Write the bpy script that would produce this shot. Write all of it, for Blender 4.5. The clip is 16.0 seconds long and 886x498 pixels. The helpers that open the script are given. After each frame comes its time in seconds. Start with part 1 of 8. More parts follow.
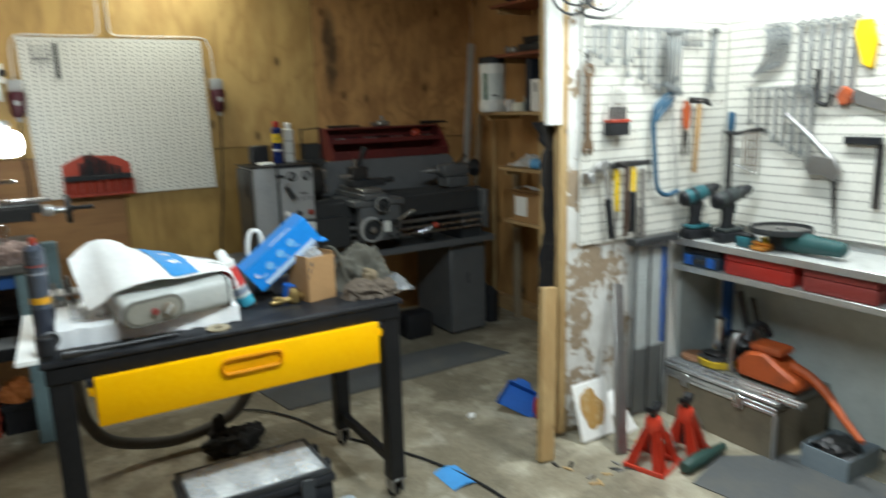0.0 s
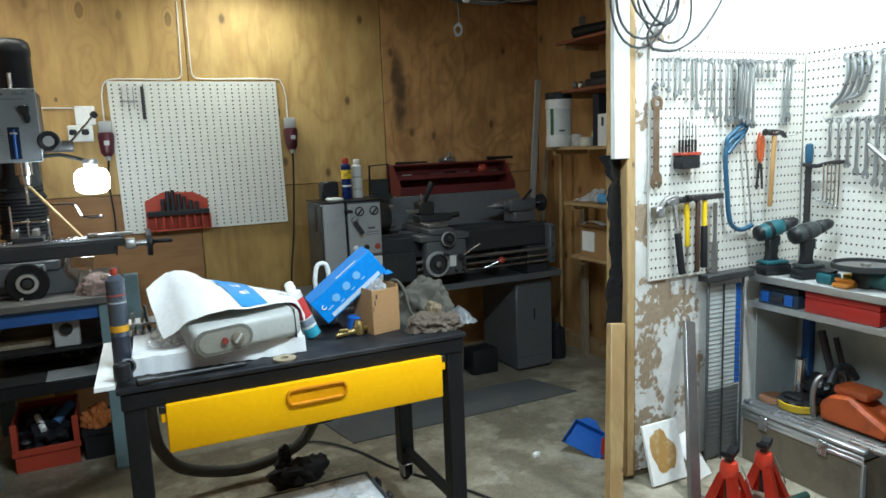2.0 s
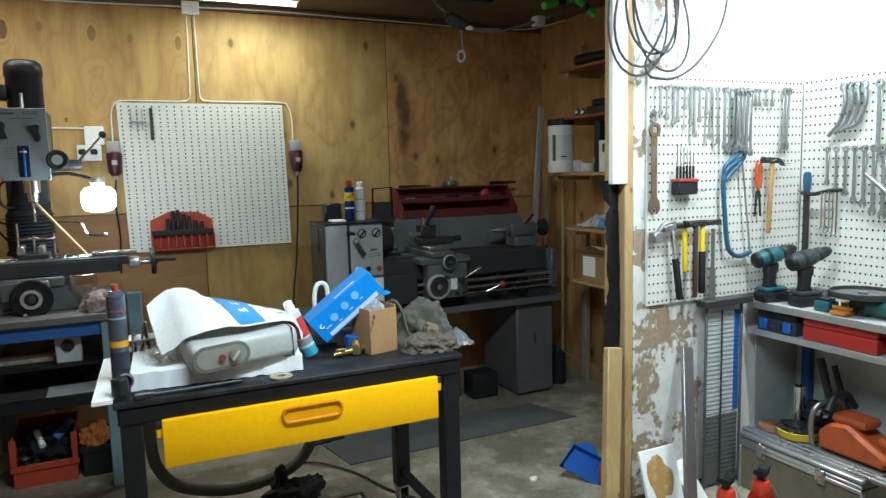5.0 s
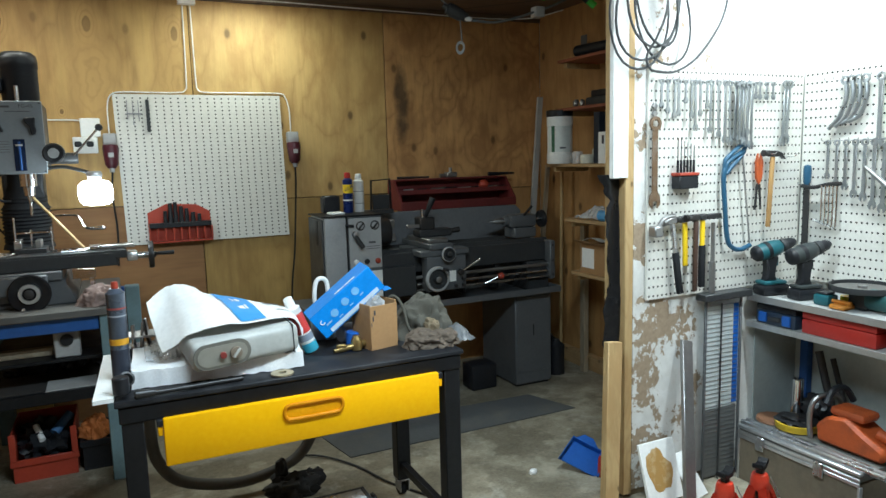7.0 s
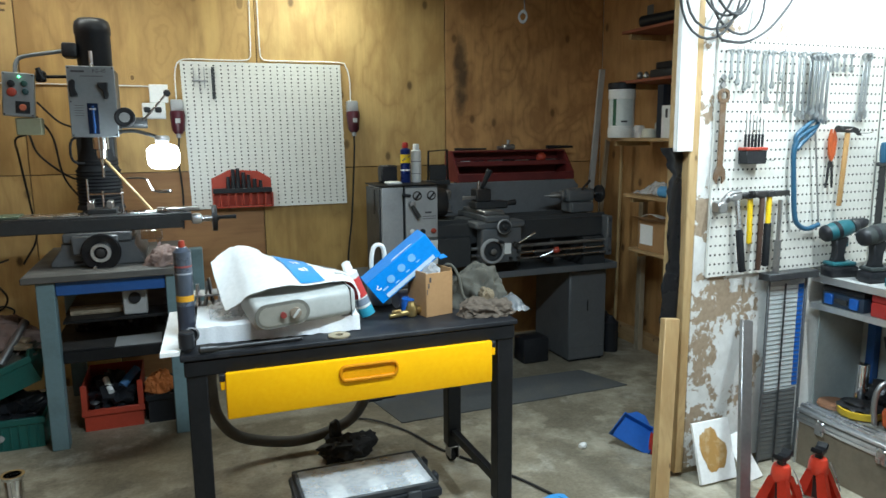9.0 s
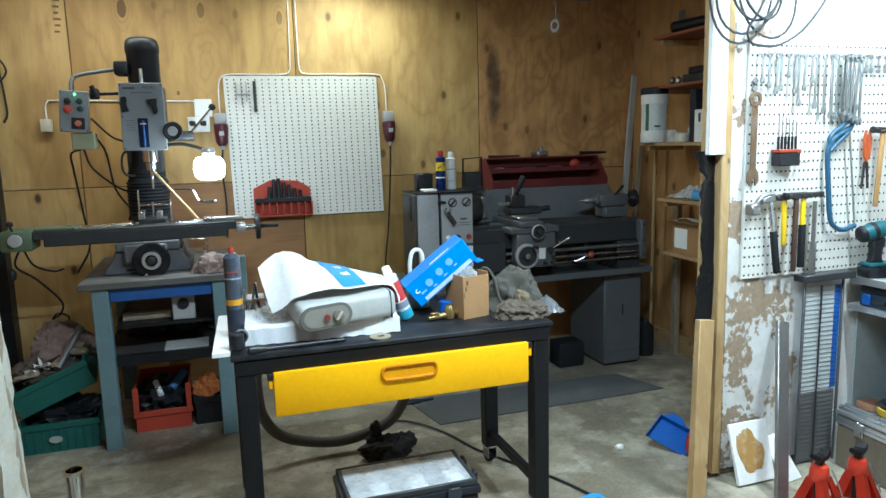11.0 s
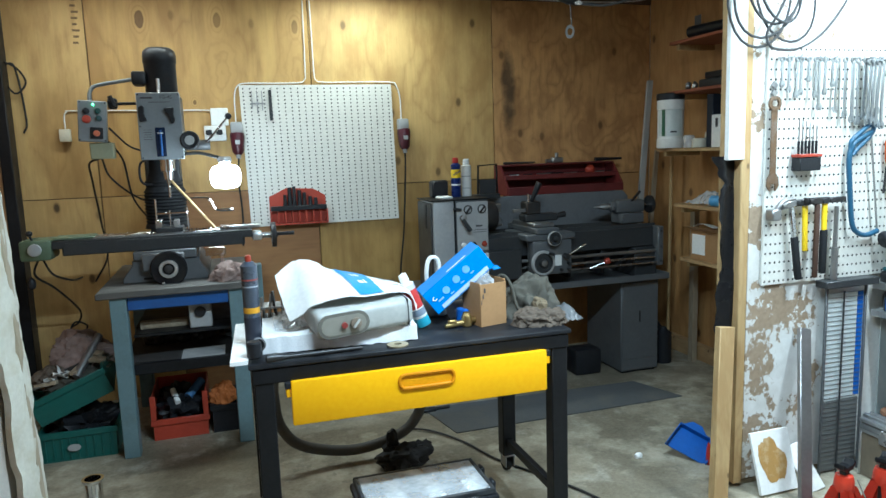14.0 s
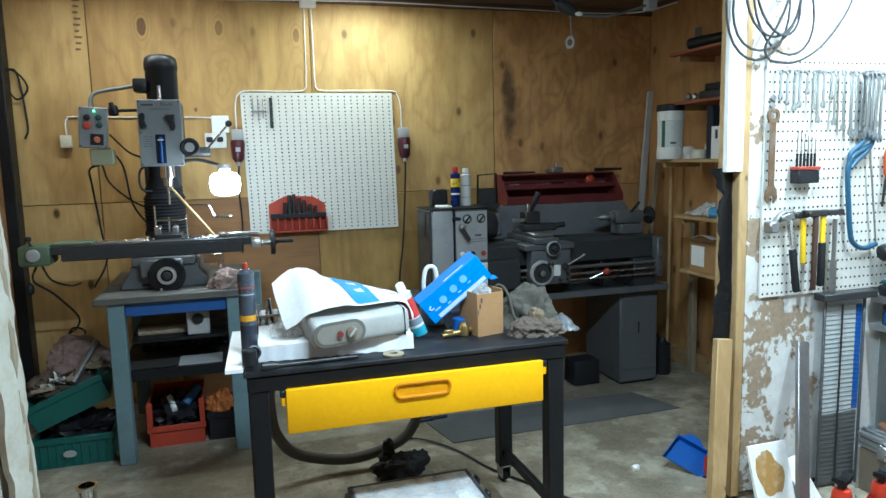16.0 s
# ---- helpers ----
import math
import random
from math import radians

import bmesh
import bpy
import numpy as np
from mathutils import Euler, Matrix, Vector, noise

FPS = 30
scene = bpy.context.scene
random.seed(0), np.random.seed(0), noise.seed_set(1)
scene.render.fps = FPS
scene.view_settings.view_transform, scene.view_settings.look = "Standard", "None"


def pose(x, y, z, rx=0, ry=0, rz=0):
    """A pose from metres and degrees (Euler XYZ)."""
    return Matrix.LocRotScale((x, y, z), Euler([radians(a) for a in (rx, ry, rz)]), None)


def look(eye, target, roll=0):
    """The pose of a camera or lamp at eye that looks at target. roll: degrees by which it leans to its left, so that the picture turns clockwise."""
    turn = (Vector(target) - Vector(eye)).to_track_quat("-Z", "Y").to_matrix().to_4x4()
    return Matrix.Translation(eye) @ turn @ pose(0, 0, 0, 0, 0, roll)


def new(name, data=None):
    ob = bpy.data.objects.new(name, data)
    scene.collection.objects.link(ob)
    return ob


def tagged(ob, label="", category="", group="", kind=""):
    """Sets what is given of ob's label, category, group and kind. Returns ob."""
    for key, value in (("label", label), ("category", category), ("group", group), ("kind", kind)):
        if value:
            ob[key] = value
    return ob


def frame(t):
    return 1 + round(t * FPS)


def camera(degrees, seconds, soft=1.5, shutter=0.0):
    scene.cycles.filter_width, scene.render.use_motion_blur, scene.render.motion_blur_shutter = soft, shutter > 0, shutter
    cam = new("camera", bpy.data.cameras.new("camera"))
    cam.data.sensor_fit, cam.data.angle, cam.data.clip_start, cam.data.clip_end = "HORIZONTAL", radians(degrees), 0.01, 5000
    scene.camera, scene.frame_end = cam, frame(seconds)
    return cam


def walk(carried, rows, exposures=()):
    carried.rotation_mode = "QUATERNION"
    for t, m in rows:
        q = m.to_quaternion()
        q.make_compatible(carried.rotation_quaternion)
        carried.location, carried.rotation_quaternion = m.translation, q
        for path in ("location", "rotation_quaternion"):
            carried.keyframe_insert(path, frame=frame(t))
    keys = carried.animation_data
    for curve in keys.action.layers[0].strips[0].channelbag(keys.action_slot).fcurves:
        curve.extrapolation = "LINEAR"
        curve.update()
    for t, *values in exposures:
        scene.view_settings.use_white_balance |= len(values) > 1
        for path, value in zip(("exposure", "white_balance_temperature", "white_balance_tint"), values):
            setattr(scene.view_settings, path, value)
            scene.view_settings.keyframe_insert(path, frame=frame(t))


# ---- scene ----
cam = camera(64.8, 16.0, shutter=0.5)
PATH = [
    (0, (-1.716, -4.433, 1.471), (-0.712, -2.752, 1.065), -1.6),
    (0.1, (-1.716, -4.432, 1.471), (-0.779, -2.712, 1.097), -1.8),
    (0.5, (-1.718, -4.426, 1.473), (-0.881, -2.631, 1.194), -2.5),
    (1, (-1.717, -4.444, 1.460), (-0.961, -2.609, 1.212), -1.3),
    (1.5, (-1.711, -4.437, 1.451), (-0.939, -2.619, 1.136), -1.4),
    (2, (-1.705, -4.439, 1.460), (-0.859, -2.651, 1.163), -2.2),
    (2.5, (-1.713, -4.461, 1.467), (-0.863, -2.664, 1.251), -1.4),
    (3, (-1.717, -4.471, 1.455), (-0.883, -2.666, 1.230), -1.4),
    (3.5, (-1.714, -4.465, 1.462), (-0.904, -2.653, 1.214), -0.6),
    (4, (-1.718, -4.474, 1.459), (-0.908, -2.659, 1.237), -1.5),
    (4.2, (-1.709, -4.478, 1.449), (-0.89, -2.666, 1.233), -1.6),
    (6.3, (-1.683, -4.478, 1.459), (-0.843, -2.682, 1.198), -1.2),
    (6.5, (-1.683, -4.459, 1.474), (-0.842, -2.664, 1.209), -1.2),
    (7, (-1.698, -4.461, 1.481), (-0.856, -2.666, 1.218), -1.5),
    (7.5, (-1.697, -4.465, 1.474), (-0.86, -2.665, 1.224), -1.4),
    (8, (-1.705, -4.474, 1.48), (-0.881, -2.668, 1.236), -1.1),
    (8.5, (-1.711, -4.476, 1.477), (-0.953, -2.651, 1.168), -0.8),
    (9, (-1.715, -4.463, 1.457), (-1.017, -2.618, 1.128), -0.5),
    (11.3, (-1.762, -4.539, 1.455), (-1.157, -2.655, 1.164), -1.5),
    (11.5, (-1.767, -4.527, 1.448), (-1.161, -2.641, 1.171), -1.3),
    (12, (-1.777, -4.535, 1.451), (-1.213, -2.634, 1.189), -1.6),
    (12.5, (-1.769, -4.522, 1.454), (-1.195, -2.627, 1.169), -1.5),
    (13, (-1.77, -4.52, 1.457), (-1.218, -2.62, 1.167), -1.6),
    (13.5, (-1.769, -4.516, 1.457), (-1.19, -2.623, 1.17), -1.6),
    (14, (-1.764, -4.521, 1.455), (-1.189, -2.626, 1.172), -1.9),
    (14.5, (-1.771, -4.519, 1.457), (-1.183, -2.627, 1.18), -2.1),
    (15, (-1.759, -4.519, 1.46), (-1.169, -2.626, 1.198), -1.8),
    (15.5, (-1.759, -4.518, 1.461), (-1.167, -2.627, 1.192), -1.3),
    (16, (-1.748, -4.524, 1.458), (-1.176, -2.625, 1.199), -1.4),
]
walk(cam, [(t, look(eye, target, roll)) for t, eye, target, roll in PATH],
     [(0.0, -0.27, 7000, 9), (1.0, -0.20, 6500, 7), (8.3, -0.20, 6450, 7), (9.0, -0.06, 6400, 7), (11.3, 0.15, 6000, 5), (16.0, 0.15, 5900, 4)])
# ---- world and lights ----
world = bpy.data.worlds.new("world")
world.use_nodes = True
world.node_tree.nodes["Background"].inputs[0].default_value = (0.55, 0.6, 0.7, 1)
world.node_tree.nodes["Background"].inputs[1].default_value = 0.05
scene.world = world


def area_lamp(name, eye, target, sx, sy, watts, colour):
    data = bpy.data.lights.new(name, "AREA")
    data.shape, data.size, data.size_y, data.energy, data.color = "RECTANGLE", sx, sy, watts, colour
    ob = new(name, data)
    ob.matrix_world = look(eye, target)
    return ob


area_lamp("tube_light_back", (-0.92, -0.36, 2.402), (-0.92, -0.30, 0.0), 0.56, 0.05, 9.5, (0.90, 1.0, 0.92))
area_lamp("tube_light_bench", (0.62, -3.05, 2.40), (0.62, -3.05, 0.0), 0.08, 1.2, 45, (0.86, 1.0, 1.08))
area_lamp("tube_light_front", (-0.95, -3.2, 2.40), (-0.95, -3.2, 0.0), 1.2, 0.08, 62, (0.80, 1.0, 1.14))
# no known lamp here: fill added to brighten the upper left plywood
area_lamp("tube_light_middle", (-2.25, -0.62, 2.40), (-2.25, -0.55, 0.0), 1.0, 0.08, 6.5, (0.93, 1.0, 0.93))


# ---- builders ----
ROOT = {}
SHIFT = Vector((0, 0, 0))  # offset of the things of one section


def thing(name, at, label, category, group="", kind=""):
    """An empty at the base of a thing; its parts are written in world metres."""
    ob = new(name)
    ob.location = Vector(at) + SHIFT
    ob.empty_display_size = 0.05
    ROOT[ob.name] = Vector(at)
    return tagged(ob, label, category, group, kind)


def smooth(me, angle=40):
    me.shade_smooth()
    me.set_sharp_from_angle(angle=radians(angle))


def part(name, bm, material, parent=None, label="", soft=True):
    """Links a bmesh, written in world metres, as one mesh under a thing or part."""
    base = ROOT[parent.name] if parent else Vector((0, 0, 0))
    bm.transform(Matrix.Translation(-base))
    bmesh.ops.recalc_face_normals(bm, faces=bm.faces)
    me = bpy.data.meshes.new(name)
    bm.to_mesh(me)
    bm.free()
    me.materials.append(material)
    if soft:
        smooth(me)
    ob = new(name, me)
    ob.parent = parent
    ROOT[ob.name] = base
    return tagged(ob, label)


def single(name, bm, material, label, category, group="", kind="", soft=True):
    """A thing of one mesh, with its origin at its base."""
    lo = Vector([min(v.co[i] for v in bm.verts) for i in range(3)])
    hi = Vector([max(v.co[i] for v in bm.verts) for i in range(3)])
    base = Vector(((lo.x + hi.x) / 2, (lo.y + hi.y) / 2, lo.z))
    bm.transform(Matrix.Translation(-base))
    ob = part(name, bm, material, None, "", soft)
    ob.location = base + SHIFT
    ROOT[ob.name] = base
    return tagged(ob, label, category, group, kind)


def put(dst, src, m=None):
    """Adds one bmesh to another."""
    if m is not None:
        src.transform(m)
    me = bpy.data.meshes.new("tmp")
    src.to_mesh(me)
    src.free()
    dst.from_mesh(me)
    bpy.data.meshes.remove(me)
    return dst


def box(x0, x1, y0, y1, z0, z1, bevel=0.0, bm=None, m=None, seg=1):
    b = bmesh.new()
    bmesh.ops.create_cube(b, size=1, matrix=Matrix.Translation(((x0 + x1) / 2, (y0 + y1) / 2, (z0 + z1) / 2)) @ Matrix.Diagonal((abs(x1 - x0), abs(y1 - y0), abs(z1 - z0), 1)))
    if bevel:
        bmesh.ops.bevel(b, geom=b.edges[:], offset=bevel, segments=seg, profile=0.5, affect="EDGES")
    if m is not None:
        b.transform(m)
    return b if bm is None else put(bm, b)


def cyl(p0, p1, r0, r1=None, bm=None, seg=20, bevel=0.0):
    p0, p1 = Vector(p0), Vector(p1)
    d = p1 - p0
    b = bmesh.new()
    bmesh.ops.create_cone(b, cap_ends=True, segments=seg, radius1=r0, radius2=r0 if r1 is None else r1, depth=d.length)
    if bevel:
        bmesh.ops.bevel(b, geom=[e for e in b.edges if len(e.link_faces) == 2 and any(len(f.verts) > 4 for f in e.link_faces)], offset=bevel, segments=2, profile=0.5, affect="EDGES")
    b.transform(Matrix.Translation((p0 + p1) / 2) @ d.to_track_quat("Z", "Y").to_matrix().to_4x4())
    return b if bm is None else put(bm, b)


def spin(profile, p0, axis=(0, 0, 1), seg=24, bm=None, hollow=False):
    """A turned shape: rows of (height along the axis, radius) from p0."""
    b = bmesh.new()
    rings = []
    for h, r in profile:
        rings.append([b.verts.new((max(r, 1e-4) * math.cos(2 * math.pi * i / seg), max(r, 1e-4) * math.sin(2 * math.pi * i / seg), h)) for i in range(seg)])
    for a, c in zip(rings, rings[1:]):
        for i in range(seg):
            b.faces.new((a[i], a[(i + 1) % seg], c[(i + 1) % seg], c[i]))
    if hollow:
        for i in range(seg):
            b.faces.new((rings[-1][i], rings[-1][(i + 1) % seg], rings[0][(i + 1) % seg], rings[0][i]))
    else:
        b.faces.new(rings[0][::-1])
        b.faces.new(rings[-1])
    b.transform(Matrix.Translation(p0) @ Vector(axis).to_track_quat("Z", "Y").to_matrix().to_4x4())
    return b if bm is None else put(bm, b)


def curve_points(points, steps=8):
    """A smooth line through the points."""
    pts = [Vector(p) for p in points]
    if len(pts) < 3:
        return pts
    pts = [2 * pts[0] - pts[1]] + pts + [2 * pts[-1] - pts[-2]]
    out = []
    for a, b, c, d in zip(pts, pts[1:], pts[2:], pts[3:]):
        for i in range(steps):
            t = i / steps
            out.append(0.5 * (2 * b + (c - a) * t + (2 * a - 5 * b + 4 * c - d) * t * t + (3 * b - a - 3 * c + d) * t ** 3))
    out.append(pts[-2])
    return out


def tube(points, r, bm=None, seg=8, steps=8, raw=False):
    """A round bar or cable along a smooth line."""
    pts = [Vector(p) for p in points] if raw else curve_points(points, steps)
    b = bmesh.new()
    side = None
    rings = []
    for i, p in enumerate(pts):
        d = (pts[min(i + 1, len(pts) - 1)] - pts[max(i - 1, 0)]).normalized()
        if side is None:
            side = d.orthogonal().normalized()
        side = (side - d * side.dot(d)).normalized()
        up = d.cross(side)
        rr = r(i / (len(pts) - 1)) if callable(r) else r
        rings.append([b.verts.new(p + rr * (side * math.cos(2 * math.pi * k / seg) + up * math.sin(2 * math.pi * k / seg))) for k in range(seg)])
    for a, c in zip(rings, rings[1:]):
        for k in range(seg):
            b.faces.new((a[k], a[(k + 1) % seg], c[(k + 1) % seg], c[k]))
    b.faces.new(rings[0][::-1])
    b.faces.new(rings[-1])
    return b if bm is None else put(bm, b)


def prism(outline, h0, h1, axis="y", bm=None, bevel=0.0):
    """An outline, drawn in the plane across the axis, given thickness from h0 to h1."""
    b = bmesh.new()
    place = {"y": lambda u, v, h: (u, h, v), "x": lambda u, v, h: (h, u, v), "z": lambda u, v, h: (u, v, h)}[axis]
    lo = [b.verts.new(place(u, v, h0)) for u, v in outline]
    hi = [b.verts.new(place(u, v, h1)) for u, v in outline]
    b.faces.new(lo)
    b.faces.new(hi[::-1])
    for i in range(len(lo)):
        j = (i + 1) % len(lo)
        b.faces.new((lo[i], hi[i], hi[j], lo[j]))
    bmesh.ops.recalc_face_normals(b, faces=b.faces)
    if bevel:
        bmesh.ops.bevel(b, geom=b.edges[:], offset=bevel, segments=1, affect="EDGES")
    return b if bm is None else put(bm, b)


def wheel(c, r, bm=None, axis=(0, -1, 0), rim=0.008, hub=0.02, depth=0.02):
    """A handwheel: rim ring, hub and dished web."""
    return spin([(0, hub), (0, r - 2.2 * rim), (-0.2 * depth, r - 1.8 * rim), (-0.2 * depth, r - 0.4 * rim), (0.2 * depth, r), (0.8 * depth, r), (depth, r - 0.5 * rim), (depth, r - 1.6 * rim), (0.5 * depth, r - 2.2 * rim), (0.4 * depth, hub * 1.2), (depth * 1.3, hub), (depth * 1.6, hub * 0.8)], c, axis, 28, bm)


def cloth(nx, ny, fn, thick=0.003):
    """A soft sheet from a function of (u, v), with thickness."""
    b = bmesh.new()
    g = [[b.verts.new(fn(i / nx, j / ny)) for j in range(ny + 1)] for i in range(nx + 1)]
    for i in range(nx):
        for j in range(ny):
            b.faces.new((g[i][j], g[i + 1][j], g[i + 1][j + 1], g[i][j + 1]))
    bmesh.ops.recalc_face_normals(b, faces=b.faces)
    if thick:
        bmesh.ops.solidify(b, geom=b.faces[:], thickness=thick)
    return b


def blob(c, size, rough=0.25, scale=3.0, seed=0, sub=4):
    """A crumpled lump, for rags and bags."""
    b = bmesh.new()
    bmesh.ops.create_icosphere(b, subdivisions=sub, radius=1)
    for v in b.verts:
        n = noise.fractal(v.co * scale + Vector((seed * 7.3, seed, 0)), 0.8, 2.0, 4)
        v.co *= 1 + rough * n
        v.co = Vector((v.co.x * size[0], v.co.y * size[1], max(v.co.z, -0.75) * size[2])) + Vector(c)
    return b


def heap(c, size, seed=0, folds=2.2, sub=5):
    """A heap of cloth: a flattened lump with sharp creases and a ragged hem."""
    b = bmesh.new()
    bmesh.ops.create_icosphere(b, subdivisions=sub, radius=1)
    off = Vector((seed * 5.1, seed * 2.7, seed))
    for v in b.verts:
        p = v.co.copy()
        big = noise.fractal(p * 1.3 + off, 0.9, 2.0, 3)
        crease = 1 - abs(noise.noise(p * folds + off * 1.7)) * 2
        fine = 1 - abs(noise.noise(p * folds * 2.3 + off)) * 2
        r = 1 + 0.30 * big + 0.16 * crease + 0.07 * fine
        q = p * r
        flare = 1 + 0.35 * max(0, -p.z)
        v.co = Vector((q.x * size[0] * flare, q.y * size[1] * flare, max(0.0, (q.z + 0.35) / 1.35) * size[2])) + Vector(c)
    return b


def words(text, size, at, turn, material, name, parent, deep=0.0006):
    """Raised lettering in the built-in font, as a mesh part."""
    data = bpy.data.curves.new(name, "FONT")
    data.body, data.size, data.extrude, data.align_x, data.align_y = text, size, deep, "CENTER", "CENTER"
    tmp = bpy.data.objects.new(name, data)
    scene.collection.objects.link(tmp)
    me = bpy.data.meshes.new_from_object(tmp.evaluated_get(bpy.context.evaluated_depsgraph_get()))
    bpy.data.objects.remove(tmp)
    bpy.data.curves.remove(data)
    b = bmesh.new()
    b.from_mesh(me)
    bpy.data.meshes.remove(me)
    b.transform(Matrix.Translation(at) @ turn)
    return part(name, b, material, parent, soft=False)


FACING = Euler((radians(90), 0, 0)).to_matrix().to_4x4()  # upright, read from the front
FACING_LEFT = Euler((radians(90), 0, radians(-90))).to_matrix().to_4x4()  # upright, read from the left side


# ---- materials ----
def nodes_of(name):
    m = bpy.data.materials.new(name)
    m.use_nodes = True
    nt = m.node_tree
    return m, nt, nt.nodes["Principled BSDF"]


def node(nt, kind, **sets):
    n = nt.nodes.new(kind)
    for k, v in sets.items():
        n.inputs[k].default_value = v
    return n


def ramp(nt, fac, stops):
    n = nt.nodes.new("ShaderNodeValToRGB")
    while len(n.color_ramp.elements) < len(stops):
        n.color_ramp.elements.new(0.5)
    for e, (p, c) in zip(n.color_ramp.elements, stops):
        e.position, e.color = p, (*c, 1) if len(c) == 3 else c
    nt.links.new(fac, n.inputs[0])
    return n.outputs[0]


def mix(nt, fac, a, b, how="MIX"):
    n = nt.nodes.new("ShaderNodeMix")
    n.data_type, n.blend_type = "RGBA", how
    for sock, v in ((n.inputs[0], fac), (n.inputs[6], a), (n.inputs[7], b)):
        if isinstance(v, bpy.types.NodeSocket):
            nt.links.new(v, sock)
        else:
            sock.default_value = v if sock.type == "VALUE" else (*v[:3], 1)
    return n.outputs[2]


def maths(nt, how, a, b=0.0):
    n = nt.nodes.new("ShaderNodeMath")
    n.operation = how
    for sock, v in zip(n.inputs, (a, b)):
        if isinstance(v, bpy.types.NodeSocket):
            nt.links.new(v, sock)
        else:
            sock.default_value = v
    return n.outputs[0]


def coords(nt, scale=(1, 1, 1), shift=False):
    tc = nt.nodes.new("ShaderNodeTexCoord")
    mp = nt.nodes.new("ShaderNodeMapping")
    mp.inputs["Scale"].default_value = scale
    nt.links.new(tc.outputs["Object"], mp.inputs[0])
    if shift:
        oi = nt.nodes.new("ShaderNodeObjectInfo")
        mu = nt.nodes.new("ShaderNodeVectorMath")
        mu.operation = "SCALE"
        mu.inputs[0].default_value = (37.0, 11.0, 53.0)
        nt.links.new(oi.outputs["Random"], mu.inputs["Scale"])
        nt.links.new(mu.outputs[0], mp.inputs["Location"])
    return mp.outputs[0]


def tex(nt, co, scale, detail=4.0, rough=0.55, kind="ShaderNodeTexNoise"):
    n = nt.nodes.new(kind)
    n.inputs["Scale"].default_value = scale
    if kind == "ShaderNodeTexNoise":
        n.inputs["Detail"].default_value, n.inputs["Roughness"].default_value = detail, rough
    nt.links.new(co, n.inputs["Vector"])
    return n.outputs[0]


def bump(nt, bsdf, height, strength=0.2, distance=0.002):
    n = nt.nodes.new("ShaderNodeBump")
    n.inputs["Strength"].default_value, n.inputs["Distance"].default_value = strength, distance
    nt.links.new(height, n.inputs["Height"])
    nt.links.new(n.outputs[0], bsdf.inputs["Normal"])


def stuff(name, colour, rough=0.5, metal=0.0, worn=None, amount=0.35, grain=60.0, patch=6.0, relief=0.15, coat=0.0, spec=0.5):
    """A painted, plastic or metal surface with grime at two scales and fine relief."""
    m, nt, bs = nodes_of(name)
    co = coords(nt)
    big, fine = tex(nt, co, patch, 5, 0.62), tex(nt, co, grain, 3, 0.6)
    worn = worn or tuple(c * 0.55 for c in colour)
    lit = tuple(min(1, c * 1.12 + 0.004) for c in colour)
    c = mix(nt, ramp(nt, fine, [(0.3, (0, 0, 0)), (0.75, (1, 1, 1))]), colour, lit)
    f = maths(nt, "MULTIPLY", ramp(nt, big, [(0.48, (0, 0, 0)), (0.72, (1, 1, 1))]), amount)
    c = mix(nt, f, c, worn)
    nt.links.new(c, bs.inputs["Base Color"])
    bs.inputs["Metallic"].default_value = metal
    bs.inputs["Specular IOR Level"].default_value = spec if max(colour) > 0.05 or metal else 0.3
    r = maths(nt, "ADD", maths(nt, "MULTIPLY", maths(nt, "SUBTRACT", big, 0.5), 0.5), rough)
    nt.links.new(r, bs.inputs["Roughness"])
    if coat:
        bs.inputs["Coat Weight"].default_value = coat
    if relief:
        bump(nt, bs, fine, relief, 0.001)
    return m


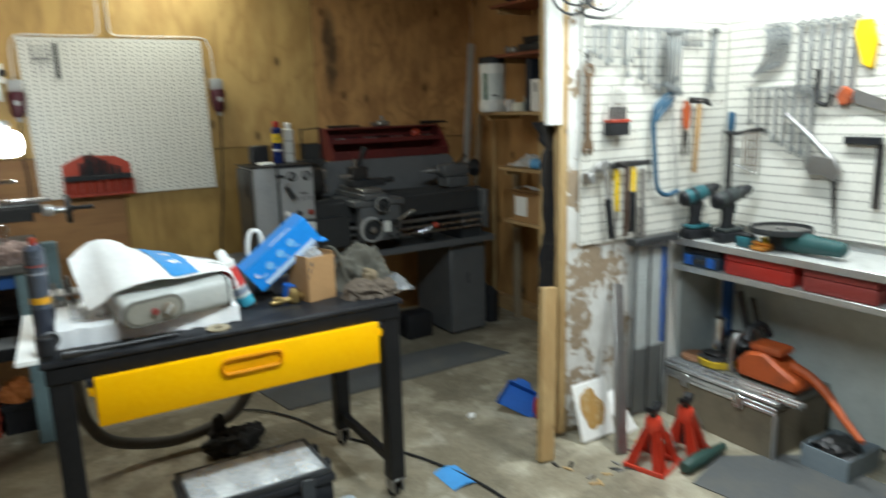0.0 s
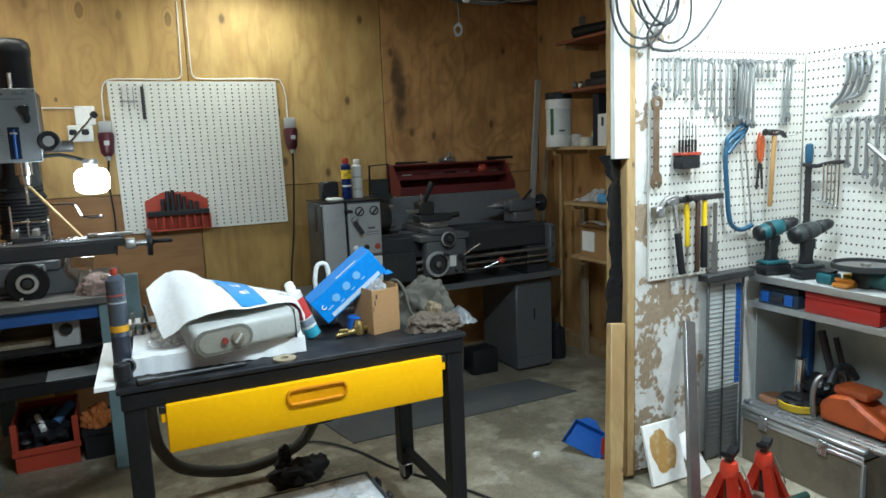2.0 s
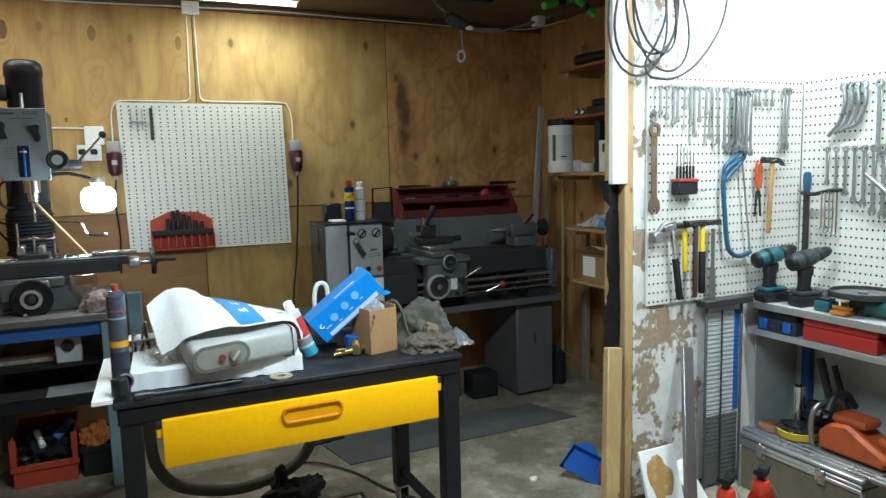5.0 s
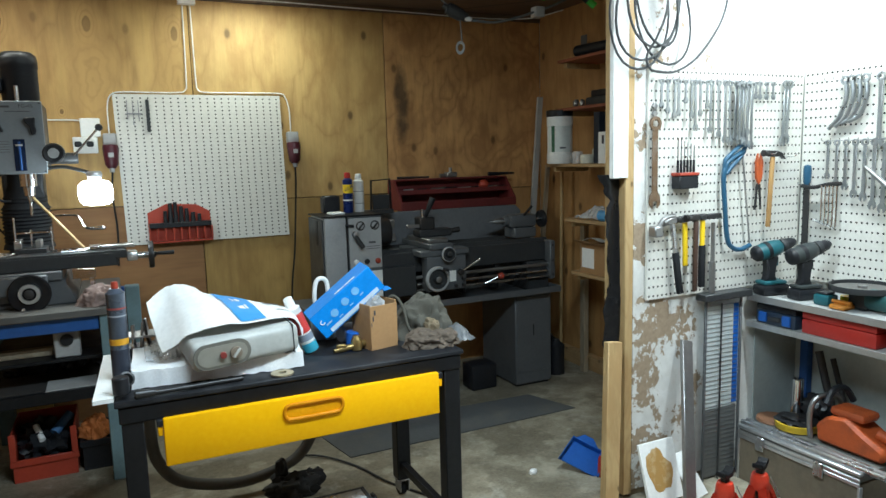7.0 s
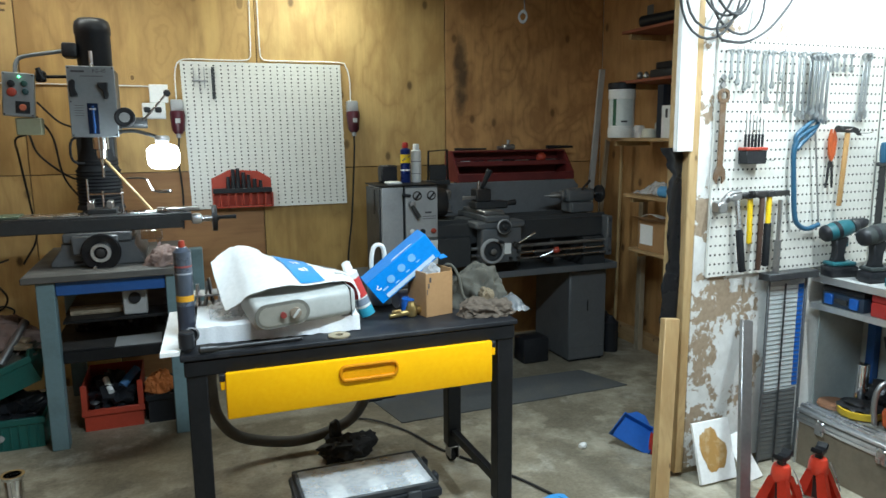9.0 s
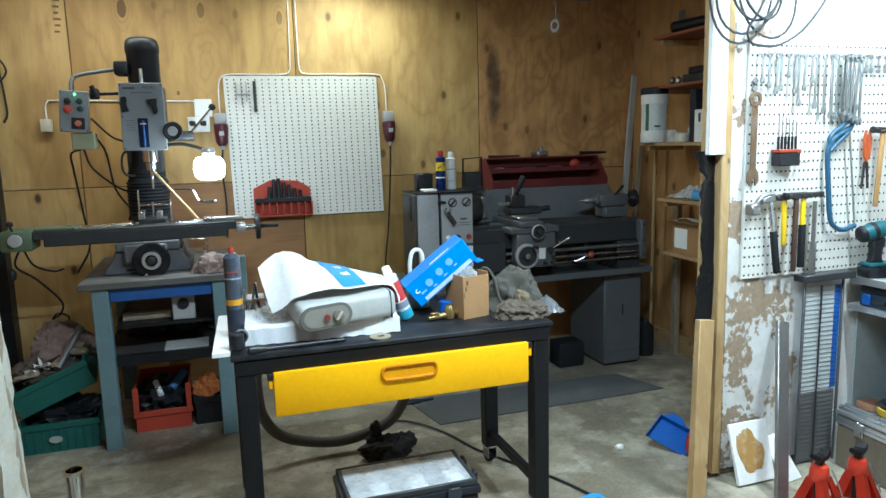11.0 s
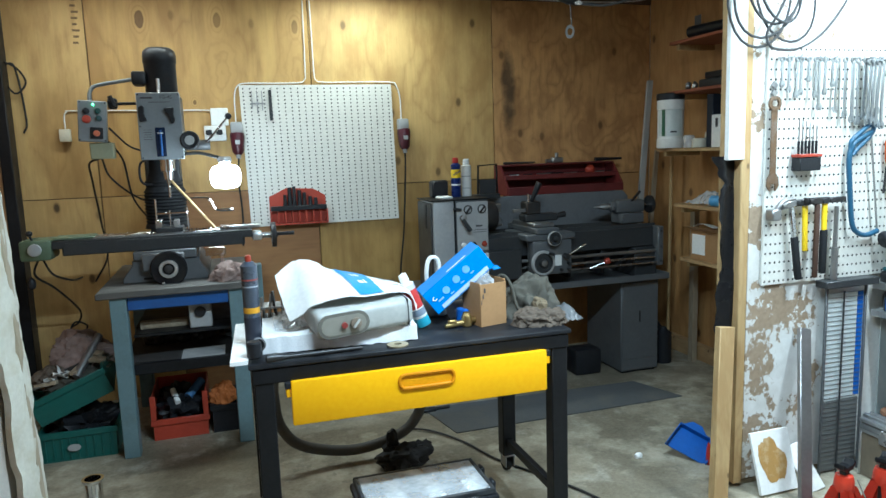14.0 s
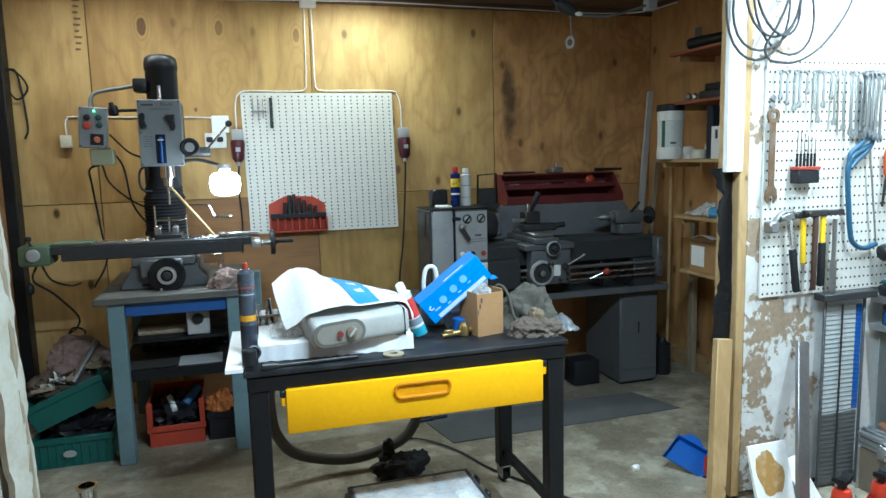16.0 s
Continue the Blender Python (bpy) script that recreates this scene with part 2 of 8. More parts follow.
def wood(name, light, dark, along="z", rings=9.0, fibre=90.0, rough=0.62, knots=0.5, size=1.0, grey=0.0, smudge=None, stretch=0.26, eyes=()):
    """Sawn or peeled wood: contour grain stretched along one axis, fibres and knots; each piece differs."""
    m, nt, bs = nodes_of(name)
    k = {"x": (stretch, 1, 1), "y": (1, stretch, 1), "z": (1, 1, stretch)}[along]
    co = coords(nt, tuple(v * size for v in k), True)
    n = tex(nt, co, 2.6, 2.6, 0.5)
    fray = tex(nt, coords(nt, tuple(v * size * 0.5 if v < 1 else v * size for v in k), True), 22, 3, 0.6)
    n = maths(nt, "ADD", maths(nt, "MULTIPLY", n, rings), maths(nt, "MULTIPLY", fray, 0.32))
    band = maths(nt, "FRACT", n)
    broad = tex(nt, co, 1.3, 3, 0.5)
    fib = tex(nt, coords(nt, {"x": (0.03, 1, 1), "y": (1, 0.03, 1), "z": (1, 1, 0.03)}[along], True), fibre, 3, 0.6)
    def tone(k):
        return tuple(k * a + (1 - k) * b for a, b in zip(light, dark))

    c = ramp(nt, band, [(0.0, tone(0.45)), (0.1, tone(0.75)), (0.35, tone(1.06)), (0.65, tone(1.0)), (0.88, tone(0.62)), (0.97, tone(0.22)), (1.0, tone(0.45))])
    c = mix(nt, maths(nt, "MULTIPLY", ramp(nt, broad, [(0.42, (0, 0, 0)), (0.62, (1, 1, 1))]), 0.45), c, tuple(0.4 * a + 0.6 * b for a, b in zip(light, dark)))
    c = mix(nt, 0.3, c, ramp(nt, fib, [(0.25, tuple(v * 0.6 for v in light)), (0.7, tuple(min(1, v * 1.12) for v in light))]))
    blot = tex(nt, coords(nt, tuple(v * size * 0.9 if v < 1 else v * size for v in k), True), 6.5, 5, 0.62)
    c = mix(nt, maths(nt, "MULTIPLY", ramp(nt, blot, [(0.47, (0, 0, 0)), (0.62, (1, 1, 1))]), 0.75), c, tone(0.22))
    c = mix(nt, maths(nt, "MULTIPLY", ramp(nt, blot, [(0.34, (1, 1, 1)), (0.46, (0, 0, 0))]), 0.6), c, tone(1.2))
    # knots, spread over the face
    sep = nt.nodes.new("ShaderNodeSeparateXYZ")
    nt.links.new(coords(nt, (size, size, size), True), sep.inputs[0])
    flat = nt.nodes.new("ShaderNodeCombineXYZ")
    nt.links.new(maths(nt, "ADD", sep.outputs[0], maths(nt, "MULTIPLY", sep.outputs[1], 0.9)), flat.inputs[0])
    nt.links.new(maths(nt, "MULTIPLY", sep.outputs[2], 0.6), flat.inputs[1])
    vor = nt.nodes.new("ShaderNodeTexVoronoi")
    vor.voronoi_dimensions = "2D"
    vor.inputs["Scale"].default_value = 3.4
    nt.links.new(flat.outputs[0], vor.inputs["Vector"])
    halo = ramp(nt, vor.outputs["Distance"], [(0.05, (1, 1, 1)), (0.20, (0, 0, 0))])
    core = ramp(nt, vor.outputs["Distance"], [(0.035, (1, 1, 1)), (0.075, (0, 0, 0))])
    pick = ramp(nt, vor.outputs["Color"], [(0.46, (0, 0, 0)), (0.5, (1, 1, 1))])
    c = mix(nt, maths(nt, "MULTIPLY", maths(nt, "MULTIPLY", halo, pick), knots * 0.6), c, dark)
    c = mix(nt, maths(nt, "MULTIPLY", maths(nt, "MULTIPLY", core, pick), min(1, knots * 1.3)), c, tuple(v * 0.22 for v in dark))
    dirt = tex(nt, coords(nt, (1, 1, 0.6), True), 2.3, 5, 0.62)
    c = mix(nt, maths(nt, "MULTIPLY", ramp(nt, dirt, [(0.45, (0, 0, 0)), (0.8, (1, 1, 1))]), 0.5 + grey), c, tuple(v * 0.6 for v in dark))
    if eyes:
        # single knots with their rings: centre, half sizes and depth of the core
        wob = tex(nt, coords(nt), 7, 3, 0.5)
        s3 = nt.nodes.new("ShaderNodeSeparateXYZ")
        nt.links.new(coords(nt), s3.inputs[0])
        for cx, cz, w, h, core_depth in eyes:
            dx = maths(nt, "DIVIDE", maths(nt, "SUBTRACT", s3.outputs[0], cx), w)
            dz = maths(nt, "DIVIDE", maths(nt, "SUBTRACT", s3.outputs[2], cz), h)
            d = maths(nt, "SQRT", maths(nt, "ADD", maths(nt, "MULTIPLY", dx, dx), maths(nt, "MULTIPLY", dz, dz)))
            d = maths(nt, "ADD", d, maths(nt, "MULTIPLY", maths(nt, "SUBTRACT", wob, 0.5), 1.6 if core_depth else 2.6))
            near = ramp(nt, maths(nt, "MULTIPLY", d, 0.25), [(0.25, (1, 1, 1)), (0.8, (0, 0, 0))])
            rings_of = ramp(nt, maths(nt, "FRACT", maths(nt, "MULTIPLY", d, 1.3)), [(0.0, (0.9, 0.9, 0.9)), (0.25, (0.1, 0.1, 0.1)), (0.75, (0.15, 0.15, 0.15)), (1.0, (0.9, 0.9, 0.9))])
            c = mix(nt, maths(nt, "MULTIPLY", near, 0.75), c, tone(0.85))
            c = mix(nt, maths(nt, "MULTIPLY", maths(nt, "MULTIPLY", near, rings_of), 0.8 if core_depth else 0.4), c, tone(0.0))
            c = mix(nt, maths(nt, "MULTIPLY", ramp(nt, d, [(0.85, (1, 1, 1)), (1.25, (0, 0, 0))]), core_depth), c, tuple(v * 0.45 for v in dark))
    if smudge:
        # one sooty mark: centre and half sizes on the sheet
        wob = tex(nt, coords(nt), 9, 4, 0.6)
        s2 = nt.nodes.new("ShaderNodeSeparateXYZ")
        nt.links.new(coords(nt), s2.inputs[0])
        dx = maths(nt, "DIVIDE", maths(nt, "SUBTRACT", s2.outputs[0], smudge[0]), smudge[2])
        dz = maths(nt, "DIVIDE", maths(nt, "SUBTRACT", s2.outputs[2], smudge[1]), smudge[3])
        d = maths(nt, "ADD", maths(nt, "MULTIPLY", dx, dx), maths(nt, "MULTIPLY", dz, dz))
        d = maths(nt, "ADD", d, maths(nt, "MULTIPLY", maths(nt, "SUBTRACT", wob, 0.5), 2.2))
        c = mix(nt, maths(nt, "MULTIPLY", ramp(nt, d, [(0.1, (1, 1, 1)), (1.0, (0, 0, 0))]), 0.75), c, (0.025, 0.02, 0.015))
    nt.links.new(c, bs.inputs["Base Color"])
    bs.inputs["Roughness"].default_value = rough
    bump(nt, bs, fib, 0.15, 0.001)
    return m


def concrete(name):
    m, nt, bs = nodes_of(name)
    co = coords(nt)
    a, b, c = tex(nt, co, 1.1, 6, 0.62), tex(nt, co, 5.5, 6, 0.68), tex(nt, co, 70, 4, 0.7)
    col = ramp(nt, b, [(0.3, (0.15, 0.128, 0.088)), (0.5, (0.34, 0.30, 0.215)), (0.66, (0.54, 0.495, 0.385))])
    col = mix(nt, maths(nt, "MULTIPLY", ramp(nt, a, [(0.47, (0, 0, 0)), (0.58, (1, 1, 1))]), 0.7), col, (0.15, 0.122, 0.075))
    st = ramp(nt, tex(nt, coords(nt, (1, 1.3, 1)), 2.2, 5, 0.6), [(0.505, (0, 0, 0)), (0.545, (1, 1, 1))])
    col = mix(nt, maths(nt, "MULTIPLY", st, 0.65), col, (0.11, 0.088, 0.052))
    drip = ramp(nt, tex(nt, co, 9.0, 4, 0.6), [(0.62, (0, 0, 0)), (0.66, (1, 1, 1))])
    col = mix(nt, maths(nt, "MULTIPLY", drip, 0.45), col, (0.10, 0.085, 0.06))
    wh = ramp(nt, tex(nt, co, 3.7, 5, 0.72), [(0.56, (0, 0, 0)), (0.70, (1, 1, 1))])
    col = mix(nt, maths(nt, "MULTIPLY", wh, 0.6), col, (0.6, 0.57, 0.48))
    col = mix(nt, 0.25, col, ramp(nt, c, [(0.3, (0.13, 0.11, 0.08)), (0.7, (0.5, 0.465, 0.38))]))
    nt.links.new(col, bs.inputs["Base Color"])
    nt.links.new(ramp(nt, a, [(0.4, (0.72,) * 3), (0.62, (0.42,) * 3)]), bs.inputs["Roughness"])
    bump(nt, bs, c, 0.25, 0.003)
    return m


def peeling(name):
    """White paint flaked off brown board, more at places."""
    m, nt, bs = nodes_of(name)
    co = coords(nt)
    a = tex(nt, co, 4.5, 3, 0.55)
    b = tex(nt, coords(nt, (1, 1, 0.8)), 38, 8, 0.7)
    s = maths(nt, "ADD", maths(nt, "MULTIPLY", a, 1.05), maths(nt, "MULTIPLY", b, 0.6))
    sep = nt.nodes.new("ShaderNodeSeparateXYZ")
    nt.links.new(co, sep.inputs[0])
    # the flaking thins out away from the worn corner edge
    s = maths(nt, "SUBTRACT", s, maths(nt, "MULTIPLY", maths(nt, "ABSOLUTE", maths(nt, "SUBTRACT", sep.outputs[0], -0.42)), 0.24))
    off = ramp(nt, s, [(0.872, (0, 0, 0)), (0.88, (1, 1, 1))])
    base = ramp(nt, tex(nt, co, 40, 4, 0.7), [(0.3, (0.26, 0.19, 0.125)), (0.7, (0.37, 0.285, 0.20))])
    paint = ramp(nt, tex(nt, co, 6, 5, 0.7), [(0.35, (0.56, 0.55, 0.52)), (0.65, (0.76, 0.76, 0.74))])
    nt.links.new(mix(nt, off, paint, base), bs.inputs["Base Color"])
    nt.links.new(ramp(nt, off, [(0, (0.5,) * 3), (1, (0.9,) * 3)]), bs.inputs["Roughness"])
    bump(nt, bs, off, 0.5, -0.0015)
    return m


def glowing(name, colour, strength):
    m, nt, bs = nodes_of(name)
    bs.inputs["Base Color"].default_value = (0.9, 0.9, 0.9, 1)
    bs.inputs["Emission Color"].default_value = (*colour, 1)
    bs.inputs["Emission Strength"].default_value = strength
    return m


def clear(name, colour=(0.9, 0.93, 0.95), rough=0.12, alpha=0.35):
    """Thin clear plastic film or lid: mostly see-through, glossy, a little milky."""
    m, nt, bs = nodes_of(name)
    bs.inputs["Base Color"].default_value = (*colour, 1)
    bs.inputs["Roughness"].default_value = rough
    fog = tex(nt, coords(nt), 14, 4, 0.6)
    nt.links.new(ramp(nt, fog, [(0.3, (alpha * 0.6,) * 3), (0.75, (min(1, alpha * 1.6),) * 3)]), bs.inputs["Alpha"])
    return m


PLY_PALE = wood("plywood_pale", (0.60, 0.395, 0.15), (0.36, 0.20, 0.062), "z", 7, 70, knots=0.6, stretch=0.4)
PLY_LEFT = wood("plywood_left", (0.58, 0.39, 0.155), (0.34, 0.195, 0.065), "z", 8, 70, knots=0.9, stretch=0.3)
PLY_KNOT = wood("plywood_knotty", (0.55, 0.35, 0.125), (0.29, 0.15, 0.045), "z", 8, 70, knots=0.3, eyes=[(-0.338, 0.42, 0.024, 0.05, 0.9), (0.092, 0.42, 0.024, 0.05, 0.9), (0.546, 0.394, 0.024, 0.048, 0.9), (-0.068, -0.054, 0.014, 0.02, 0.8), (0.10, 0.13, 0.05, 0.13, 0.0), (0.55, 0.12, 0.05, 0.13, 0.0)])
PLY_BROWN = wood("plywood_brown", (0.52, 0.29, 0.11), (0.32, 0.155, 0.053), "z", 9, 70, knots=0.6, stretch=0.45)
PLY_SOOT = wood("plywood_sooty", (0.62, 0.345, 0.135), (0.29, 0.135, 0.045), "z", 13, 70, knots=0.5, stretch=0.6, smudge=(-0.50, 0.0, 0.06, 0.30))
PLY_RED = wood("plywood_red", (0.32, 0.16, 0.06), (0.21, 0.095, 0.035), "x", 9, 70)
PLY_FLAME = wood("plywood_flame", (0.46, 0.29, 0.09), (0.25, 0.135, 0.036), "z", 15, 60, knots=0.3)
PINE = wood("sawn_pine", (0.52, 0.36, 0.17), (0.37, 0.22, 0.09), "z", 14, 120, knots=0.6, size=2.5)
PINE_GREY = wood("weathered_pine", (0.42, 0.35, 0.25), (0.26, 0.2, 0.13), "z", 12, 120, knots=0.5, size=2.5)
SHELF_WOOD = wood("shelf_board", (0.5, 0.33, 0.16), (0.34, 0.2, 0.09), "y", 12, 120, size=2.5)
SHELF_RED = wood("shelf_red_board", (0.33, 0.1, 0.045), (0.22, 0.06, 0.03), "y", 10, 120, size=2.5)
BENCH_GREY = wood("worn_bench_top", (0.13, 0.125, 0.115), (0.07, 0.064, 0.057), "x", 12, 80, size=2.0)
CEILING_MAT = wood("dark_ceiling_board", (0.165, 0.11, 0.07), (0.10, 0.063, 0.04), "x", 8, 60)
CONCRETE = concrete("concrete_floor")
PEEL = peeling("peeling_white_paint")
WHITE_WALL = stuff("white_wall_paint", (0.78, 0.78, 0.75), 0.6, amount=0.15, worn=(0.5, 0.42, 0.3), patch=3)
WHITE_BOARD = stuff("pegboard_white", (0.64, 0.63, 0.58), 0.5, amount=0.12, patch=2.5, worn=(0.55, 0.52, 0.44))
WHITE_PLASTIC = stuff("white_plastic", (0.76, 0.76, 0.73), 0.4, amount=0.15)
CREAM = stuff("cream_plastic", (0.62, 0.6, 0.5), 0.45, amount=0.2)
HOLE = stuff("peg_hole", (0.028, 0.026, 0.024), 0.9, relief=0)
BLACK_STEEL = stuff("black_painted_steel", (0.005, 0.0055, 0.007), 0.45, worn=(0.02, 0.02, 0.021), amount=0.3, spec=0.25)
BLACK_TOP = stuff("black_table_top", (0.010, 0.011, 0.014), 0.55, worn=(0.06, 0.06, 0.064), amount=0.55, patch=9, spec=0.2)
BLACK_PLASTIC = stuff("black_plastic", (0.014, 0.015, 0.018), 0.42)
BLACK_RUBBER = stuff("black_rubber", (0.009, 0.010, 0.012), 0.75, worn=(0.025, 0.025, 0.026))
BLACK_BAG = stuff("black_plastic_sheet", (0.01, 0.01, 0.011), 0.3, relief=0.4)
YELLOW = stuff("yellow_plastic", (0.96, 0.46, 0.0), 0.5, worn=(0.80, 0.36, 0.0), amount=0.3, patch=4, spec=0.2)
GREY_PAINT = stuff("machine_grey_paint", (0.090, 0.095, 0.100), 0.4, worn=(0.075, 0.08, 0.085), amount=0.5)
GREY_LIGHT = stuff("light_grey_panel", (0.33, 0.335, 0.335), 0.4, worn=(0.23, 0.232, 0.23), amount=0.3)
MILL_GREY = stuff("mill_grey_panel", (0.20, 0.22, 0.235), 0.42, worn=(0.14, 0.15, 0.16), amount=0.3)
GREY_DARK = stuff("oily_dark_grey", (0.034, 0.036, 0.038), 0.4, worn=(0.03, 0.03, 0.032), amount=0.5)
GREY_GREEN = stuff("grey_green_paint", (0.12, 0.19, 0.21), 0.5, worn=(0.07, 0.09, 0.09), amount=0.4)
IRON = stuff("dark_iron", (0.05, 0.05, 0.052), 0.45, 0.7, worn=(0.1, 0.07, 0.05), amount=0.4)
STEEL = stuff("bright_steel", (0.55, 0.56, 0.58), 0.28, 1.0, worn=(0.3, 0.29, 0.28), amount=0.35)
STEEL_DULL = stuff("dull_steel", (0.32, 0.32, 0.32), 0.42, 0.9, worn=(0.2, 0.17, 0.14), amount=0.4)
TOOL_STEEL = stuff("tool_steel", (0.34, 0.36, 0.37), 0.36, 0.85, worn=(0.2, 0.19, 0.18), amount=0.5, patch=14)
ALU = stuff("aluminium", (0.62, 0.63, 0.64), 0.38, 0.9, worn=(0.4, 0.4, 0.4), amount=0.3)
CHROME = stuff("chrome", (0.75, 0.76, 0.78), 0.12, 1.0, amount=0.1, relief=0)
RED_PAINT = stuff("red_paint", (0.42, 0.025, 0.018), 0.42, worn=(0.2, 0.02, 0.015), amount=0.4)
RED_BOX = stuff("dark_red_enamel", (0.14, 0.017, 0.016), 0.5, worn=(0.05, 0.01, 0.01), amount=0.5)
RED_PLASTIC = stuff("red_plastic", (0.36, 0.042, 0.02), 0.45)
JACK_RED = stuff("jack_red_enamel", (0.6, 0.045, 0.02), 0.35, worn=(0.3, 0.03, 0.02))
MAROON = stuff("maroon_plastic", (0.06, 0.006, 0.014), 0.4)
ORANGE = stuff("orange_plastic", (0.42, 0.075, 0.015), 0.55, worn=(0.12, 0.035, 0.018), amount=0.75, patch=11)
BLUE_STEEL = stuff("blue_painted_steel", (0.012, 0.075, 0.26), 0.45, worn=(0.02, 0.04, 0.1), amount=0.4)
BLUE_CARTON = stuff("blue_carton", (0.001, 0.225, 0.68), 0.5, worn=(0.002, 0.17, 0.55), amount=0.3, spec=0.3)
BLUE_PLASTIC = stuff("blue_plastic", (0.01, 0.11, 0.45), 0.38)
BLUE_SAW = stuff("saw_blue_enamel", (0.018, 0.085, 0.155), 0.4)
TEAL = stuff("teal_plastic", (0.010, 0.095, 0.115), 0.45, worn=(0.02, 0.05, 0.055))
GREEN_CRATE = stuff("green_crate_plastic", (0.006, 0.095, 0.08), 0.42, worn=(0.01, 0.06, 0.05), amount=0.4)
GREEN_BRIGHT = stuff("bright_green_plastic", (0.05, 0.42, 0.04), 0.42)
CARDBOARD = stuff("cardboard", (0.36, 0.2, 0.085), 0.8, worn=(0.26, 0.14, 0.06), patch=8)
PAPER = stuff("white_paper", (0.82, 0.82, 0.8), 0.55, amount=0.06)
PRINT_BLUE = stuff("blue_print", (0.008, 0.24, 0.58), 0.5, amount=0.1)
PRINT_DARK = stuff("dark_print", (0.05, 0.05, 0.055), 0.5, amount=0.1)
FOAM = stuff("polystyrene_foam", (0.84, 0.85, 0.86), 0.7, amount=0.15, worn=(0.6, 0.62, 0.64), grain=160, relief=0.8)
HEATER = stuff("grey_heater_shell", (0.44, 0.45, 0.43), 0.4, amount=0.25)
BRASS = stuff("brass", (0.42, 0.3, 0.12), 0.35, 0.9, worn=(0.2, 0.14, 0.07), amount=0.5)
RAG = stuff("oily_rag", (0.075, 0.07, 0.055), 0.9, worn=(0.045, 0.04, 0.035), amount=0.6, patch=14, grain=200, relief=0.6)
RAG_BROWN = stuff("brown_rag", (0.10, 0.075, 0.055), 0.9, worn=(0.045, 0.035, 0.026), amount=0.6, patch=20, grain=200, relief=0.6)
RAG_PINK = stuff("pinkish_rag", (0.24, 0.17, 0.15), 0.9, worn=(0.12, 0.085, 0.07), amount=0.6, patch=16, grain=200, relief=0.6)
HOSE = stuff("grey_rubber_hose", (0.055, 0.052, 0.047), 0.6, worn=(0.13, 0.12, 0.1), amount=0.5)
MAT = stuff("grey_floor_mat", (0.085, 0.09, 0.092), 0.8, worn=(0.15, 0.14, 0.12), amount=0.6, patch=5)
CABLE_GREY = stuff("grey_cable", (0.13, 0.14, 0.145), 0.5)
BULB = glowing("lit_bulb", (0.8, 0.93, 1.0), 38)
TUBE_GLOW = glowing("lit_tube", (1.0, 0.95, 0.85), 14)
LED_GREEN = glowing("green_lamp", (0.1, 1.0, 0.4), 3)
CLEAR = clear("clear_plastic")
CLEAR_LID = clear("clear_lid", (0.75, 0.78, 0.8), 0.2, 0.35)
HANDLE_WOOD = wood("hammer_handle_wood", (0.52, 0.31, 0.12), (0.38, 0.2, 0.07), "z", 10, 120, size=4)
TIN_BLUE = stuff("blue_spray_can", (0.012, 0.03, 0.16), 0.3, metal=0.3)
TIN_SLATE = stuff("slate_spray_can", (0.1, 0.12, 0.16), 0.32, metal=0.4, amount=0.3)
YELLOW_PRINT = stuff("yellow_print", (0.75, 0.5, 0.01), 0.4)
PUR = stuff("dried_foam_edge", (0.50, 0.48, 0.41), 0.85, worn=(0.36, 0.29, 0.17), amount=0.5, patch=12, relief=0.8)
BRICKY = stuff("dark_glass_black", (0.01, 0.01, 0.012), 0.15)


# ---- structure ----
ROOM_L, ROOM_R, FRONT, CEIL = -2.95, 1.22, -6.4, 2.47


def wall(name, label=""):
    ob = new(name)
    ROOT[ob.name] = Vector((0, 0, 0))
    return tagged(ob, label, "wall", kind="structure")


tagged(single("floor", box(ROOM_L - 0.15, ROOM_R + 0.15, FRONT - 0.15, 0.15, -0.15, 0.0), CONCRETE, "stained bare concrete workshop floor", "floor"), kind="structure")
tagged(single("ceiling", box(ROOM_L - 0.15, ROOM_R + 0.15, FRONT - 0.15, 0.15, CEIL, CEIL + 0.12), CEILING_MAT, "dark brown board ceiling of the workshop", "ceiling"), kind="structure")
wall_back = tagged(single("wall_back", box(ROOM_L - 0.15, ROOM_R + 0.15, 0.02, 0.15, 0, CEIL), CEILING_MAT, "back wall clad in plywood sheets", "wall"), kind="structure")
# left wall is out of view; its dark board is chosen to lower the fill
wall_left = tagged(single("wall_left", box(ROOM_L - 0.15, ROOM_L, FRONT, 0.02, 0, CEIL), PLY_RED, "unseen side wall of the workshop, brown to cut bounced light", "wall"), kind="structure")
wall_right = tagged(single("wall_right", box(ROOM_R + 0.012, ROOM_R + 0.15, FRONT, 0.02, 0, CEIL), WHITE_WALL, "white side wall behind the tool bench", "wall"), kind="structure")
# unseen closing wall, kept dark so that it bounces little light back
tagged(single("wall_front", box(ROOM_L - 0.15, ROOM_R + 0.15, FRONT - 0.15, FRONT, 0, CEIL), PLY_RED, "plain unseen wall closing the room, brown to cut bounced light", "wall"), kind="structure")

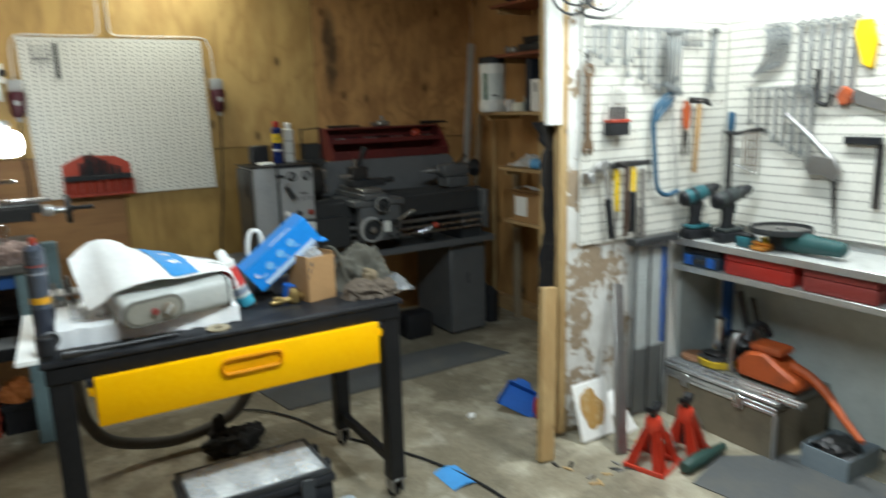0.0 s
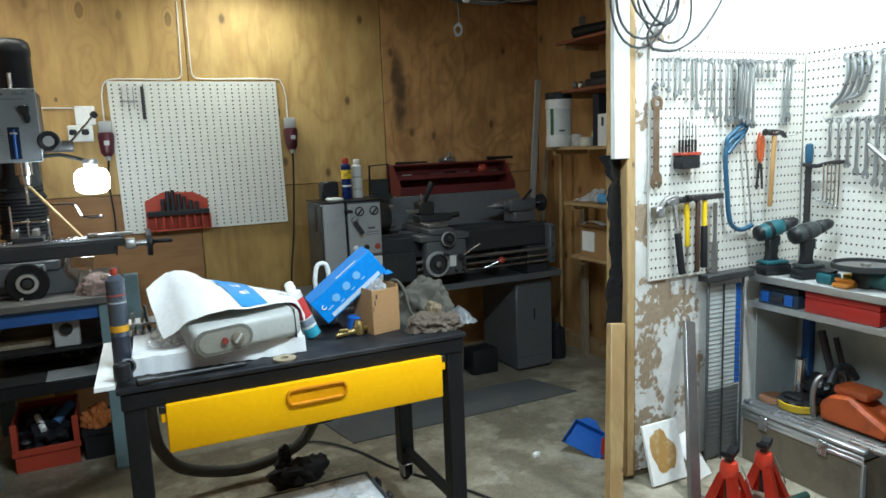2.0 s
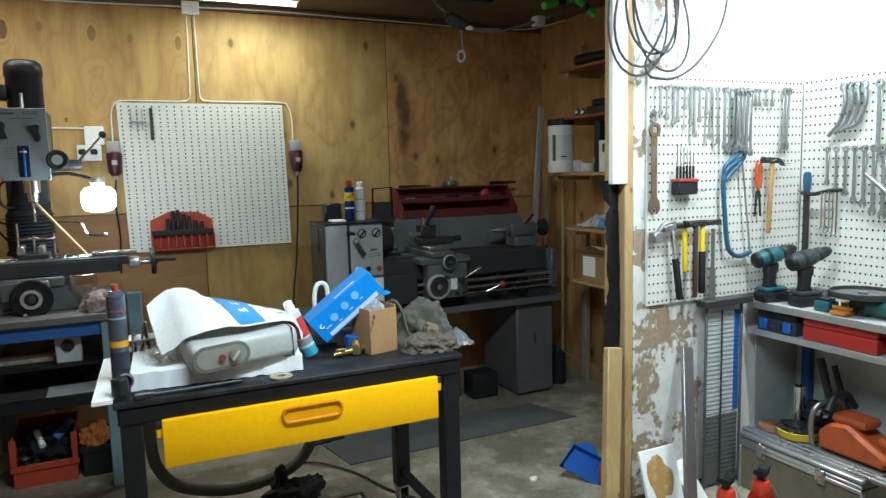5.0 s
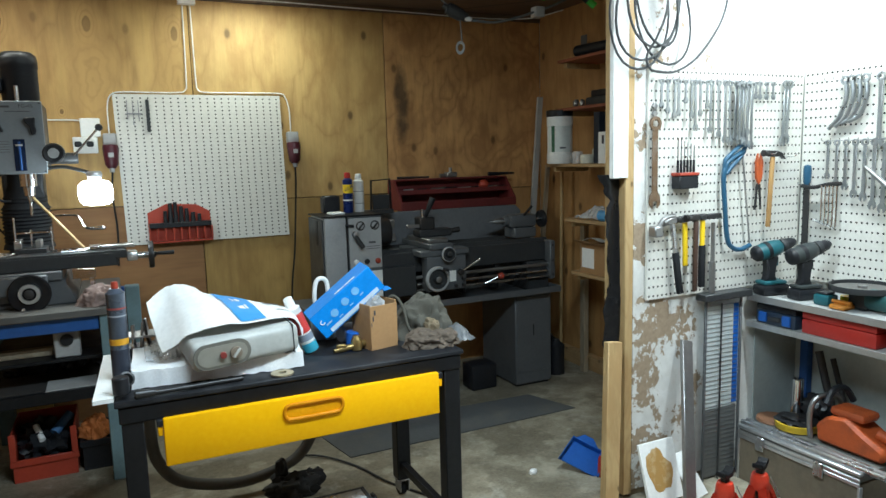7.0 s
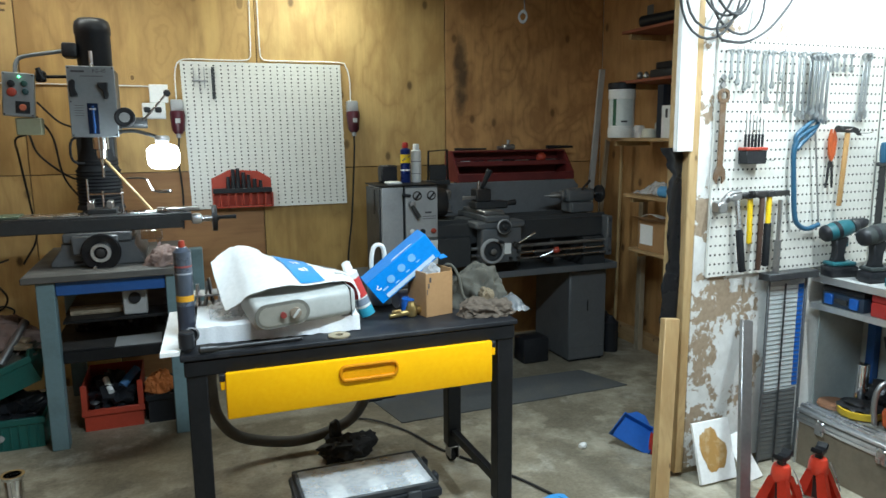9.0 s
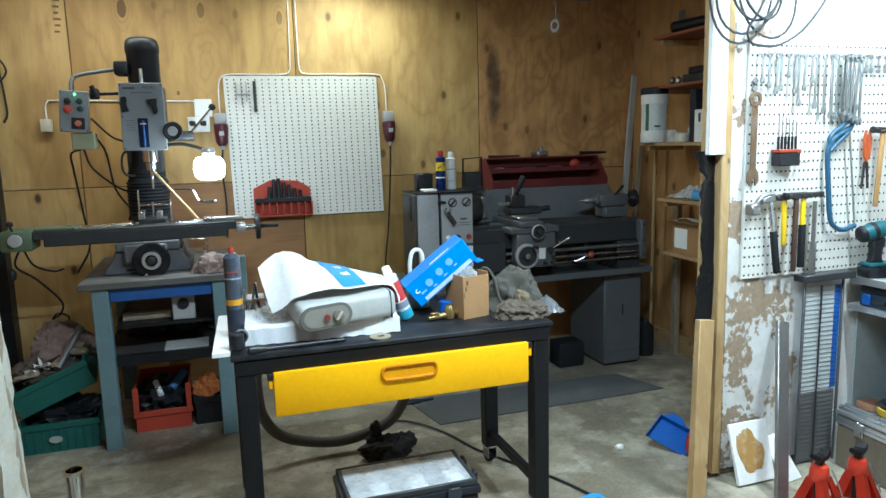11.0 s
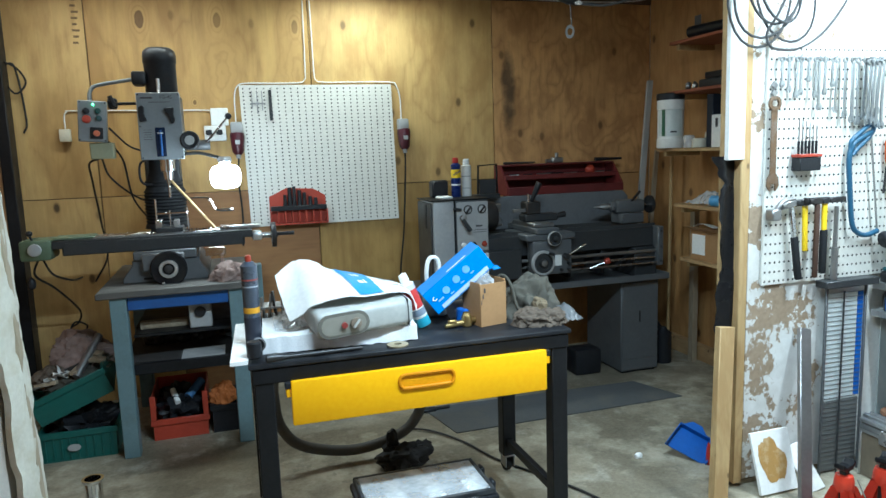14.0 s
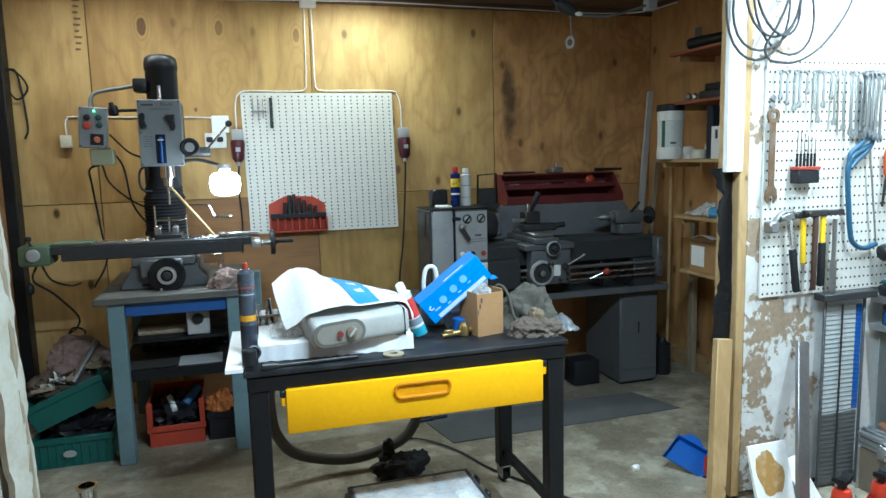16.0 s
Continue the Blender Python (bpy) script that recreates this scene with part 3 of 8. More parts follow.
# plywood sheets of the back wall, each a piece with its own tone
for x0, x1, z0, z1, mat in [
    (-2.93, -2.483, 0.0, 1.238, PLY_LEFT), (-2.477, -2.102, 0.0, 1.238, PLY_PALE), (-2.098, -1.222, 0.0, 1.238, PLY_RED), (-1.217, -0.002, 0.0, 1.238, PLY_FLAME), (0.002, ROOM_R, 0.0, 1.238, PLY_BROWN),
    (-2.93, -2.483, 1.243, 2.428, PLY_LEFT), (-2.477, -1.222, 1.243, 2.428, PLY_KNOT), (-1.217, -0.003, 1.243, 2.428, PLY_PALE), (0.003, ROOM_R, 1.243, 2.428, PLY_SOOT)]:
    sheet = box(x0, x1, 0.0, 0.019, z0, z1, 0.002)
    centre = Vector(((x0 + x1) / 2, 0.0, (z0 + z1) / 2))
    sheet.transform(Matrix.Translation(wall_back.location - centre))
    ob = part("plywood_sheet", sheet, mat, wall_back, soft=False)
    ob.location = centre - wall_back.location
INK = stuff("faded_ink", (0.16, 0.10, 0.045), 0.8)
for i in range(9):
    z = 2.40 - i * 0.034
    ink = box(-2.545 + 0.004 * (i % 2), -2.505 - 0.006 * (i % 3), -0.0012, -0.0004, z - 0.012, z)
    ob = part("stamp_mark", ink, INK, wall_back, soft=False)
ob = part("top_plate", box(ROOM_L, ROOM_R, -0.012, 0.018, 2.430, 2.468, 0.002), CEILING_MAT, wall_back)
# the side wall beside the lathe: boards on studs
for y0, y1, mat in [(-1.16, -0.002, PLY_BROWN), (-2.1, -1.164, PLY_BROWN)]:
    sheet = box(ROOM_R, ROOM_R + 0.011, y0, y1, 0.0, CEIL, 0.002)
    part("plywood_sheet", sheet, mat, wall_right, soft=False)
for y in (-0.86, -1.32, -1.78):
    part("stud", box(ROOM_R - 0.05, ROOM_R - 0.001, y - 0.025, y + 0.025, 0.1, CEIL - 0.001, 0.003), PINE, wall_right)
part("sole_plate", box(ROOM_R - 0.06, ROOM_R - 0.001, -2.05, -0.3, 0.0, 0.1, 0.004), SHELF_WOOD, wall_right)
part("corner_post", box(ROOM_L + 0.001, ROOM_L + 0.06, -0.12, -0.001, 0.0, CEIL - 0.001, 0.004), BLACK_STEEL, wall_left)

SHIFT = Vector((-0.018, 0, 0))
# partition beside the tool bench: stud end, panel with flaking paint
partition = tagged(single("wall_partition", box(0.238, ROOM_R + 0.028, -2.185, -2.1, 0.02, CEIL), WHITE_WALL, "short partition wall with a bare stud end", "wall"), kind="structure")
part("end_stud", box(0.190, 0.235, -2.222, -2.09, 0.02, CEIL - 0.001, 0.004), PINE, partition, "raw pine stud on the wall end")
part("flaking_panel", box(0.237, 0.66, -2.215, -2.187, 0.03, CEIL - 0.001, 0.004), PEEL, partition, "white paint flaking off brown board")
part("upper_panel", box(0.662, ROOM_R + 0.028, -2.212, -2.187, 0.03, CEIL - 0.001, 0.003), WHITE_WALL, partition)
part("end_board", box(0.118, 0.197, -2.232, -2.208, 1.375, CEIL - 0.001, 0.003), WHITE_PLASTIC, partition, "white board along the wall end")
part("floor_strip", box(0.24, 1.2, -2.2, -2.1, 0.0, 0.019), PINE_GREY, partition)

# left door jamb with dried foam
SHIFT = Vector((0.066, 0, 0))
jamb = tagged(single("door_jamb", box(ROOM_L - 0.08, -2.50, -2.32, -2.12, 0.0, CEIL), WHITE_WALL, "white wall end beside the opening", "wall"), kind="structure")


def foam_edge(u, v):
    z = v * (CEIL - 0.002)
    w = 0.008 * noise.fractal(Vector((u * 3, z * 7, 0)), 0.8, 2, 4)
    return Vector((-2.462 - 0.034 * z + 0.022 * math.sin(u * math.pi) + w * 1.2, -2.33 + u * 0.2, z + 0.001))


part("foam_edge", cloth(10, 120, foam_edge, 0.02), PUR, jamb, "rough dried foam on the jamb edge")
part("jamb_strip", prism([(-2.448, 0.0), (-2.425, 0.0), (-2.495, CEIL - 0.001), (-2.518, CEIL - 0.001)], -2.25, -2.21, "y", bevel=0.002), PINE_GREY, jamb, "raw wooden strip")


SHIFT = Vector((0, 0, 0))


# ---- pegboards ----
def pegboard(name, origin, along, width, height, nx, nz, label, hx, r=0.0036, edge=0.02, tilt=0.0):
    """A perforated hardboard: sheet and a field of holes."""
    o = Vector(origin)
    side = Vector(along)
    out = Vector((side.y, -side.x, 0))
    root = thing(name, origin, label, "pegboard")
    b = bmesh.new()
    pts = [o, o + side * width, o + side * width + Vector((tilt, 0, height)), o + Vector((tilt, 0, height))]
    lo, hi = [b.verts.new(p) for p in pts], [b.verts.new(p + out * 0.01) for p in pts]
    b.faces.new(lo[::-1])
    b.faces.new(hi)
    for i in range(4):
        b.faces.new((lo[i], lo[(i + 1) % 4], hi[(i + 1) % 4], hi[i]))
    part("board", b, WHITE_BOARD, root, soft=False)
    verts, faces = [], []
    for i in range(nx):
        for k in range(nz):
            z = edge + (height - 2 * edge) * k / (nz - 1)
            c = o + side * (edge + (width - 2 * edge) * i / (nx - 1)) + Vector((tilt * z / height, 0, z)) + out * 0.0105
            n = len(verts)
            for q in range(6):
                verts.append(c + side * (r * hx * math.cos(q * math.pi / 3)) + Vector((0, 0, r * math.sin(q * math.pi / 3))))
            faces.append(tuple(range(n, n + 6)))
    me = bpy.data.meshes.new("perforation")
    me.from_pydata([v - o for v in verts], [], faces)
    me.materials.append(HOLE)
    holes = new("perforation", me)
    holes.parent = root
    tagged(holes, kind="stuff")
    return root


pegboard("pegboard", (-1.642, -0.012, 1.012), (1, 0, 0), 0.945, 0.868, 23, 37, "white perforated hardboard panel screwed to the plywood wall", 1.0, 0.0052, 0.022, -0.017)
SHIFT = Vector((-0.018, 0, 0))
pegboard("pegboard", (0.300, -2.217, 0.862), (1, 0, 0), 0.905, 0.95, 38, 25, "white perforated tool board hung with hand tools", 1.0, 0.0052, 0.014)
pegboard("pegboard", (ROOM_R, -2.23, 0.87), (0, -1, 0), 1.25, 0.945, 52, 25, "white perforated tool board along the bench wall", 1.0, 0.0052, 0.014)

SHIFT = Vector((0, 0, 0))
# ceiling tube above the wall board
tube_lamp = thing("tube_lamp", (-1.05, -0.36, 2.41), "lit white tube lamp under the ceiling", "lamp")
part("lamp_body", box(-1.23, -0.66, -0.40, -0.32, 2.43, 2.469, 0.006), WHITE_PLASTIC, tube_lamp)
part("tube", cyl((-1.21, -0.36, 2.42), (-0.68, -0.36, 2.42), 0.013), TUBE_GLOW, tube_lamp, "glowing tube")
# out-of-view fixtures; the leftmost is only added to house the wall fill
for x0, y0, dx, dy in ((0.62, -3.05, 0.04, 0.62), (-0.95, -3.2, 0.62, 0.04), (-2.25, -0.62, 0.52, 0.04)):
    fix = thing("tube_lamp", (x0, y0, 2.41), "lit white tube lamp under the ceiling", "lamp")
    part("lamp_body", box(x0 - dx, x0 + dx, y0 - dy, y0 + dy, 2.43, 2.469, 0.006), WHITE_PLASTIC, fix)
    part("tube", box(x0 - dx * 0.97, x0 + dx * 0.97, y0 - dy * 0.97, y0 + dy * 0.97, 2.41, 2.429, 0.006), TUBE_GLOW, fix, "glowing tube")


# ---- steel work table with a yellow drawer ----
TABLE_Z = 0.79
table = thing("work_table", (-1.17, -1.98, 0), "black steel work table on castors with a yellow drawer", "table")
part("tabletop", box(-1.745, -0.600, -2.275, -1.69, 0.772, TABLE_Z, 0.004), BLACK_TOP, table, "scuffed black top")
rail = box(-1.735, -0.61, -2.27, -2.235, 0.72, 0.771, 0.004)
box(-1.735, -0.61, -1.73, -1.695, 0.72, 0.771, 0.004, rail)
box(-1.735, -1.70, -2.234, -1.731, 0.72, 0.771, 0.004, rail)
box(-0.645, -0.61, -2.234, -1.731, 0.72, 0.771, 0.004, rail)
part("apron", rail, BLACK_STEEL, table)
for x, y in ((-1.73, -2.265), (-0.675, -2.265), (-1.73, -1.76), (-0.675, -1.76)):
    leg = part("leg", box(x, x + 0.062, y, y + 0.062, 0.085, 0.772, 0.004), BLACK_STEEL, table)
    cx = x + 0.031
    fork = box(cx - 0.022, cx - 0.017, y - 0.0, y + 0.06, 0.03, 0.085, 0.001)
    box(cx + 0.017, cx + 0.022, y - 0.0, y + 0.06, 0.03, 0.085, 0.001, fork)
    box(cx - 0.03, cx + 0.03, y, y + 0.062, 0.079, 0.085, 0.001, fork)
    castor = part("castor", fork, STEEL_DULL, table)
    part("wheel", cyl((cx - 0.015, y + 0.05, 0.036), (cx + 0.015, y + 0.05, 0.036), 0.036, bevel=0.006), BLACK_RUBBER, castor)
for x in (-1.715, -0.66):
    part("stretcher", box(x, x + 0.03, -2.2, -1.76, 0.13, 0.165, 0.003), BLACK_STEEL, table)
# drawer: front with a raised, rounded grip
drawer = part("drawer", box(-1.60, -0.725, -2.27, -1.8, 0.60, 0.715, 0.004), YELLOW, table)
part("drawer_front", box(-1.617, -0.709, -2.294, -2.2715, 0.576, 0.727, 0.006, seg=2), YELLOW, drawer)
lip = tube([(-1.160, -2.2975, 0.702), (-1.085, -2.2975, 0.702), (-1.068, -2.2975, 0.694), (-1.064, -2.2975, 0.675), (-1.072, -2.2975, 0.660), (-1.09, -2.2975, 0.655), (-1.23, -2.2975, 0.655), (-1.249, -2.2975, 0.660), (-1.257, -2.2975, 0.675), (-1.253, -2.2975, 0.694), (-1.236, -2.2975, 0.702), (-1.160, -2.2975, 0.702)], 0.006, steps=4)
# lip and flat recess plate carry the grip's shade as deeper yellow
part("grip", lip, stuff("grip_rim_shade_yellow", (0.62, 0.23, 0.0), 0.55, spec=0.2), drawer)
part("grip_recess", box(-1.25, -1.07, -2.2952, -2.2942, 0.658, 0.699), stuff("grip_shade_yellow", (0.78, 0.33, 0.0), 0.55, spec=0.2), drawer)
for x in (-1.632, -0.708):
    part("runner", box(x, x + 0.014, -2.285, -2.24, 0.672, 0.70, 0.002), YELLOW, drawer)
    part("runner_cap", box(x - 0.003, x + 0.016, -2.287, -2.24, 0.701, 0.722, 0.002), BLACK_PLASTIC, drawer)


# ---- milling machine on its bench ----
mbench = thing("machine_bench", (-2.02, -0.55, 0), "grey-green steel bench with a worn grey wooden top", "bench")
part("bench_top", prism([(-2.40, 0.803), (-2.40, 0.832), (-2.385, 0.838), (-1.70, 0.838), (-1.70, 0.803)], -0.97, -0.06, "y", bevel=0.004), BENCH_GREY, mbench)
for x, y in ((-2.345, -0.95), (-1.80, -0.95), (-2.345, -0.2), (-1.68, -0.2)):
    part("leg", box(x, x + 0.075, y, y + 0.07, 0.0, 0.803, 0.004), GREY_GREEN, mbench)
part("front_rail", box(-2.268, -1.802, -0.935, -0.90, 0.735, 0.802, 0.003), BLUE_STEEL, mbench, "blue painted rail")
part("back_rail", box(-2.268, -1.682, -0.19, -0.16, 0.735, 0.802, 0.003), BLUE_STEEL, mbench)
part("side_rail", box(-2.335, -2.30, -0.879, -0.201, 0.735, 0.802, 0.003), BLUE_STEEL, mbench)
part("shelf", box(-2.33, -1.64, -0.86, -0.15, 0.43, 0.455, 0.003), stuff("dark_shelf_board", (0.045, 0.042, 0.04), 0.7), mbench, "dark lower shelf")
part("shelf_edge", box(-2.27, -1.80, -0.895, -0.865, 0.40, 0.455, 0.003), BLACK_STEEL, mbench)
part("upper_shelf", box(-2.27, -1.69, -0.70, -0.2, 0.585, 0.60, 0.002), BLACK_STEEL, mbench)

mill = thing("milling_machine", (-2.09, -0.5, 0.838), "grey and black bench milling machine with a long table", "milling machine")
base = prism([(-2.30, 0.839), (-2.30, 0.865), (-2.25, 0.93), (-2.25, 0.955), (-1.93, 0.955), (-1.93, 0.93), (-1.89, 0.865), (-1.89, 0.839)], -0.78, -0.22, "y", bevel=0.006)
part("base", base, GREY_PAINT, mill)
part("base_slot", box(-2.20, -2.01, -0.784, -0.779, 0.855, 0.867), BLACK_STEEL, mill)
sad = box(-2.24, -1.94, -0.80, -0.42, 0.955, 1.0, 0.006)
box(-2.20, -2.0, -0.83, -0.80, 0.90, 0.99, 0.008, sad)
part("saddle", sad, GREY_PAINT, mill)
tb = box(-2.60, -1.66, -0.77, -0.56, 1.035, 1.075, 0.004)
box(-2.56, -1.70, -0.75, -0.58, 0.998, 1.036, 0.004, tb)
for yy in (-0.73, -0.68, -0.63):
    part("slot_rail", box(-2.59, -1.67, yy, yy + 0.035, 1.0752, 1.081, 0.001), STEEL, mill, "bright machined strip")
part("table", tb, GREY_DARK, mill, "long slotted dark table")
part("table_front", box(-2.55, -1.71, -0.774, -0.7705, 1.004, 1.062, 0.001), GREY_DARK, mill)
part("end_bracket", box(-1.66, -1.61, -0.72, -0.62, 1.01, 1.055, 0.01, seg=2), ALU, mill)
hw = part("handwheel", wheel((-1.555, -0.67, 1.03), 0.068, axis=(1, 0, 0), rim=0.007, hub=0.016), IRON, mill)
part("screw_collar", cyl((-1.61, -0.67, 1.03), (-1.55, -0.67, 1.03), 0.016), STEEL, mill)
part("crank_handle", cyl((-1.53, -0.69, 1.035), (-1.44, -0.69, 1.035), 0.009, 0.011, bevel=0.003), BLACK_PLASTIC, hw)
# power feed on the other end
feed = part("power_feed", box(-2.74, -2.60, -0.78, -0.6, 0.985, 1.085, 0.014, seg=2), stuff("green_grey_casting", (0.085, 0.125, 0.075), 0.5), mill, "green-grey power feed box")
part("feed_dial", cyl((-2.67, -0.78, 1.04), (-2.67, -0.80, 1.04), 0.03, bevel=0.004), GREY_LIGHT, feed)
lev = cyl((-2.68, -0.76, 1.08), (-2.69, -0.77, 1.11), 0.005)
spin([(0, 0.004), (0.004, 0.013), (0.014, 0.017), (0.024, 0.013), (0.028, 0.003)], (-2.69, -0.77, 1.105), bm=lev)
part("feed_lever", lev, BLACK_PLASTIC, feed)
part("feed_slide", box(-2.60, -2.42, -0.74, -0.6, 1.076, 1.088, 0.003), stuff("green_grey_cover", (0.12, 0.16, 0.10), 0.5), feed)
# cross feed wheel
cw = part("cross_wheel", spin([(0, 0.03), (0, 0.082), (0.008, 0.088), (0.02, 0.088), (0.026, 0.082), (0.02, 0.056), (0.016, 0.03), (0.03, 0.028)], (-2.075, -0.83, 0.912), (0, -1, 0), 32), BRICKY, mill, "glossy black cross feed wheel")
ring = spin([(0, 0.028), (0, 0.044), (0.006, 0.046), (0.012, 0.044), (0.013, 0.03), (0.004, 0.027)], (-2.075, -0.851, 0.912), (0, -1, 0), 28)
part("dial_ring", ring, ALU, cw)
part("hub", cyl((-2.075, -0.85, 0.912), (-2.075, -0.872, 0.912), 0.02, bevel=0.003), IRON, cw)
part("wheel_grip", cyl((-2.10, -0.855, 0.848), (-2.10, -0.90, 0.848), 0.008, bevel=0.002), CHROME, cw)
# column with a ribbed rubber guard
prof = [(0, 0.118)]
for i in range(14):
    prof += [(0.02 + i * 0.018, 0.112 if i < 11 else 0.10), (0.029 + i * 0.018, 0.103 if i < 11 else 0.093)]
prof += [(0.29, 0.088), (0.32, 0.078), (0.40, 0.075), (0.44, 0.085)]
part("column_guard", spin(prof, (-2.10, -0.36, 1.075), seg=32), BLACK_RUBBER, mill, "ribbed black rubber column guard")
part("column", box(-2.19, -2.01, -0.4, -0.24, 0.955, 1.80, 0.01), GREY_DARK, mill)
# head
part("head_casting", box(-2.172, -1.972, -0.625, -0.31, 1.462, 1.785, 0.008), GREY_DARK, mill)
face = part("front_panel", box(-2.178, -1.968, -0.634, -0.6255, 1.449, 1.788, 0.003), MILL_GREY, mill, "grey printed front panel")
for x, z in ((-2.168, 1.778), (-1.978, 1.778), (-2.168, 1.46), (-1.978, 1.46), (-2.168, 1.62)):
    part("screw", cyl((x, -0.634, z), (x, -0.6365, z), 0.004, seg=8), IRON, face)
part("mark", box(-2.158, -2.10, -0.6355, -0.6342, 1.757, 1.766), PRINT_DARK, face)
words("FG-45", 0.024, (-2.035, -0.6345, 1.764), FACING, PRINT_DARK, "model_lettering", face)
part("caption", box(-2.12, -2.02, -0.6352, -0.6342, 1.738, 1.741), PRINT_DARK, face)
for k in range(5):
    part("caption", box(-2.155, -2.115, -0.6352, -0.6342, 1.60 - k * 0.012, 1.602 - k * 0.012), PRINT_DARK, face)
part("lever_knob", prism([(-2.168, 1.715), (-2.15, 1.725), (-2.14, 1.715), (-2.143, 1.68), (-2.13, 1.645), (-2.165, 1.64), (-2.17, 1.67)], -0.665, -0.6345, "y", bevel=0.004), BLACK_PLASTIC, mill)
part("lever_knob", prism([(-2.045, 1.71), (-1.998, 1.712), (-2.003, 1.675), (-1.998, 1.65), (-2.005, 1.632), (-2.02, 1.63), (-2.025, 1.668), (-2.045, 1.69)], -0.665, -0.6345, "y", bevel=0.004), BLACK_PLASTIC, mill)
part("depth_gauge", box(-2.10, -2.052, -0.637, -0.6342, 1.465, 1.612, 0.002), stuff("blue_black_window", (0.01, 0.02, 0.05), 0.2), face)
part("gauge_rod", cyl((-2.075, -0.64, 1.468), (-2.075, -0.64, 1.60), 0.006), BLUE_STEEL, face)
part("gauge_pointer", box(-2.09, -2.062, -0.646, -0.6375, 1.580, 1.588, 0.001), ALU, face)
kn = part("fine_feed_knob", spin([(0, 0.03), (0, 0.046), (0.012, 0.049), (0.03, 0.047), (0.034, 0.04), (0.03, 0.03), (0.03, 0.004)], (-1.935, -0.66, 1.543), (0, -1, 0), 28), BLACK_PLASTIC, mill)
part("dial_ring", spin([(0, 0.014), (0, 0.024), (0.004, 0.024), (0.004, 0.014)], (-1.935, -0.689, 1.543), (0, -1, 0), 24), GREY_LIGHT, kn)
# motor
part("motor", spin([(0, 0.072), (0.02, 0.08), (0.16, 0.08), (0.165, 0.084), (0.20, 0.084), (0.225, 0.078), (0.24, 0.06), (0.244, 0.0)], (-2.062, -0.48, 1.787), seg=32), BLACK_PLASTIC, mill, "black electric motor")
part("motor_bolt", cyl((-2.07, -0.585, 1.788), (-2.07, -0.585, 1.862), 0.009), STEEL, mill)
tbx = part("terminal_box", box(-2.20, -2.13, -0.55, -0.43, 1.835, 1.905, 0.012, seg=2), BLACK_PLASTIC, mill)
part("conduit", tube([(-2.19, -0.50, 1.868), (-2.25, -0.50, 1.858), (-2.33, -0.5, 1.845), (-2.385, -0.5, 1.83), (-2.405, -0.51, 1.80), (-2.408, -0.52, 1.755)], 0.010, seg=10), CABLE_GREY, mill, "grey flexible conduit")
# control box on an arm
part("control_arm", cyl((-2.18, -0.5, 1.745), (-2.30, -0.5, 1.742), 0.008), BLACK_STEEL, mill)
clampk = box(-2.325, -2.28, -0.53, -0.49, 1.715, 1.77, 0.008)
cyl((-2.29, -0.54, 1.725), (-2.31, -0.54, 1.78), 0.012, bm=clampk)
part("arm_clamp", clampk, BLACK_PLASTIC, mill)
tilt_box = Matrix.Translation((-2.40, -0.53, 1.65)) @ Euler((0, radians(4), radians(6))).to_matrix().to_4x4()
cbox = part("control_box", box(-0.066, 0.066, -0.05, 0.05, -0.10, 0.105, 0.004, m=tilt_box), MILL_GREY, mill, "grey control box with coloured buttons")
for u, v, r, mt, nm in ((0.004, 0.086, 0.006, LED_GREEN, "pilot_lamp"), (-0.028, 0.052, 0.017, BLACK_PLASTIC, "knob"), (0.026, 0.055, 0.015, stuff("dark_green_button", (0.01, 0.06, 0.05), 0.4), "button"), (-0.026, 0.012, 0.021, RED_PLASTIC, "stop_button"), (0.03, 0.018, 0.015, stuff("dark_teal_button", (0.012, 0.05, 0.055), 0.4), "button")):
    part(nm, put(bmesh.new(), cyl((u, -0.05, v), (u, -0.066, v), r, r * 0.92, bevel=0.002), tilt_box), mt, cbox)
part("switch_plate", box(-0.012, 0.048, -0.056, -0.0505, -0.085, -0.028, 0.002, m=tilt_box), BLACK_PLASTIC, cbox)
part("switch_knob", put(bmesh.new(), cyl((0.018, -0.056, -0.057), (0.018, -0.074, -0.057), 0.016, 0.013), tilt_box), stuff("faded_red_knob", (0.45, 0.12, 0.06), 0.5), cbox)
for u in (-0.058, 0.058):
    for v in (-0.092, 0.096):
        part("screw", put(bmesh.new(), cyl((u, -0.05, v), (u, -0.053, v), 0.004, seg=8), tilt_box), IRON, cbox)
part("lower_box", box(-2.425, -2.315, -0.55, -0.46, 1.462, 1.545, 0.005), stuff("olive_cream_box", (0.26, 0.27, 0.18), 0.5), mill, "cream cable box")
# quill, chuck, feed levers
q = spin([(0, 0.006), (0.03, 0.012), (0.035, 0.022), (0.075, 0.026), (0.08, 0.036), (0.14, 0.036)], (-2.06, -0.56, 1.31), seg=24)
part("quill", q, CHROME, mill, "bright chuck and quill")
part("cutter", cyl((-2.06, -0.56, 1.25), (-2.06, -0.56, 1.312), 0.006), CHROME, mill)
part("feed_lever", cyl((-1.86, -0.52, 1.53), (-1.735, -0.50, 1.672), 0.0055), CHROME, mill)
part("lever_ball", spin([(0, 0.004), (0.006, 0.015), (0.018, 0.019), (0.03, 0.015), (0.036, 0.004)], (-1.748, -0.502, 1.657), (0.65, 0.1, 0.74)), BLACK_PLASTIC, mill)
part("feed_hub", cyl((-1.972, -0.5, 1.52), (-1.84, -0.5, 1.52), 0.028, bevel=0.004), GREY_DARK, mill)
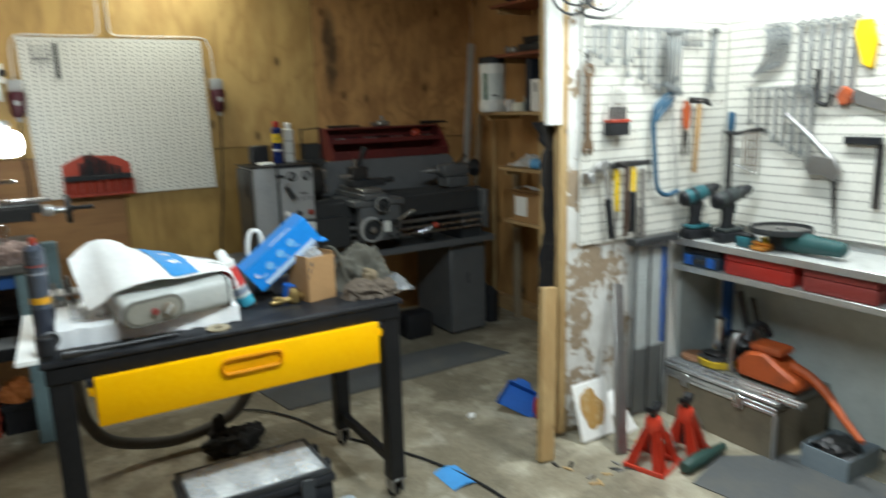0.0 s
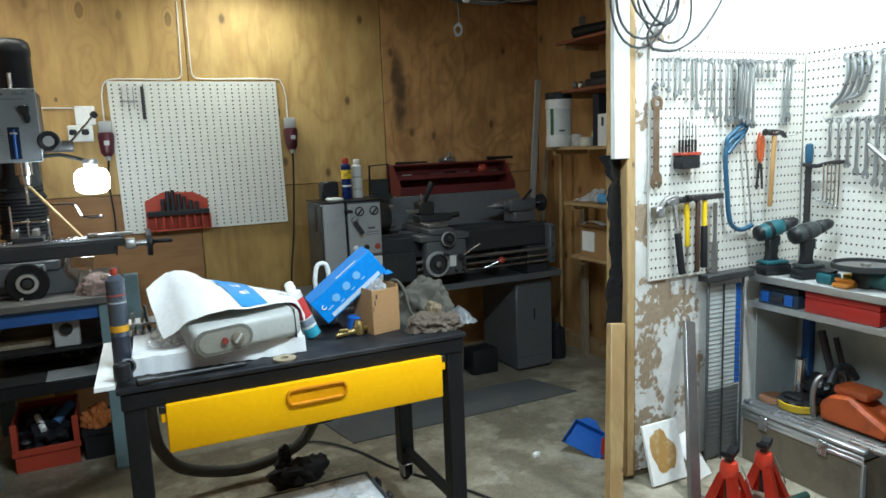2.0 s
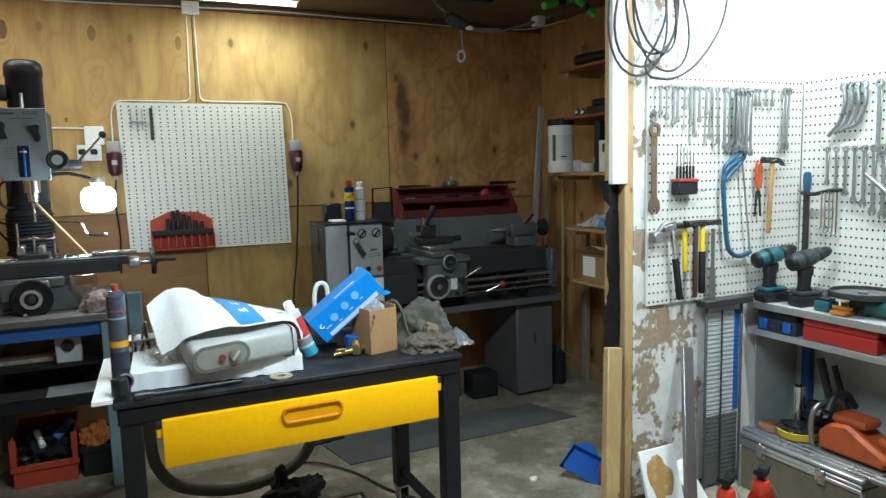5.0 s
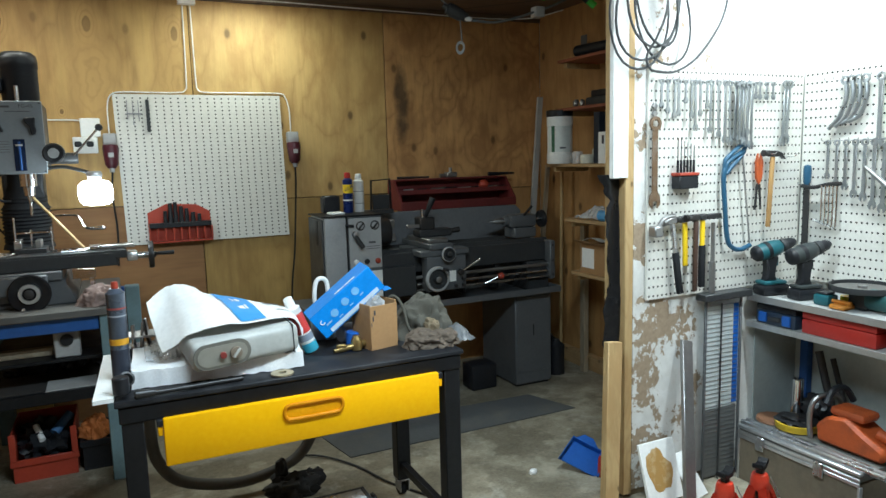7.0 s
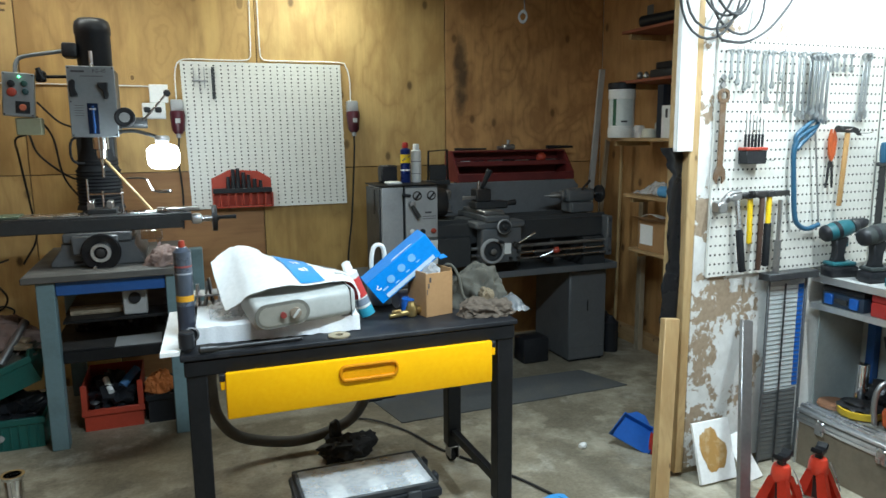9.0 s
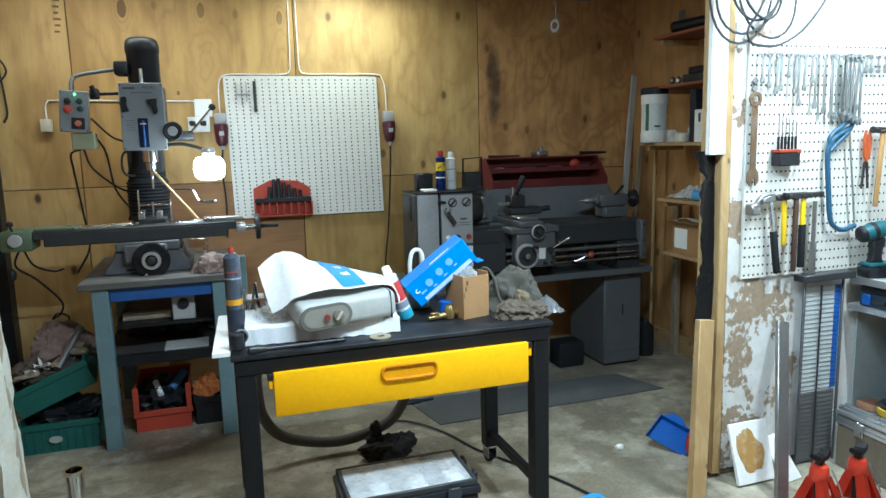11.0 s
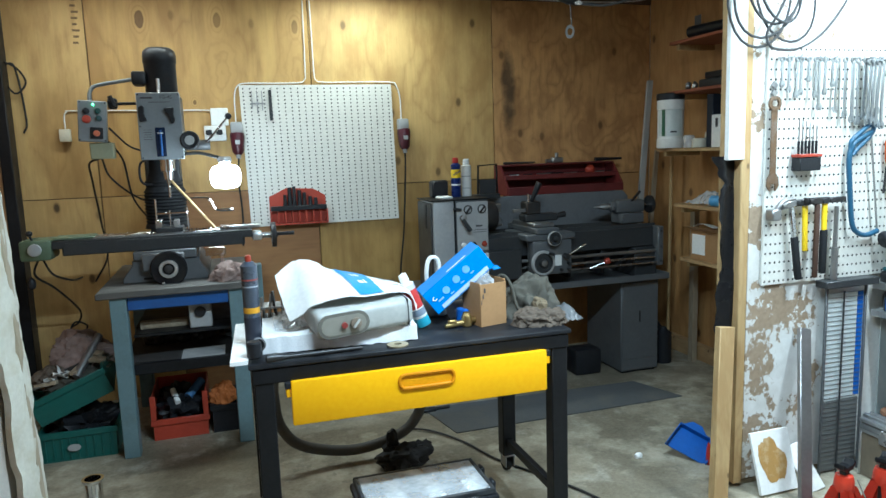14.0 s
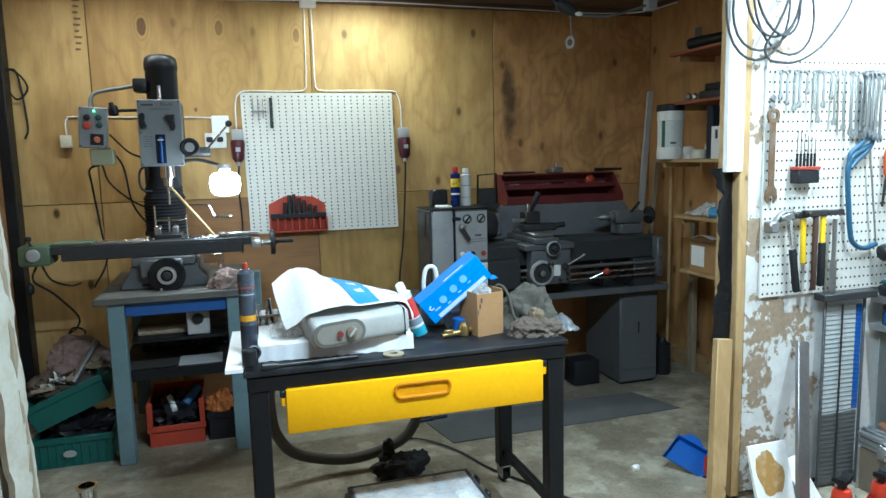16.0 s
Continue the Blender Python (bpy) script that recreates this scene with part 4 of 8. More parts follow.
part("column_loop", tube([(-2.165, -0.55, 1.45), (-2.19, -0.55, 1.435), (-2.20, -0.55, 1.40), (-2.198, -0.55, 1.35), (-2.18, -0.55, 1.325), (-2.15, -0.5, 1.32)], 0.006), BLACK_PLASTIC, mill)
part("crank", tube([(-1.99, -0.42, 1.235), (-1.90, -0.45, 1.235), (-1.865, -0.46, 1.225), (-1.845, -0.47, 1.18), (-1.825, -0.48, 1.165), (-1.76, -0.52, 1.165)], 0.006, steps=4), CHROME, mill, "bright crank")
part("crank_grip", cyl((-1.815, -0.49, 1.165), (-1.745, -0.52, 1.166), 0.010, bevel=0.003), CHROME, mill)
# lamp on its arm
lamp = thing("machine_lamp", (-1.80, -0.66, 1.30), "lit work lamp on the milling machine", "lamp")
part("lamp_arm", tube([(-1.97, -0.60, 1.475), (-1.90, -0.62, 1.478), (-1.83, -0.66, 1.46), (-1.775, -0.68, 1.44)], 0.009), GREY_DARK, lamp)
part("lamp_hood", spin([(0, 0.02), (0.012, 0.03), (0.03, 0.036), (0.045, 0.03), (0.047, 0.02)], (-1.772, -0.69, 1.408)), ALU, lamp)
# bulb is modelled oversized: its shape includes the bloom around the light
part("bulb", spin([(0, 0.03), (0.006, 0.056), (0.022, 0.072), (0.06, 0.078), (0.095, 0.074), (0.115, 0.058), (0.122, 0.03)], (-1.772, -0.69, 1.29), seg=24), BULB, lamp, "glowing white bulb, widened to take in its glare")
# things on the mill table
vise = thing("machine_vise", (-2.08, -0.66, 1.081), "dark steel clamp set with bright edges", "vise")
part("vise_base", box(-2.13, -2.0, -0.73, -0.6, 1.0815, 1.105, 0.003), GREY_DARK, vise)
part("jaw", box(-2.13, -2.10, -0.72, -0.61, 1.105, 1.145, 0.003), STEEL, vise)
part("jaw", box(-2.045, -2.02, -0.72, -0.61, 1.105, 1.14, 0.003), STEEL_DULL, vise)
part("clamp_bar", box(-2.12, -1.97, -0.70, -0.67, 1.172, 1.18, 0.001), CHROME, vise)
for x, z0, z1 in ((-2.125, 1.105, 1.25), (-1.975, 1.0815, 1.20), (-2.06, 1.105, 1.19)):
    part("stud_bolt", cyl((x, -0.685, z0), (x, -0.685, z1), 0.005, seg=10), CHROME, vise)
st = cyl((-2.045, -0.62, 1.34), (-1.845, -0.66, 1.083), 0.0075, seg=10)
single("wooden_dowel", st, PINE, "thin pale wooden rod leaning on the machine table", "rod")
for x in (-1.95, -1.915, -1.885):
    single("hex_nut", spin([(0, 0.014), (0.012, 0.014)], (x, -0.71, 1.0815), seg=6), CHROME, "bright steel nut on the machine table", "nut", "nuts on the mill table")
strip = box(-1.82, -1.62, -0.74, -0.66, 1.0815, 1.098, 0.003)
single("steel_bar", strip, STEEL, "bright flat steel bar on the machine table", "bar")


# ---- metal lathe ----
lathe = thing("metal_lathe", (0.05, -0.55, 0), "grey metal lathe on twin steel cabinets", "lathe")
cab = part("cabinet", box(0.54, 0.81, -0.74, -0.30, 0.012, 0.604, 0.006), GREY_PAINT, lathe, "grey steel cabinet pedestal")
part("cabinet_door", box(0.550, 0.800, -0.7445, -0.7405, 0.09, 0.585, 0.003), GREY_PAINT, cab)
part("door_slot", box(0.668, 0.676, -0.7465, -0.7448, 0.33, 0.40), BLACK_STEEL, cab)
part("plinth", box(0.555, 0.79, -0.73, -0.31, 0.0, 0.0115), BLACK_STEEL, cab)
cab2 = part("cabinet", box(-0.70, -0.33, -0.72, -0.30, 0.012, 0.604, 0.006), GREY_PAINT, lathe)
part("plinth", box(-0.69, -0.34, -0.71, -0.31, 0.0, 0.0115), BLACK_STEEL, cab2)
tray = box(-0.74, 0.845, -0.80, -0.18, 0.605, 0.613, 0.002)
box(-0.74, 0.845, -0.804, -0.796, 0.605, 0.643, 0.002, tray)
box(0.838, 0.846, -0.795, -0.18, 0.605, 0.643, 0.002, tray)
part("chip_tray", tray, GREY_PAINT, lathe)
# headstock
head = part("headstock", box(-0.53, -0.327, -0.722, -0.34, 0.64, 1.160, 0.008), GREY_PAINT, lathe)
part("gear_cover", box(-0.660, -0.532, -0.715, -0.42, 0.62, 1.160, 0.012, seg=2), stuff("gear_cover_grey", (0.30, 0.307, 0.31), 0.4, amount=0.4), lathe, "grey end gear cover")
part("end_plate", box(-0.672, -0.661, -0.70, -0.42, 0.62, 1.150, 0.004), GREY_DARK, lathe)
part("slot", box(-0.6745, -0.6725, -0.62, -0.58, 1.0, 1.14), BLACK_STEEL, lathe)
part("top_rim", box(-0.675, -0.318, -0.725, -0.42, 1.1605, 1.168, 0.002), BLACK_STEEL, lathe)
pan = part("front_panel", box(-0.524, -0.333, -0.729, -0.7225, 0.862, 1.150, 0.003), GREY_LIGHT, lathe, "light grey control panel")
part("lower_panel", box(-0.524, -0.333, -0.7285, -0.7225, 0.66, 0.845, 0.003), WHITE_PLASTIC, lathe)
part("panel_gap", box(-0.5315, -0.5295, -0.7235, -0.70, 0.64, 1.16), BLACK_STEEL, lathe)
for x in (-0.457, -0.372):
    part("dial", spin([(0, 0.026), (0.004, 0.027), (0.006, 0.022), (0.006, 0.001)], (x, -0.729, 1.106), (0, -1, 0)), IRON, pan)
    part("dial_face", cyl((x, -0.735, 1.106), (x, -0.7365, 1.106), 0.019), GREY_LIGHT, pan)
    part("pointer", box(-0.004, 0.004, -0.75, -0.7366, -0.022, 0.022, 0.002, m=Matrix.Translation((x, 0, 1.106)) @ Euler((0, radians(40), 0)).to_matrix().to_4x4()), BLACK_PLASTIC, pan)
part("speed_lever", cyl((-0.495, -0.75, 1.055), (-0.452, -0.755, 0.985), 0.011, 0.013), GREY_DARK, pan)
part("lever_hub", cyl((-0.49, -0.729, 1.06), (-0.49, -0.757, 1.06), 0.019, bevel=0.003), STEEL_DULL, pan)
part("side_knob", cyl((-0.545, -0.74, 1.115), (-0.50, -0.74, 1.108), 0.008), BLACK_PLASTIC, pan)
part("mark", box(-0.41, -0.37, -0.7302, -0.7292, 1.004, 1.014), PRINT_DARK, pan)
part("caption", box(-0.425, -0.345, -0.7298, -0.7292, 0.985, 0.988), PRINT_DARK, pan)
part("caption", box(-0.425, -0.345, -0.7298, -0.7292, 0.972, 0.975), PRINT_DARK, pan)
for x, mt in ((-0.488, WHITE_PLASTIC), (-0.425, BLACK_PLASTIC), (-0.36, RED_PLASTIC)):
    part("push_button", cyl((x, -0.729, 0.902), (x, -0.742, 0.902), 0.016, 0.014, bevel=0.002), mt, pan)
# spindle nose and chuck
part("chuck", spin([(0, 0.06), (0.02, 0.065), (0.022, 0.084), (0.09, 0.084), (0.095, 0.08), (0.10, 0.03)], (-0.325, -0.56, 1.045), (1, 0, 0), 32), IRON, lathe, "dark three-jaw chuck")
for a in range(3):
    m = Matrix.Translation((-0.225, -0.56, 1.045)) @ Euler((radians(120 * a + 20), 0, 0)).to_matrix().to_4x4()
    part("jaw", box(-0.005, 0.03, -0.012, 0.012, 0.02, 0.075, 0.003, m=m), STEEL_DULL, lathe)
# splash back
part("splash_back", prism([(-0.20, 0.66), (-0.20, 1.14), (0.79, 1.14), (0.83, 1.10), (0.83, 0.66)], -0.345, -0.335, "y", bevel=0.002), stuff("splash_grey", (0.155, 0.162, 0.170), 0.5, worn=(0.08, 0.08, 0.083), amount=0.6, patch=4), lathe, "grey sheet splash back")
# bed with ways
bed = box(-0.33, 0.835, -0.68, -0.62, 0.80, 0.925, 0.006)
box(-0.33, 0.835, -0.47, -0.41, 0.80, 0.925, 0.006, bed)
box(-0.33, 0.835, -0.62, -0.47, 0.76, 0.86, 0.004, bed)
prism([(-0.67, 0.925), (-0.65, 0.945), (-0.63, 0.925)], -0.33, 0.835, "x", bed)
prism([(-0.46, 0.925), (-0.44, 0.945), (-0.42, 0.925)], -0.33, 0.835, "x", bed)
part("bed", bed, GREY_DARK, lathe)
for i in range(5):
    part("bed_rib", box(-0.26 + i * 0.235, -0.235 + i * 0.235, -0.66, -0.43, 0.64, 0.80, 0.004), GREY_DARK, lathe)
part("bed_foot", box(0.66, 0.82, -0.70, -0.38, 0.613, 0.80, 0.006), GREY_DARK, lathe)
part("quick_box", box(-0.33, -0.12, -0.72, -0.62, 0.67, 0.85, 0.006), GREY_DARK, lathe)
part("lead_screw", cyl((-0.12, -0.71, 0.775), (0.82, -0.71, 0.775), 0.011, seg=12), STEEL_DULL, lathe)
part("feed_rod", cyl((-0.12, -0.715, 0.735), (0.82, -0.715, 0.735), 0.009, seg=12), STEEL, lathe)
part("switch_rod", cyl((-0.12, -0.725, 0.70), (0.82, -0.725, 0.70), 0.007, seg=12), STEEL, lathe)
part("rod_bracket", box(0.805, 0.845, -0.74, -0.66, 0.68, 0.93, 0.006), GREY_PAINT, lathe)
for z in (0.71, 0.80, 0.90):
    part("bolt", cyl((0.825, -0.74, z), (0.825, -0.745, z), 0.007, seg=6), IRON, lathe)
sw = part("start_lever", cyl((0.33, -0.735, 0.70), (0.43, -0.76, 0.742), 0.005, seg=8), STEEL, lathe)
part("lever_ball", spin([(0, 0.004), (0.006, 0.016), (0.02, 0.02), (0.034, 0.016), (0.04, 0.004)], (0.41, -0.76, 0.735), (0.9, -0.2, 0.3)), RED_PLASTIC, sw)
# carriage
ap = part("apron", box(-0.08, 0.175, -0.79, -0.70, 0.695, 0.90, 0.010, seg=2), GREY_PAINT, lathe, "carriage apron")
sadl = box(-0.12, 0.20, -0.79, -0.40, 0.90, 0.94, 0.008)
box(-0.06, 0.09, -0.80, -0.36, 0.94, 0.975, 0.006, sadl)
part("carriage", sadl, GREY_PAINT, lathe)
part("cross_slide", box(-0.05, 0.08, -0.75, -0.42, 0.975, 1.0, 0.005), STEEL_DULL, lathe)
part("compound", box(-0.06, 0.16, -0.64, -0.54, 1.0, 1.045, 0.008), GREY_DARK, lathe)
part("compound_crank", cyl((0.16, -0.59, 1.022), (0.23, -0.59, 1.03), 0.014, 0.018), IRON, lathe)
part("tool_post", box(-0.05, 0.045, -0.64, -0.545, 1.045, 1.12, 0.006), IRON, lathe)
part("post_lever", cyl((0.0, -0.60, 1.12), (0.045, -0.62, 1.235), 0.012, 0.02, bevel=0.004), BLACK_PLASTIC, lathe)
part("post_bolt", cyl((-0.03, -0.62, 1.12), (-0.03, -0.62, 1.17), 0.008), CHROME, lathe)
part("tool_bit", box(-0.13, -0.04, -0.625, -0.605, 1.06, 1.08, 0.002), STEEL_DULL, lathe)
w1 = part("apron_wheel", wheel((-0.025, -0.80, 0.772), 0.070, rim=0.009, hub=0.022), GREY_DARK, lathe, "grey apron handwheel")
part("rim", spin([(0.002, 0.056), (0.002, 0.074), (0.018, 0.075), (0.024, 0.070), (0.024, 0.060)], (-0.025, -0.80, 0.772), (0, -1, 0), 32, hollow=True), GREY_LIGHT, w1)
part("hub", cyl((-0.025, -0.80, 0.772), (-0.025, -0.835, 0.772), 0.018, bevel=0.003), STEEL_DULL, w1)
part("wheel_grip", cyl((0.01, -0.83, 0.83), (0.01, -0.88, 0.83), 0.009, bevel=0.002), BLACK_PLASTIC, w1)
w2 = part("cross_wheel", wheel((0.042, -0.82, 0.915), 0.041, rim=0.007, hub=0.014), GREY_DARK, lathe)
part("rim", spin([(0.002, 0.031), (0.002, 0.043), (0.014, 0.044), (0.018, 0.040), (0.018, 0.033)], (0.042, -0.82, 0.915), (0, -1, 0), 28, hollow=True), GREY_LIGHT, w2)
part("apron_plate", box(0.062, 0.105, -0.7935, -0.7905, 0.745, 0.81, 0.001), WHITE_PLASTIC, ap)
part("half_nut_lever", cyl((0.13, -0.80, 0.80), (0.235, -0.85, 0.872), 0.006), CHROME, ap)
part("lever_hub", cyl((0.13, -0.79, 0.80), (0.13, -0.82, 0.80), 0.018, bevel=0.003), IRON, ap)
for x, z in ((0.10, 0.72), (0.15, 0.72), (0.15, 0.755)):
    part("knob", cyl((x, -0.79, z), (x, -0.81, z), 0.010, bevel=0.002), IRON, ap)
# tailstock
ts = box(0.60, 0.80, -0.60, -0.50, 1.01, 1.095, 0.02, seg=2)
box(0.62, 0.78, -0.62, -0.48, 0.945, 1.01, 0.006, ts)
cyl((0.575, -0.55, 1.055), (0.61, -0.55, 1.055), 0.034, bm=ts, bevel=0.004)
part("tailstock", ts, GREY_PAINT, lathe)
part("tail_quill", spin([(0, 0.002), (0.05, 0.012), (0.06, 0.019), (0.15, 0.019)], (0.455, -0.55, 1.055), (1, 0, 0)), STEEL_DULL, lathe)
part("tail_wheel", wheel((0.855, -0.55, 1.055), 0.058, axis=(1, 0, 0), rim=0.008, hub=0.018), IRON, lathe)
part("tail_shaft", cyl((0.80, -0.55, 1.055), (0.90, -0.55, 1.055), 0.012), STEEL, lathe)
part("clamp_lever", cyl((0.70, -0.6, 1.09), (0.72, -0.66, 1.15), 0.007, 0.009), IRON, lathe)

# red tool chest lying behind the lathe
SHIFT = Vector((0.06, 0, 0))
chest = thing("tool_chest", (0.33, -0.24, 1.14), "dark red metal tool tray full of hand tools", "tool box")
c = prism([(-0.33, 1.142), (-0.33, 1.19), (-0.20, 1.335), (-0.10, 1.335), (-0.10, 1.142)], -0.105, -0.093, "x")
prism([(-0.33, 1.142), (-0.33, 1.19), (-0.20, 1.335), (-0.10, 1.335), (-0.10, 1.142)], 0.733, 0.745, "x", c)
box(-0.093, 0.733, -0.33, -0.10, 1.142, 1.15, 0.001, c)
box(-0.093, 0.733, -0.335, -0.325, 1.142, 1.192, 0.001, c)
box(-0.093, 0.733, -0.11, -0.10, 1.15, 1.335, 0.001, c)
box(-0.093, 0.733, -0.215, -0.10, 1.328, 1.337, 0.001, c)
box(-0.093, 0.733, -0.24, -0.11, 1.243, 1.25, 0.001, c)
part("chest_body", c, RED_BOX, chest)
part("tray_lip", box(-0.093, 0.733, -0.248, -0.24, 1.238, 1.268, 0.001), RED_BOX, chest)
part("chest_support", box(-0.05, 0.70, -0.30, -0.12, 0.80, 1.1415, 0.004), GREY_DARK, chest)
random.seed(4)
for i in range(16):
    x = -0.08 + i * 0.05
    up = i % 2
    zz = 1.252 if up else 1.152
    yy = -0.19 if up else -0.26
    L = random.uniform(0.05, 0.12)
    b = cyl((x, yy, zz + 0.012), (x + L, yy + random.uniform(-0.02, 0.02), zz + 0.014), random.uniform(0.006, 0.012), seg=10)
    single("hand_tool", b, [STEEL, STEEL_DULL, IRON, BLACK_PLASTIC][i % 4], "small hand tool lying in the red tray", "tool", "tools in the red tray")
single("red_rag_ball", blob((0.56, -0.2, 1.282), (0.035, 0.03, 0.035), 0.2, seed=9, sub=3), RED_PLASTIC, "bright red plastic cap in the tray", "cap")
single("tape_roll", cyl((0.66, -0.30, 1.162), (0.70, -0.30, 1.162), 0.018), stuff("olive_tape", (0.28, 0.3, 0.08), 0.5), "olive tape roll in the tray", "tape")
pump = box(0.29, 0.37, -0.19, -0.13, 1.338, 1.375, 0.008)
cyl((0.25, -0.16, 1.352), (0.30, -0.16, 1.352), 0.013, bm=pump)
cyl((0.33, -0.16, 1.37), (0.33, -0.16, 1.405), 0.012, bm=pump)
single("steel_fitting", pump, STEEL_DULL, "small steel pipe fitting on the tool chest", "fitting")
single("black_tool", cyl((0.62, -0.17, 1.352), (0.83, -0.16, 1.352), 0.013, 0.008), BLACK_PLASTIC, "black bar tool lying on the tool chest", "tool")
single("black_tool", cyl((-0.06, -0.16, 1.347), (0.16, -0.18, 1.347), 0.009, 0.006), IRON, "dark bar lying on the tool chest", "tool")


# ---- cans on the headstock ----
SHIFT = Vector((0, 0, 0))
def spray_can(name, x, y, z, r, h, body, cap, label, band=None, lean=None, cap_h=0.2, cap_r=0.66):
    root = thing(name, (x, y, z), label, "spray can")
    m = Matrix.Translation((x, y, z)) @ (lean or Matrix())
    part("can", put(bmesh.new(), spin([(0, r * 0.93), (0.004, r), (h * (0.94 - cap_h), r), (h * (0.945 - cap_h), r * 1.03), (h * (0.955 - cap_h), r * 1.03), (h * (0.965 - cap_h), r * 0.9), (h * (1 - cap_h), r * 0.55)], (0, 0, 0)), m), body, root)
    part("cap", put(bmesh.new(), spin([(0, r * cap_r * 0.9), (h * cap_h * 0.2, r * cap_r), (h * cap_h * 0.9, r * cap_r * 0.9), (h * cap_h, r * cap_r * 0.6)], (0, 0, h * (1 - cap_h)), seg=18), m), cap, root)
    for z0, z1, mt in band or ():
        part("label_band", put(bmesh.new(), spin([(z0, r * 1.004), (z1, r * 1.004)], (0, 0, 0)), m), mt, root)
    return root


wd = spray_can("spray_can", -0.455, -0.52, 1.168, 0.029, 0.235, TIN_BLUE, RED_PAINT, "blue and yellow lubricant spray can with a red cap", [(0.115, 0.165, YELLOW_PRINT), (0.07, 0.078, PAPER)], cap_h=0.14)
words("WD-40", 0.018, (-0.459, -0.5505, 1.31), FACING @ Euler((0, 0, radians(30))).to_matrix().to_4x4(), TIN_BLUE, "lettering", wd)
spray_can("spray_can", -0.382, -0.5, 1.168, 0.030, 0.225, WHITE_PLASTIC, PAPER, "white spray can with a white cap", [(0.05, 0.052, PRINT_DARK), (0.12, 0.123, PRINT_DARK)], cap_h=0.14)
single("gearbox_lump", box(-0.60, -0.50, -0.51, -0.43, 1.1685, 1.27, 0.01), BLACK_PLASTIC, "small black motor housing on the lathe", "housing")
single("tissue_wad", box(-0.60, -0.52, -0.66, -0.56, 1.1685, 1.182, 0.005), PAPER, "crumpled white tissue on the lathe", "tissue")
fr = tube([(-0.28, -0.42, 1.169), (-0.275, -0.42, 1.345), (-0.155, -0.42, 1.352), (-0.15, -0.42, 1.169)], 0.007, raw=True)
lp = thing("lamp_bracket", (-0.21, -0.42, 1.169), "black square tube frame standing behind the chuck", "bracket")
part("frame", fr, BLACK_STEEL, lp)
part("plate", box(-0.27, -0.16, -0.425, -0.415, 1.1695, 1.26, 0.002), GREY_DARK, lp)
part("frame_foot", box(-0.32, -0.14, -0.44, -0.40, 1.1405, 1.1688, 0.002), GREY_DARK, lp)
# loose trim beside the lathe
single("metal_strip", prism([(1.10, 1.884), (1.14, 1.884), (0.985, 0.0), (0.945, 0.0)], -0.165, -0.145, "y"), stuff("pale_grey_strip", (0.42, 0.42, 0.4), 0.5), "pale grey trim board leaning in the corner", "board")
single("wood_strip", prism([(1.15, 1.40), (1.18, 1.40), (1.06, 0.0), (1.03, 0.0)], -0.19, -0.172, "y"), PINE_GREY, "pale timber batten leaning in the corner", "batten")
single("broom_handle", cyl((1.12, -0.42, 1.40), (1.12, -0.40, 0.0), 0.012, seg=12), PINE, "long round wooden broom handle standing upright", "handle")


# ---- things on the work table ----
T = TABLE_Z


def rot(x=0, y=0, z=0):
    return Euler((radians(x), radians(y), radians(z))).to_matrix().to_4x4()


# polystyrene slab with a heater and a paper sack over it
slab = bmesh.new()
bmesh.ops.create_grid(slab, x_segments=40, y_segments=20, size=0.5)
slab.transform(Matrix.Translation((-1.420, -2.025, T + 0.002)) @ rot(0, 0, -3.0) @ Matrix.Diagonal((0.53, 0.31, 1, 1)))
bmesh.ops.solidify(slab, geom=slab.faces[:], thickness=-0.055)
for v in slab.verts:
    n = noise.noise(v.co * 60)
    v.co += Vector((n * 0.004, noise.noise(v.co * 50 + Vector((5, 0, 0))) * 0.008, n * 0.005))
    v.co.z = max(v.co.z, T + 0.001)
single("foam_slab", slab, FOAM, "rough white polystyrene slab on the table", "foam slab")

heater = thing("fan_heater", (-1.34, -2.0, T + 0.05), "grey plastic heater with a dial panel lying on foam", "heater")
hm = Matrix.Translation((-1.353, -2.105, T + 0.109)) @ rot(4, -3.5, 5)


def oval(w, h, n=28):
    return [((w - h) / 2 * (1 if math.cos(a) > 0 else -1) + h / 2 * math.cos(a), h / 2 * math.sin(a)) for a in [2 * math.pi * i / n for i in range(n)]]


shell = box(-0.178, 0.168, -0.12, 0.12, -0.050, 0.046, 0.024, seg=4)
part("shell", put(bmesh.new(), shell, hm), HEATER, heater)
part("bezel", put(bmesh.new(), prism(oval(0.178, 0.084), -0.126, -0.119, "y"), hm @ Matrix.Translation((-0.085, 0, -0.002))), stuff("bezel_grey", (0.15, 0.145, 0.125), 0.4), heater)
part("dial_panel", put(bmesh.new(), prism(oval(0.155, 0.064), -0.128, -0.1265, "y"), hm @ Matrix.Translation((-0.085, 0, -0.002))), stuff("brown_grey_panel", (0.25, 0.24, 0.205), 0.45), heater)
part("button", put(bmesh.new(), cyl((-0.085, -0.128, -0.002), (-0.085, -0.138, -0.002), 0.010), hm), stuff("dull_red_button", (0.22, 0.035, 0.03), 0.45), heater)
dl = part("dial", put(bmesh.new(), cyl((-0.045, -0.128, -0.001), (-0.045, -0.139, -0.001), 0.019, bevel=0.002), hm), stuff("dial_brown", (0.2, 0.16, 0.12), 0.45), heater)
part("dial_ridge", put(bmesh.new(), box(-0.004, 0.004, -0.006, 0, -0.017, 0.017, 0.001), hm @ Matrix.Translation((-0.045, -0.139, -0.001)) @ rot(0, 40, 0)), HEATER, dl)
part("seam", box(0.145, 0.148, -0.1215, 0.1215, -0.051, 0.0472, 0.0, m=hm), BLACK_PLASTIC, heater)

